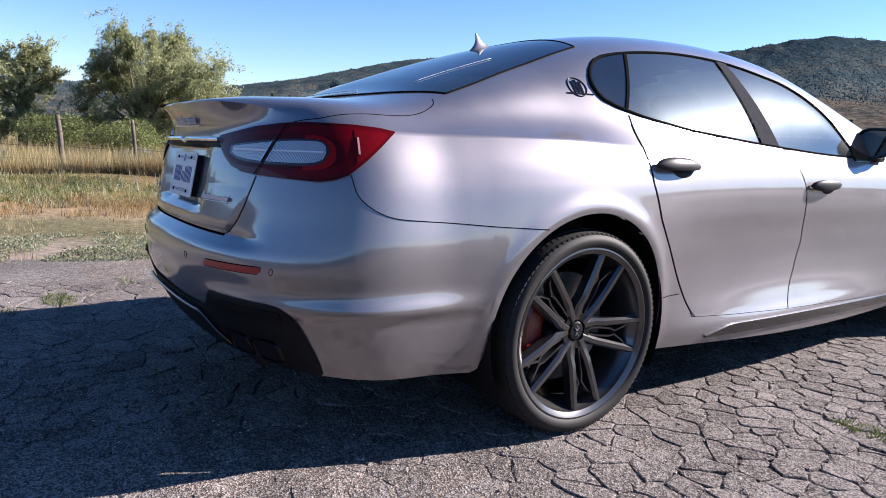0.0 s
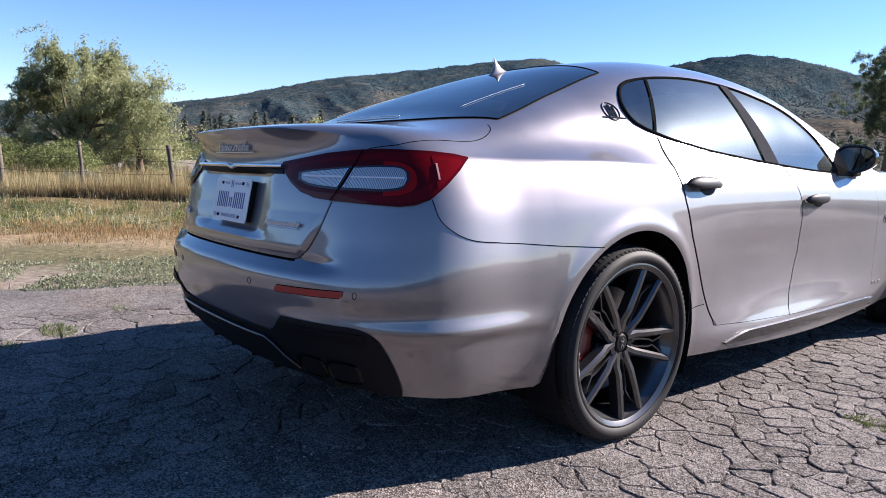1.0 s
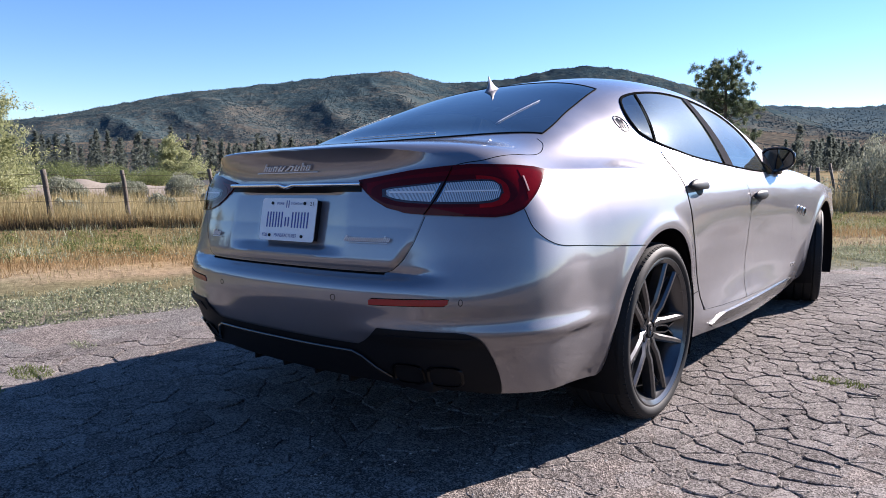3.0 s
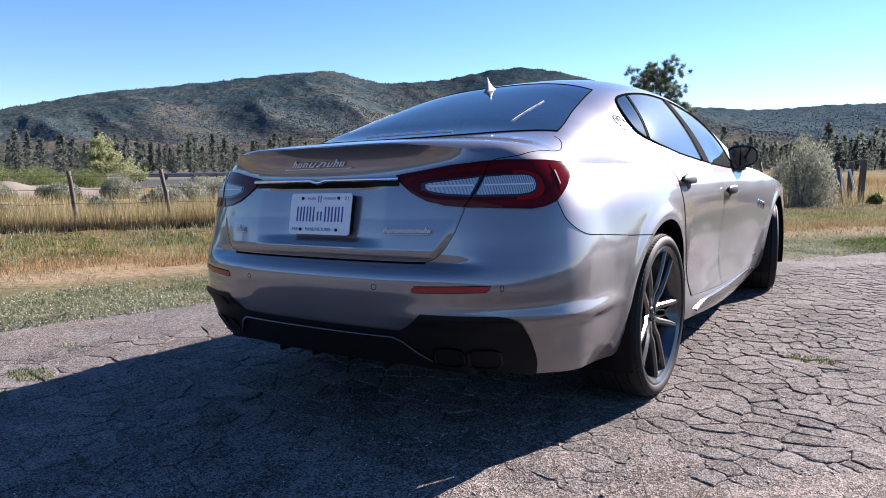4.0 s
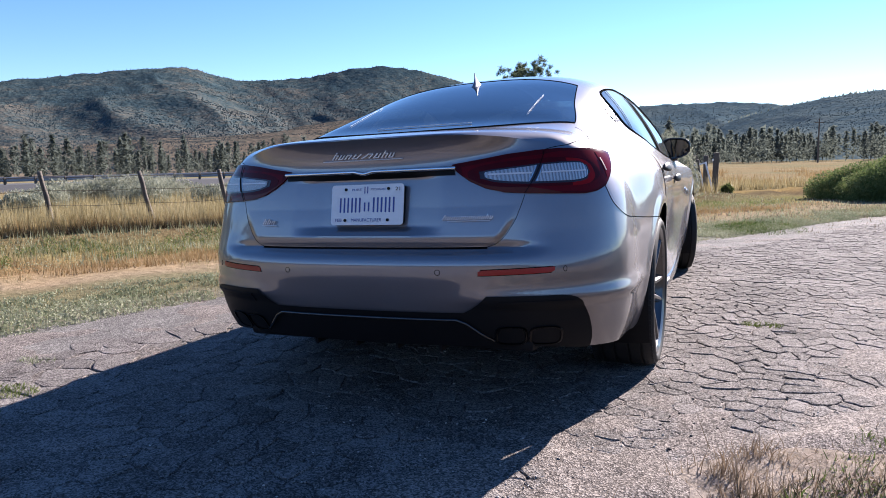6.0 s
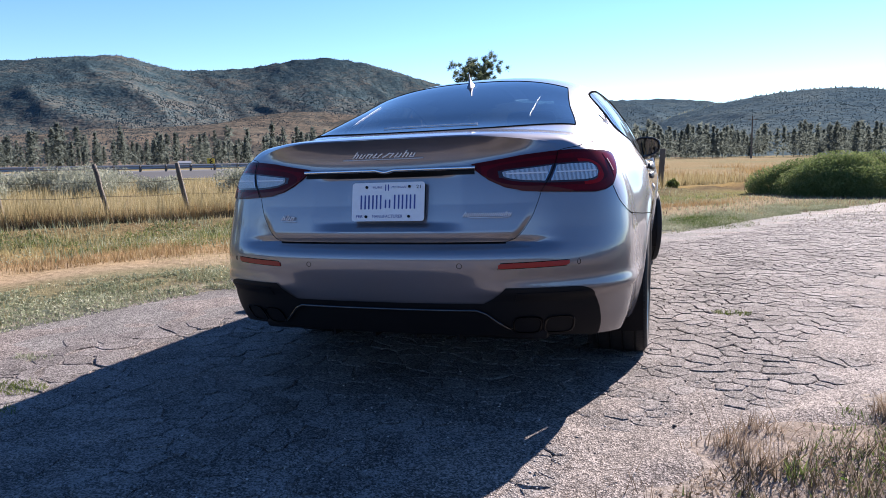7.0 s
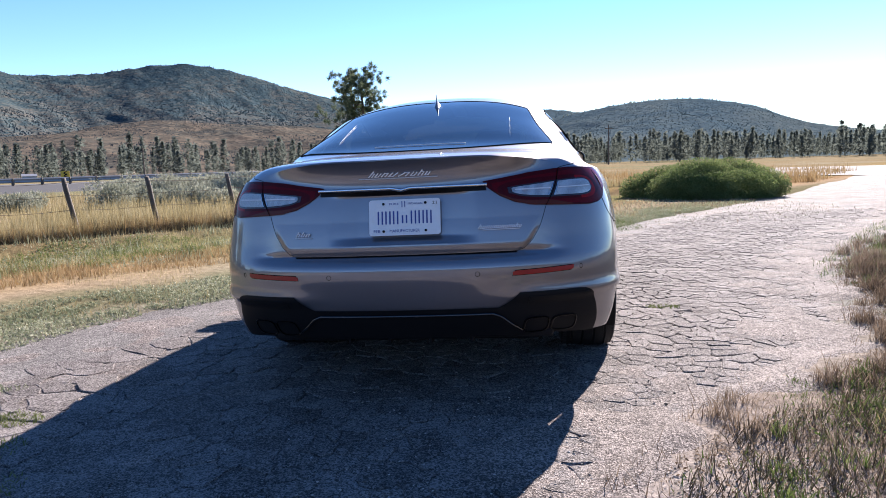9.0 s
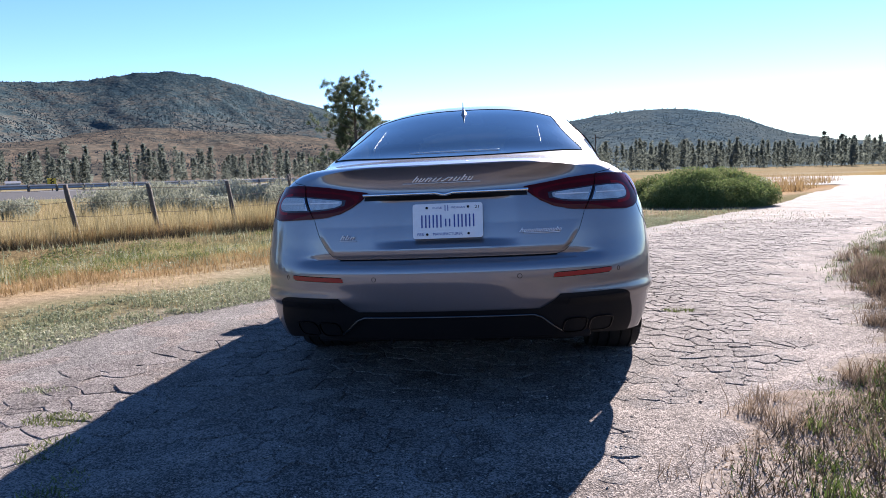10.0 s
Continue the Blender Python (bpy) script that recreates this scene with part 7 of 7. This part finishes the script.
def shrub(x, y, rx, ry, h, count, size, mat, label, seed, name="sagebrush", upright=0.0, group="", dome=0.0):
    r = np.random.RandomState(seed)
    gz = float(ground_height(np.array(x), np.array(y))) - 0.02
    t = thing(name, label, "bush", group, pose(x, y, gz))
    lobes = max(6, int(10 * rx * ry / max(0.2, min(rx, ry))))
    P = []
    stems = []
    for _ in range(lobes):
        a, q = r.uniform(0, 2 * np.pi), np.sqrt(r.uniform(0, 1))
        c = np.array((rx * 0.72 * q * np.cos(a), ry * 0.72 * q * np.sin(a), h * r.uniform(0.35, 0.72) * (1 - 0.35 * q) * (1 - dome * q ** 3) * (1 + 0.22 * dome * q * math.cos(a))))
        n = count // lobes
        d = r.normal(0, 1, (n, 3))
        d /= np.linalg.norm(d, axis=1, keepdims=True)
        w = np.array((rx * 0.42, ry * 0.42, h * (0.34 + upright * r.uniform(0, 0.3))))
        P.append(c + d * w * r.uniform(0.3, 1, (n, 1)) ** 0.5)
        stems.append(limb((c[0] * 0.2, c[1] * 0.2, 0), c, 0.02, 0.006, (0, 0, 0), 4))
    P = np.concatenate(P)
    P[:, 2] = np.abs(P[:, 2])
    V, Fc = leaves(P, size * (1 + 0.4 * upright), 0.35 - 0.15 * upright, -1.7 * upright)
    mesh_part("stem", *merge(*stems), BARK, t)
    part_stuff(stuff("foliage", V, Fc, mat, "", ""), t, "foliage")
    return t


broadleaf(-24.6, 3.5, 4.4, 2.75, 130000, 0.05, "wind-swept willow tree with pale grey-green leaves", 3, 80, low=0.12)
broadleaf(-22.4, 4.9, 3.3, 1.6, 22000, 0.055, "smaller drooping willow beside the larger one", 5, 16, low=0.1)
broadleaf(-26.5, -0.3, 3.75, 1.8, 45000, 0.06, "upright willow tree at the field's edge", 7, 44, low=0.1)
broadleaf(-27.5, -6.0, 3.5, 2.2, 24000, 0.06, "rounded willow tree at the field's edge", 9, 20)
broadleaf(-51, 28, 3.0, 2.4, 16000, 0.11, "rounded yellow-green tree beside the far highway", 13, 16, low=0.1)
for i, (x, y, rx, ry, h) in enumerate(((-20.0, 2.2, 1.5, 1.2, 1.3), (-22.5, 0.6, 2.0, 1.4, 1.5), (-24.0, -3.2, 2.2, 1.5, 1.6), (-33.5, 6.5, 2.6, 1.8, 1.7), (-35.0, 9.8, 2.8, 1.8, 1.9), (-36.5, 13.0, 2.8, 1.9, 1.9), (-38.0, 16.2, 2.6, 2.0, 1.8), (-39.0, 19.0, 2.0, 2.0, 1.5))):
    shrub(x, y, rx, ry, h, 9000, 0.045, BUSH, "leafy green bush in the field", 40 + i, "field_bush", group="bushes in the field")
for i, (x, y, rx, h) in enumerate(((-17.0, 14.2, 0.9, 0.75), (-15.2, 15.8, 0.7, 0.6), (-13.6, 17.4, 1.0, 0.85), (-12.0, 18.6, 0.8, 0.7), (-10.6, 20.4, 1.1, 0.9), (-16.5, 9.5, 0.6, 0.5), (-18.6, 11.5, 0.8, 0.65), (-8.9, 21.8, 1.2, 1.0), (-7.2, 19.4, 1.1, 0.9), (-9.6, 17.2, 0.8, 0.65), (-14.2, 6.2, 0.45, 0.5), (-13.4, 1.2, 0.4, 0.5), (-12.5, -1.5, 0.4, 0.45), (-13.0, 3.5, 0.4, 0.5), (-6.4, 22.0, 1.3, 1.1), (-5.0, 20.6, 0.9, 0.8), (-21.3, 15.3, 1.5, 1.1), (-20.1, 16.8, 1.6, 1.2), (-19.6, 18.6, 1.4, 1.0), (-17.0, 24.4, 1.5, 1.1), (-15.2, 24.0, 1.5, 1.15), (-13.4, 24.0, 1.7, 1.2), (-11.7, 24.2, 1.6, 1.2), (-10.2, 24.6, 1.3, 1.0), (-26.6, 6.4, 0.9, 0.8), (-25.8, 8.6, 1.0, 0.85), (-25.0, 10.6, 0.9, 0.8), (-24.2, 12.8, 1.1, 0.95))):
    k = 1.2 if i < 10 else 0.95
    shrub(x, y, rx * k, rx * k, h * k, 4200 if i < 16 else 9000, 0.045, SAGE, "pale grey-green sagebrush in the dry field", 70 + i, "sagebrush", 0.8, "sagebrush in the field")
shrub(-0.05, 15.3, 0.85, 0.8, 1.62, 11000, 0.036, SAGE, "tall pale sagebrush beside old gate posts", 101, "sagebrush", 1.0)
shrub(-1.5, 16.4, 0.8, 0.7, 0.95, 4500, 0.045, SAGE, "grey-green sagebrush near the gate", 102, "sagebrush", 0.9)
shrub(0.25, 17.0, 0.5, 0.5, 0.9, 2600, 0.04, SAGE, "grey-green sagebrush near the gate", 103, "sagebrush", 0.9)
shrub(1.36, 18.4, 0.22, 0.22, 0.38, 1200, 0.04, WEED, "yellow-green weed bush by the gate", 104, "field_bush", 0.6)
shrub(5.3, 15.2, 2.12, 1.35, 1.10, 150000, 0.028, JUNIPER, "wide dense dark green shrub by the drive", 105, "green_shrub", 0.5, dome=0.32)


def pine(x, y, height, label, seed):
    r = np.random.RandomState(seed)
    t = thing("pine_tree", label, "tree", at=pose(x, y, -0.05))
    wood = [limb((0, 0, 0), (0.15, 0.1, height * 0.93), 0.13, 0.03, (0.12, 0.05, 0), 12)]
    P, D = [], []
    for i in range(46):
        f = 0.34 + 0.66 * (i / 45) ** 0.85
        z = height * f * 0.95
        a = r.uniform(0, 2 * np.pi)
        ln = (1.60 * (1 - f) ** 0.45 + 0.60) * r.uniform(0.55, 1.1)
        if 0.42 < f < 0.52:
            ln *= 0.55
        tip = np.array((ln * np.cos(a), ln * np.sin(a), z + ln * r.uniform(0.05, 0.5)))
        root = np.array((0.15 * f, 0.1 * f, z - 0.1))
        wood.append(limb(root, tip, 0.035 * (1.3 - f), 0.008, (0, 0, -0.06), 6))
        for q in range(11):
            g = r.uniform(0.35, 1.05)
            c = root + (tip - root) * g + r.normal(0, 0.17, 3)
            n = 80
            d = r.normal(0, 1, (n, 3)); d[:, 2] += 0.35
            d /= np.linalg.norm(d, axis=1, keepdims=True)
            P.append(c + r.normal(0, 0.045, (n, 3))); D.append(d)
    P, D = np.concatenate(P), np.concatenate(D)
    ln = r.uniform(0.10, 0.19, (len(P), 1))
    e = np.cross(D, r.normal(0, 1, D.shape)); e /= np.linalg.norm(e, axis=1, keepdims=True)
    V = np.stack([P - e * 0.010, P + e * 0.010, P + D * ln], 1).reshape(-1, 3)
    mesh_part("trunk", *merge(*wood), BARK, t)
    part_stuff(stuff("crown", V, np.arange(len(P))[:, None] * 3 + np.array([[0, 1, 2]]), NEEDLE, "", ""), t, "crown")


pine(-7.3, 28.0, 5.72, "lone pine tree with an open ragged crown", 2)


def pinewood(n, az0, az1, d0, d1, h0, h1, seed):
    """Many far pines: bare lower stem, uneven crown of leafy tufts, blunt or pointed top."""
    r = np.random.RandomState(seed)
    V, Fc, o = [], [], 0
    for _ in range(n):
        az, d = math.radians(r.uniform(az0, az1)), d0 + (d1 - d0) * r.rand()
        x, y = d * math.sin(az), d * math.cos(az)
        if cells_noise(np.array(x), np.array(y), 22.0, seed) < 0.22:
            continue
        h = r.uniform(h0, h1) * (r.uniform(0.35, 0.7) if r.rand() < 0.35 else 1)
        z = float(ground_height(np.array(x), np.array(y)))
        w, low, blunt = h * r.uniform(0.14, 0.24), r.uniform(0.05, 0.26), r.uniform(0.4, 0.9)
        side_w = h * 0.006 + 0.03
        stem = np.array([(x - side_w, y, z), (x + side_w, y, z), (x + side_w * 0.3, y, z + h * 0.92), (x, y - side_w, z), (x, y + side_w, z), (x, y, z + h * 0.92)])
        q = 340
        f = low + (1 - low) * r.rand(q) ** 0.9
        g = (f - low) / (1 - low)
        limbs = 0.55 + 0.6 * cells_noise(f * 40.0, np.full(q, x), 3.0, seed)
        rad = w * np.minimum(1.0, 0.35 + 3 * g) * (1.02 - g) ** blunt * limbs * r.uniform(0.25, 1.1, q)
        a = r.uniform(0, 2 * np.pi, q)
        c = np.stack([x + rad * np.cos(a), y + rad * np.sin(a), z + h * f], -1)
        e1, e2 = r.normal(0, 1, (q, 3)), r.normal(0, 1, (q, 3))
        e1[:, 2] *= 0.5
        s1 = h * r.uniform(0.022, 0.056, (q, 1))
        tri = np.stack([c - e1 * s1 * 0.6, c + e1 * s1 * 0.6, c + e2 * s1], 1).reshape(-1, 3)
        V += [stem, tri]
        Fc.append(o + np.arange(6 + 3 * q).reshape(-1, 3))
        o += 6 + 3 * q
    return np.concatenate(V), np.concatenate(Fc)


# first belt is out of view, added to darken the horizon the tail mirrors
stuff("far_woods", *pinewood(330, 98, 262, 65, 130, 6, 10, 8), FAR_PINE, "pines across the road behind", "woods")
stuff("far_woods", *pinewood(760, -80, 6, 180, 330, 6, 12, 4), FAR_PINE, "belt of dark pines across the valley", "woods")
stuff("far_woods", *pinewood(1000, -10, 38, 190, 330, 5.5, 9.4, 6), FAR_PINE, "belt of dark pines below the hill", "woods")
V, Fc = [], []
for cx, cy, ch in [tuple(g[:, -1] for g in crest) for crest in (crest_a, crest_m, crest_r)]:
    r = np.random.RandomState(5)
    for i in range(0, len(cx), 1):
        for _ in range(2):
            j = min(len(cx) - 2, i)
            f = r.rand()
            x, y, z = cx[j] * (1 - f) + cx[j + 1] * f, cy[j] * (1 - f) + cy[j + 1] * f, ch[j] * (1 - f) + ch[j + 1] * f
            h, w = r.uniform(0.5, 4.2) * (r.rand() < 0.75), r.uniform(1.5, 3.5)
            d = math.hypot(x, y)
            tx, ty = y / d, -x / d
            o = len(V)
            V += [(x - tx * w, y - ty * w, z - 5), (x + tx * w, y + ty * w, z - 5), (x + tx * r.uniform(-1, 1), y + ty * r.uniform(-1, 1), z + h)]
            Fc.append((o, o + 1, o + 2))
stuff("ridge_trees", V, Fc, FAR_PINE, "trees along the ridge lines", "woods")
for (gx, gy, gh), n, h0, h1 in ((crest_a, 70000, 1.2, 3.4), (crest_m, 16000, 2, 4.0), (crest_r, 30000, 0.8, 2.2), (crest_f, 40000, 0.6, 1.8)):
    i, j = rng.randint(0, gx.shape[0] - 1, n), ((gx.shape[1] - 1) * rng.uniform(0.12, 0.999, n)).astype(int)
    f, g = rng.rand(n), rng.rand(n)
    at = lambda q: (q[i, j] * (1 - f) + q[i + 1, j] * f) * (1 - g) + (q[i, j + 1] * (1 - f) + q[i + 1, j + 1] * f) * g
    x, y, z = at(gx), at(gy), at(gh)
    keep = cells_noise(x, y, 130.0, 3) + 0.6 * cells_noise(x, y, 45.0, 4) > 0.42
    x, y, z = x[keep], y[keep], z[keep]
    n = len(x)
    d = np.hypot(x, y)
    t = np.stack([y / d, -x / d, np.zeros(n)], -1)
    h = rng.uniform(h0, h1, n)[:, None]
    w = h * rng.uniform(0.22, 0.42, (n, 1))
    b = np.stack([x, y, z - 0.6], -1)
    up = np.stack([x / d, y / d, np.full(n, 1.0)], -1)            # crowns lean back with the slope
    V = np.stack([b - t * w, b + t * w, b + t * w * 0.8 + up * h * 0.45, b + up * h, b - t * w * 0.8 + up * h * 0.5], 1).reshape(-1, 3)
    o = np.arange(n)[:, None] * 5
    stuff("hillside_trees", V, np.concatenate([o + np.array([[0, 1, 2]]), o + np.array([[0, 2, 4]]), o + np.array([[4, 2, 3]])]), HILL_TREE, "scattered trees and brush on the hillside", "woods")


# ---- fence ----
fence = thing("wire_fence", "leaning weathered post and barbed wire fence", "fence")
tops = []
for i, s in enumerate((-15.6, -14.3, -13.0, -11.7, -10.4, -9.2, -7.92, -6.63, -5.18, -4.07, -2.7, -1.3, -0.1, 1.2, 2.69, 4.1, 5.5, 6.9, 8.3, 9.7, 11.1, 12.5)):
    r = random.Random(i)
    p = FENCE_AT + s * ALONG
    z = float(ground_height(np.array(p[0]), np.array(p[1])))
    h, rad = 1.0 + r.uniform(-0.03, 0.09), r.uniform(0.028, 0.045)
    lean = 0.15 + r.uniform(-0.07, 0.08) if s > -6 else 0.07 + r.uniform(-0.03, 0.05)
    top = Vector((p[0] - ALONG[0] * h * lean, p[1] - ALONG[1] * h * lean, z + h))
    foot = Vector((p[0], p[1], z - 0.1))
    pts = [foot.lerp(top, k / 6) + Vector((r.uniform(-1, 1) * 0.008, r.uniform(-1, 1) * 0.008, 0)) for k in range(7)]
    V, Fc = tube(pts, rad, 7, taper=lambda f, r=r: 1.08 - 0.16 * f + r.uniform(-0.06, 0.06))
    mesh_part("post", V, Fc, WOOD, fence)
    tops.append((foot, top))
for lvl in (0.36, 0.56, 0.76, 0.94):
    pts = []
    for (f0, t0), (f1, t1) in zip(tops, tops[1:]):
        a, b = f0.lerp(t0, lvl), f1.lerp(t1, lvl)
        for q in range(6):
            g = q / 6
            pts.append(a.lerp(b, g) + Vector((0.03, -0.03, -0.025 * math.sin(math.pi * g))))
    pts.append(tops[-1][0].lerp(tops[-1][1], lvl))
    mesh_part("wire", *tube(pts, 0.0035, 4), WIRE, fence)

# old gate: dark posts, leaning metal panel
for i, (x, y, h, w) in enumerate(((0.53, 17.95, 1.18, 0.075), (0.77, 18.6, 1.18, 0.10), (1.02, 18.7, 1.25, 0.12))):
    bm = bmesh.new()
    box(bm, (-w / 2 * 1.3, -w / 2, -0.2), (w / 2 * 1.3, w / 2, h), 0.015)
    bmesh.ops.transform(bm, matrix=pose(0, 0, 0, 2, -2 + 2 * i, 8), verts=bm.verts[:])
    g = part("gate_post", bm, WOOD)
    g.location = (x, y, 0)
    tagged(g, "thick dark weathered gate post", "post", "gate posts")
WHITE_METAL = grainy("white_painted_metal", (0.55, 0.56, 0.58), (0.75, 0.76, 0.78), rough=0.4, bump=0.05)
panel = thing("metal_panel", "pale metal gate panel leaning on a post", "gate", at=pose(0.86, 17.75, 0.0, -6, -14, 0))
for x in (-0.16, -0.05, 0.16):
    bm = bmesh.new()
    box(bm, (x - 0.022, -0.015, 0), (x + 0.022, 0.015, 0.98), 0.006)
    part("rail", bm, WHITE_METAL, panel)
for z in (0.03, 0.95):
    bm = bmesh.new()
    box(bm, (-0.18, -0.012, z - 0.02), (0.18, 0.012, z + 0.02), 0.006)
    part("rail", bm, WHITE_METAL, panel)
bm = bmesh.new()
box(bm, (0.95, 18.62, 1.0), (1.12, 18.632, 1.07), 0.003)
tagged(part("notice", bm, WHITE_METAL), "small white blank notice on the gate post", "sign")
side_fence = thing("wire_fence", "old stake and wire fence by the gate", "fence")
ends = []
for i in range(12):
    r = random.Random(50 + i)
    x, y = 0.53 - 0.6 * (i + 1), 17.95 - 0.1 * i
    pts = [Vector((x, y, -0.1)), Vector((x + r.uniform(-0.05, 0.05), y, 0.55)), Vector((x + r.uniform(-0.1, 0.1), y, 1.15 + r.uniform(-0.1, 0.1)))]
    mesh_part("post", *tube(pts, 0.035, 6), WOOD, side_fence)
    ends.append(pts[2])
for dz in (-0.1, -0.4, -0.7):
    mesh_part("wire", *tube([p + Vector((0, -0.04, dz)) for p in ends], 0.004, 4), WIRE, side_fence)

# pale earth bank and highway rail across the field
V, Fc = [], []
n = 40
for i in range(n):
    f = i / (n - 1)
    cx, cy = -30.2 + 3.7 * f, 5.5 + 9.6 * f
    hh = 0.62 * math.sin(math.pi * f) ** 0.5 * (0.45 + 0.7 * float(cells_noise(np.array(cx), np.array(cy), 3.0, 2)) + 0.5 * float(cells_noise(np.array(cx), np.array(cy), 0.7, 12)))
    for j, (o, z) in enumerate(((-2.2, 0), (-1.0, 0.7), (0, 1), (1.0, 0.7), (2.2, 0))):
        V.append((cx + 0.93 * o, cy - 0.36 * o, z * hh - 0.02))
for i in range(n - 1):
    for j in range(4):
        Fc.append((i * 5 + j, i * 5 + j + 1, (i + 1) * 5 + j + 1, (i + 1) * 5 + j))
BANK = grainy("pale_earth", (0.13, 0.108, 0.086), (0.25, 0.212, 0.172), scale=0.8, fine=12, rough=0.95, bump=0.5, depth=0.05)
tagged(mesh_part("earth_bank", V, Fc, BANK), "low bank of pale bare earth", "bank", kind="structure")
GALV = grainy("galvanised_steel", (0.22, 0.225, 0.23), (0.36, 0.365, 0.37), scale=2, rough=0.5, metal=0.5, bump=0.0)
rail = thing("guard_rail", "grey steel highway guard rail on posts", "guard rail")
a, b = Vector((-58, 20, 0.25)), Vector((-20, 66, 0.4))
V, Fc = [], []
prof = [(0, 0.46), (0.05, 0.53), (0, 0.64), (0.05, 0.75), (0, 0.82), (-0.03, 0.82), (-0.03, 0.46)]
d = (b - a).normalized()
nr = Vector((d.y, -d.x, 0))
for p in (a, b):
    for o, z in prof:
        V.append(p + nr * o + Vector((0, 0, z)))
m = len(prof)
Fc = [(k, (k + 1) % m, m + (k + 1) % m, m + k) for k in range(m)]
mesh_part("beam", V, Fc, GALV, rail, smooth=False)
for i in range(30):
    p = a.lerp(b, (i + 0.5) / 30)
    bm = bmesh.new()
    box(bm, (p.x - 0.08, p.y - 0.08, -0.2), (p.x + 0.08, p.y + 0.08, p.z + 0.8), 0.01)
    part("post", bm, WOOD, rail)
V = [a + nr * 1 + Vector((0, 0, 0.25)), b + nr * 1 + Vector((0, 0, 0.25)), b - nr * 9 + Vector((0, 0, 0.3)), a - nr * 9 + Vector((0, 0, 0.3)), a + nr * 4 - Vector((0, 0, 0.5)), b + nr * 4 - Vector((0, 0, 0.5))]
HIGHWAY = grainy("dark_highway_asphalt", (0.030, 0.031, 0.034), (0.055, 0.056, 0.060), scale=2, fine=30, rough=0.9, bump=0.2, depth=0.01)
tagged(mesh_part("highway", V, [(0, 1, 2, 3), (4, 5, 1, 0)], HIGHWAY, smooth=False), "grey highway on a low embankment", "road", kind="structure")
YELLOW = grainy("yellow_sign_paint", (0.55, 0.34, 0.02), (0.65, 0.42, 0.03), rough=0.5, bump=0.0)
sign = thing("road_sign", "yellow chevron road sign on a post", "sign", at=pose(-37.5, 48.6, 0.3, 0, 0, 35))
bm = bmesh.new(); box(bm, (-0.04, 0.02, 0), (0.04, 0.08, 1.3), 0.005); part("post", bm, WOOD, sign)
bm = bmesh.new(); box(bm, (-0.32, -0.02, 0.55), (0.32, 0.01, 1.35), 0.01); board = part("panel", bm, YELLOW, sign)
for z in (0.72, 0.95, 1.18):
    for sg in (1, -1):
        bm = bmesh.new(); box(bm, (-0.02, -0.03, -0.16), (0.06, -0.022, 0.16), 0.0, pose(0.0, 0, z + 0.09 * sg, 0, 52 * sg, 0))
        part("chevron", bm, BLACK_SATIN, board)

# utility poles beyond the field
for i, (x, y, h) in enumerate(((20.5, 165.5, 10.0), (-86.0, 142.6, 7.4))):
    bm = bmesh.new()
    bmesh.ops.create_cone(bm, cap_ends=True, segments=10, radius1=0.2, radius2=0.13, depth=h, matrix=Matrix.Translation((0, 0, h / 2)))
    pole = thing("utility_pole", "weathered wooden utility pole beside the far pines", "pole", "utility poles", pose(x, y, 0.0))
    part("shaft", bm, WOOD, pole)
    bm = bmesh.new()
    box(bm, (-0.9, -0.07, h - 0.9), (0.9, 0.07, h - 0.75), 0.02)
    part("crossarm", bm, WOOD, pole)
shed = thing("shed", "small pale grey far shed with a low roof", "shed", at=pose(-104.7, 129.8, 0.3, 0, 0, 40))
bm = bmesh.new(); box(bm, (-1.3, -1.0, 0), (1.3, 1.0, 1.5), 0.02); part("wall", bm, GALV, shed)
bm = bmesh.new()
v = [bm.verts.new(p) for p in ((-1.45, -1.2, 1.46), (1.45, -1.2, 1.46), (1.45, 1.2, 1.46), (-1.45, 1.2, 1.46), (-1.45, 0, 1.95), (1.45, 0, 1.95))]
for f in ((0, 1, 5, 4), (2, 3, 4, 5), (0, 4, 3), (1, 2, 5), (3, 2, 1, 0)):
    bm.faces.new([v[q] for q in f])
part("roof", bm, GALV, shed)


# ---- loose pieces of the drive ----
tagged(mesh_part("cracked_field", CV, CFc, PIECES, road, "field of cracked asphalt pieces", smooth=False), kind="stuff")
for p, verts, faces in SINGLES:
    ob = mesh_part("asphalt_piece", verts, faces, PIECE, road, smooth=False)
    ob.location = (p[0], p[1], 0)
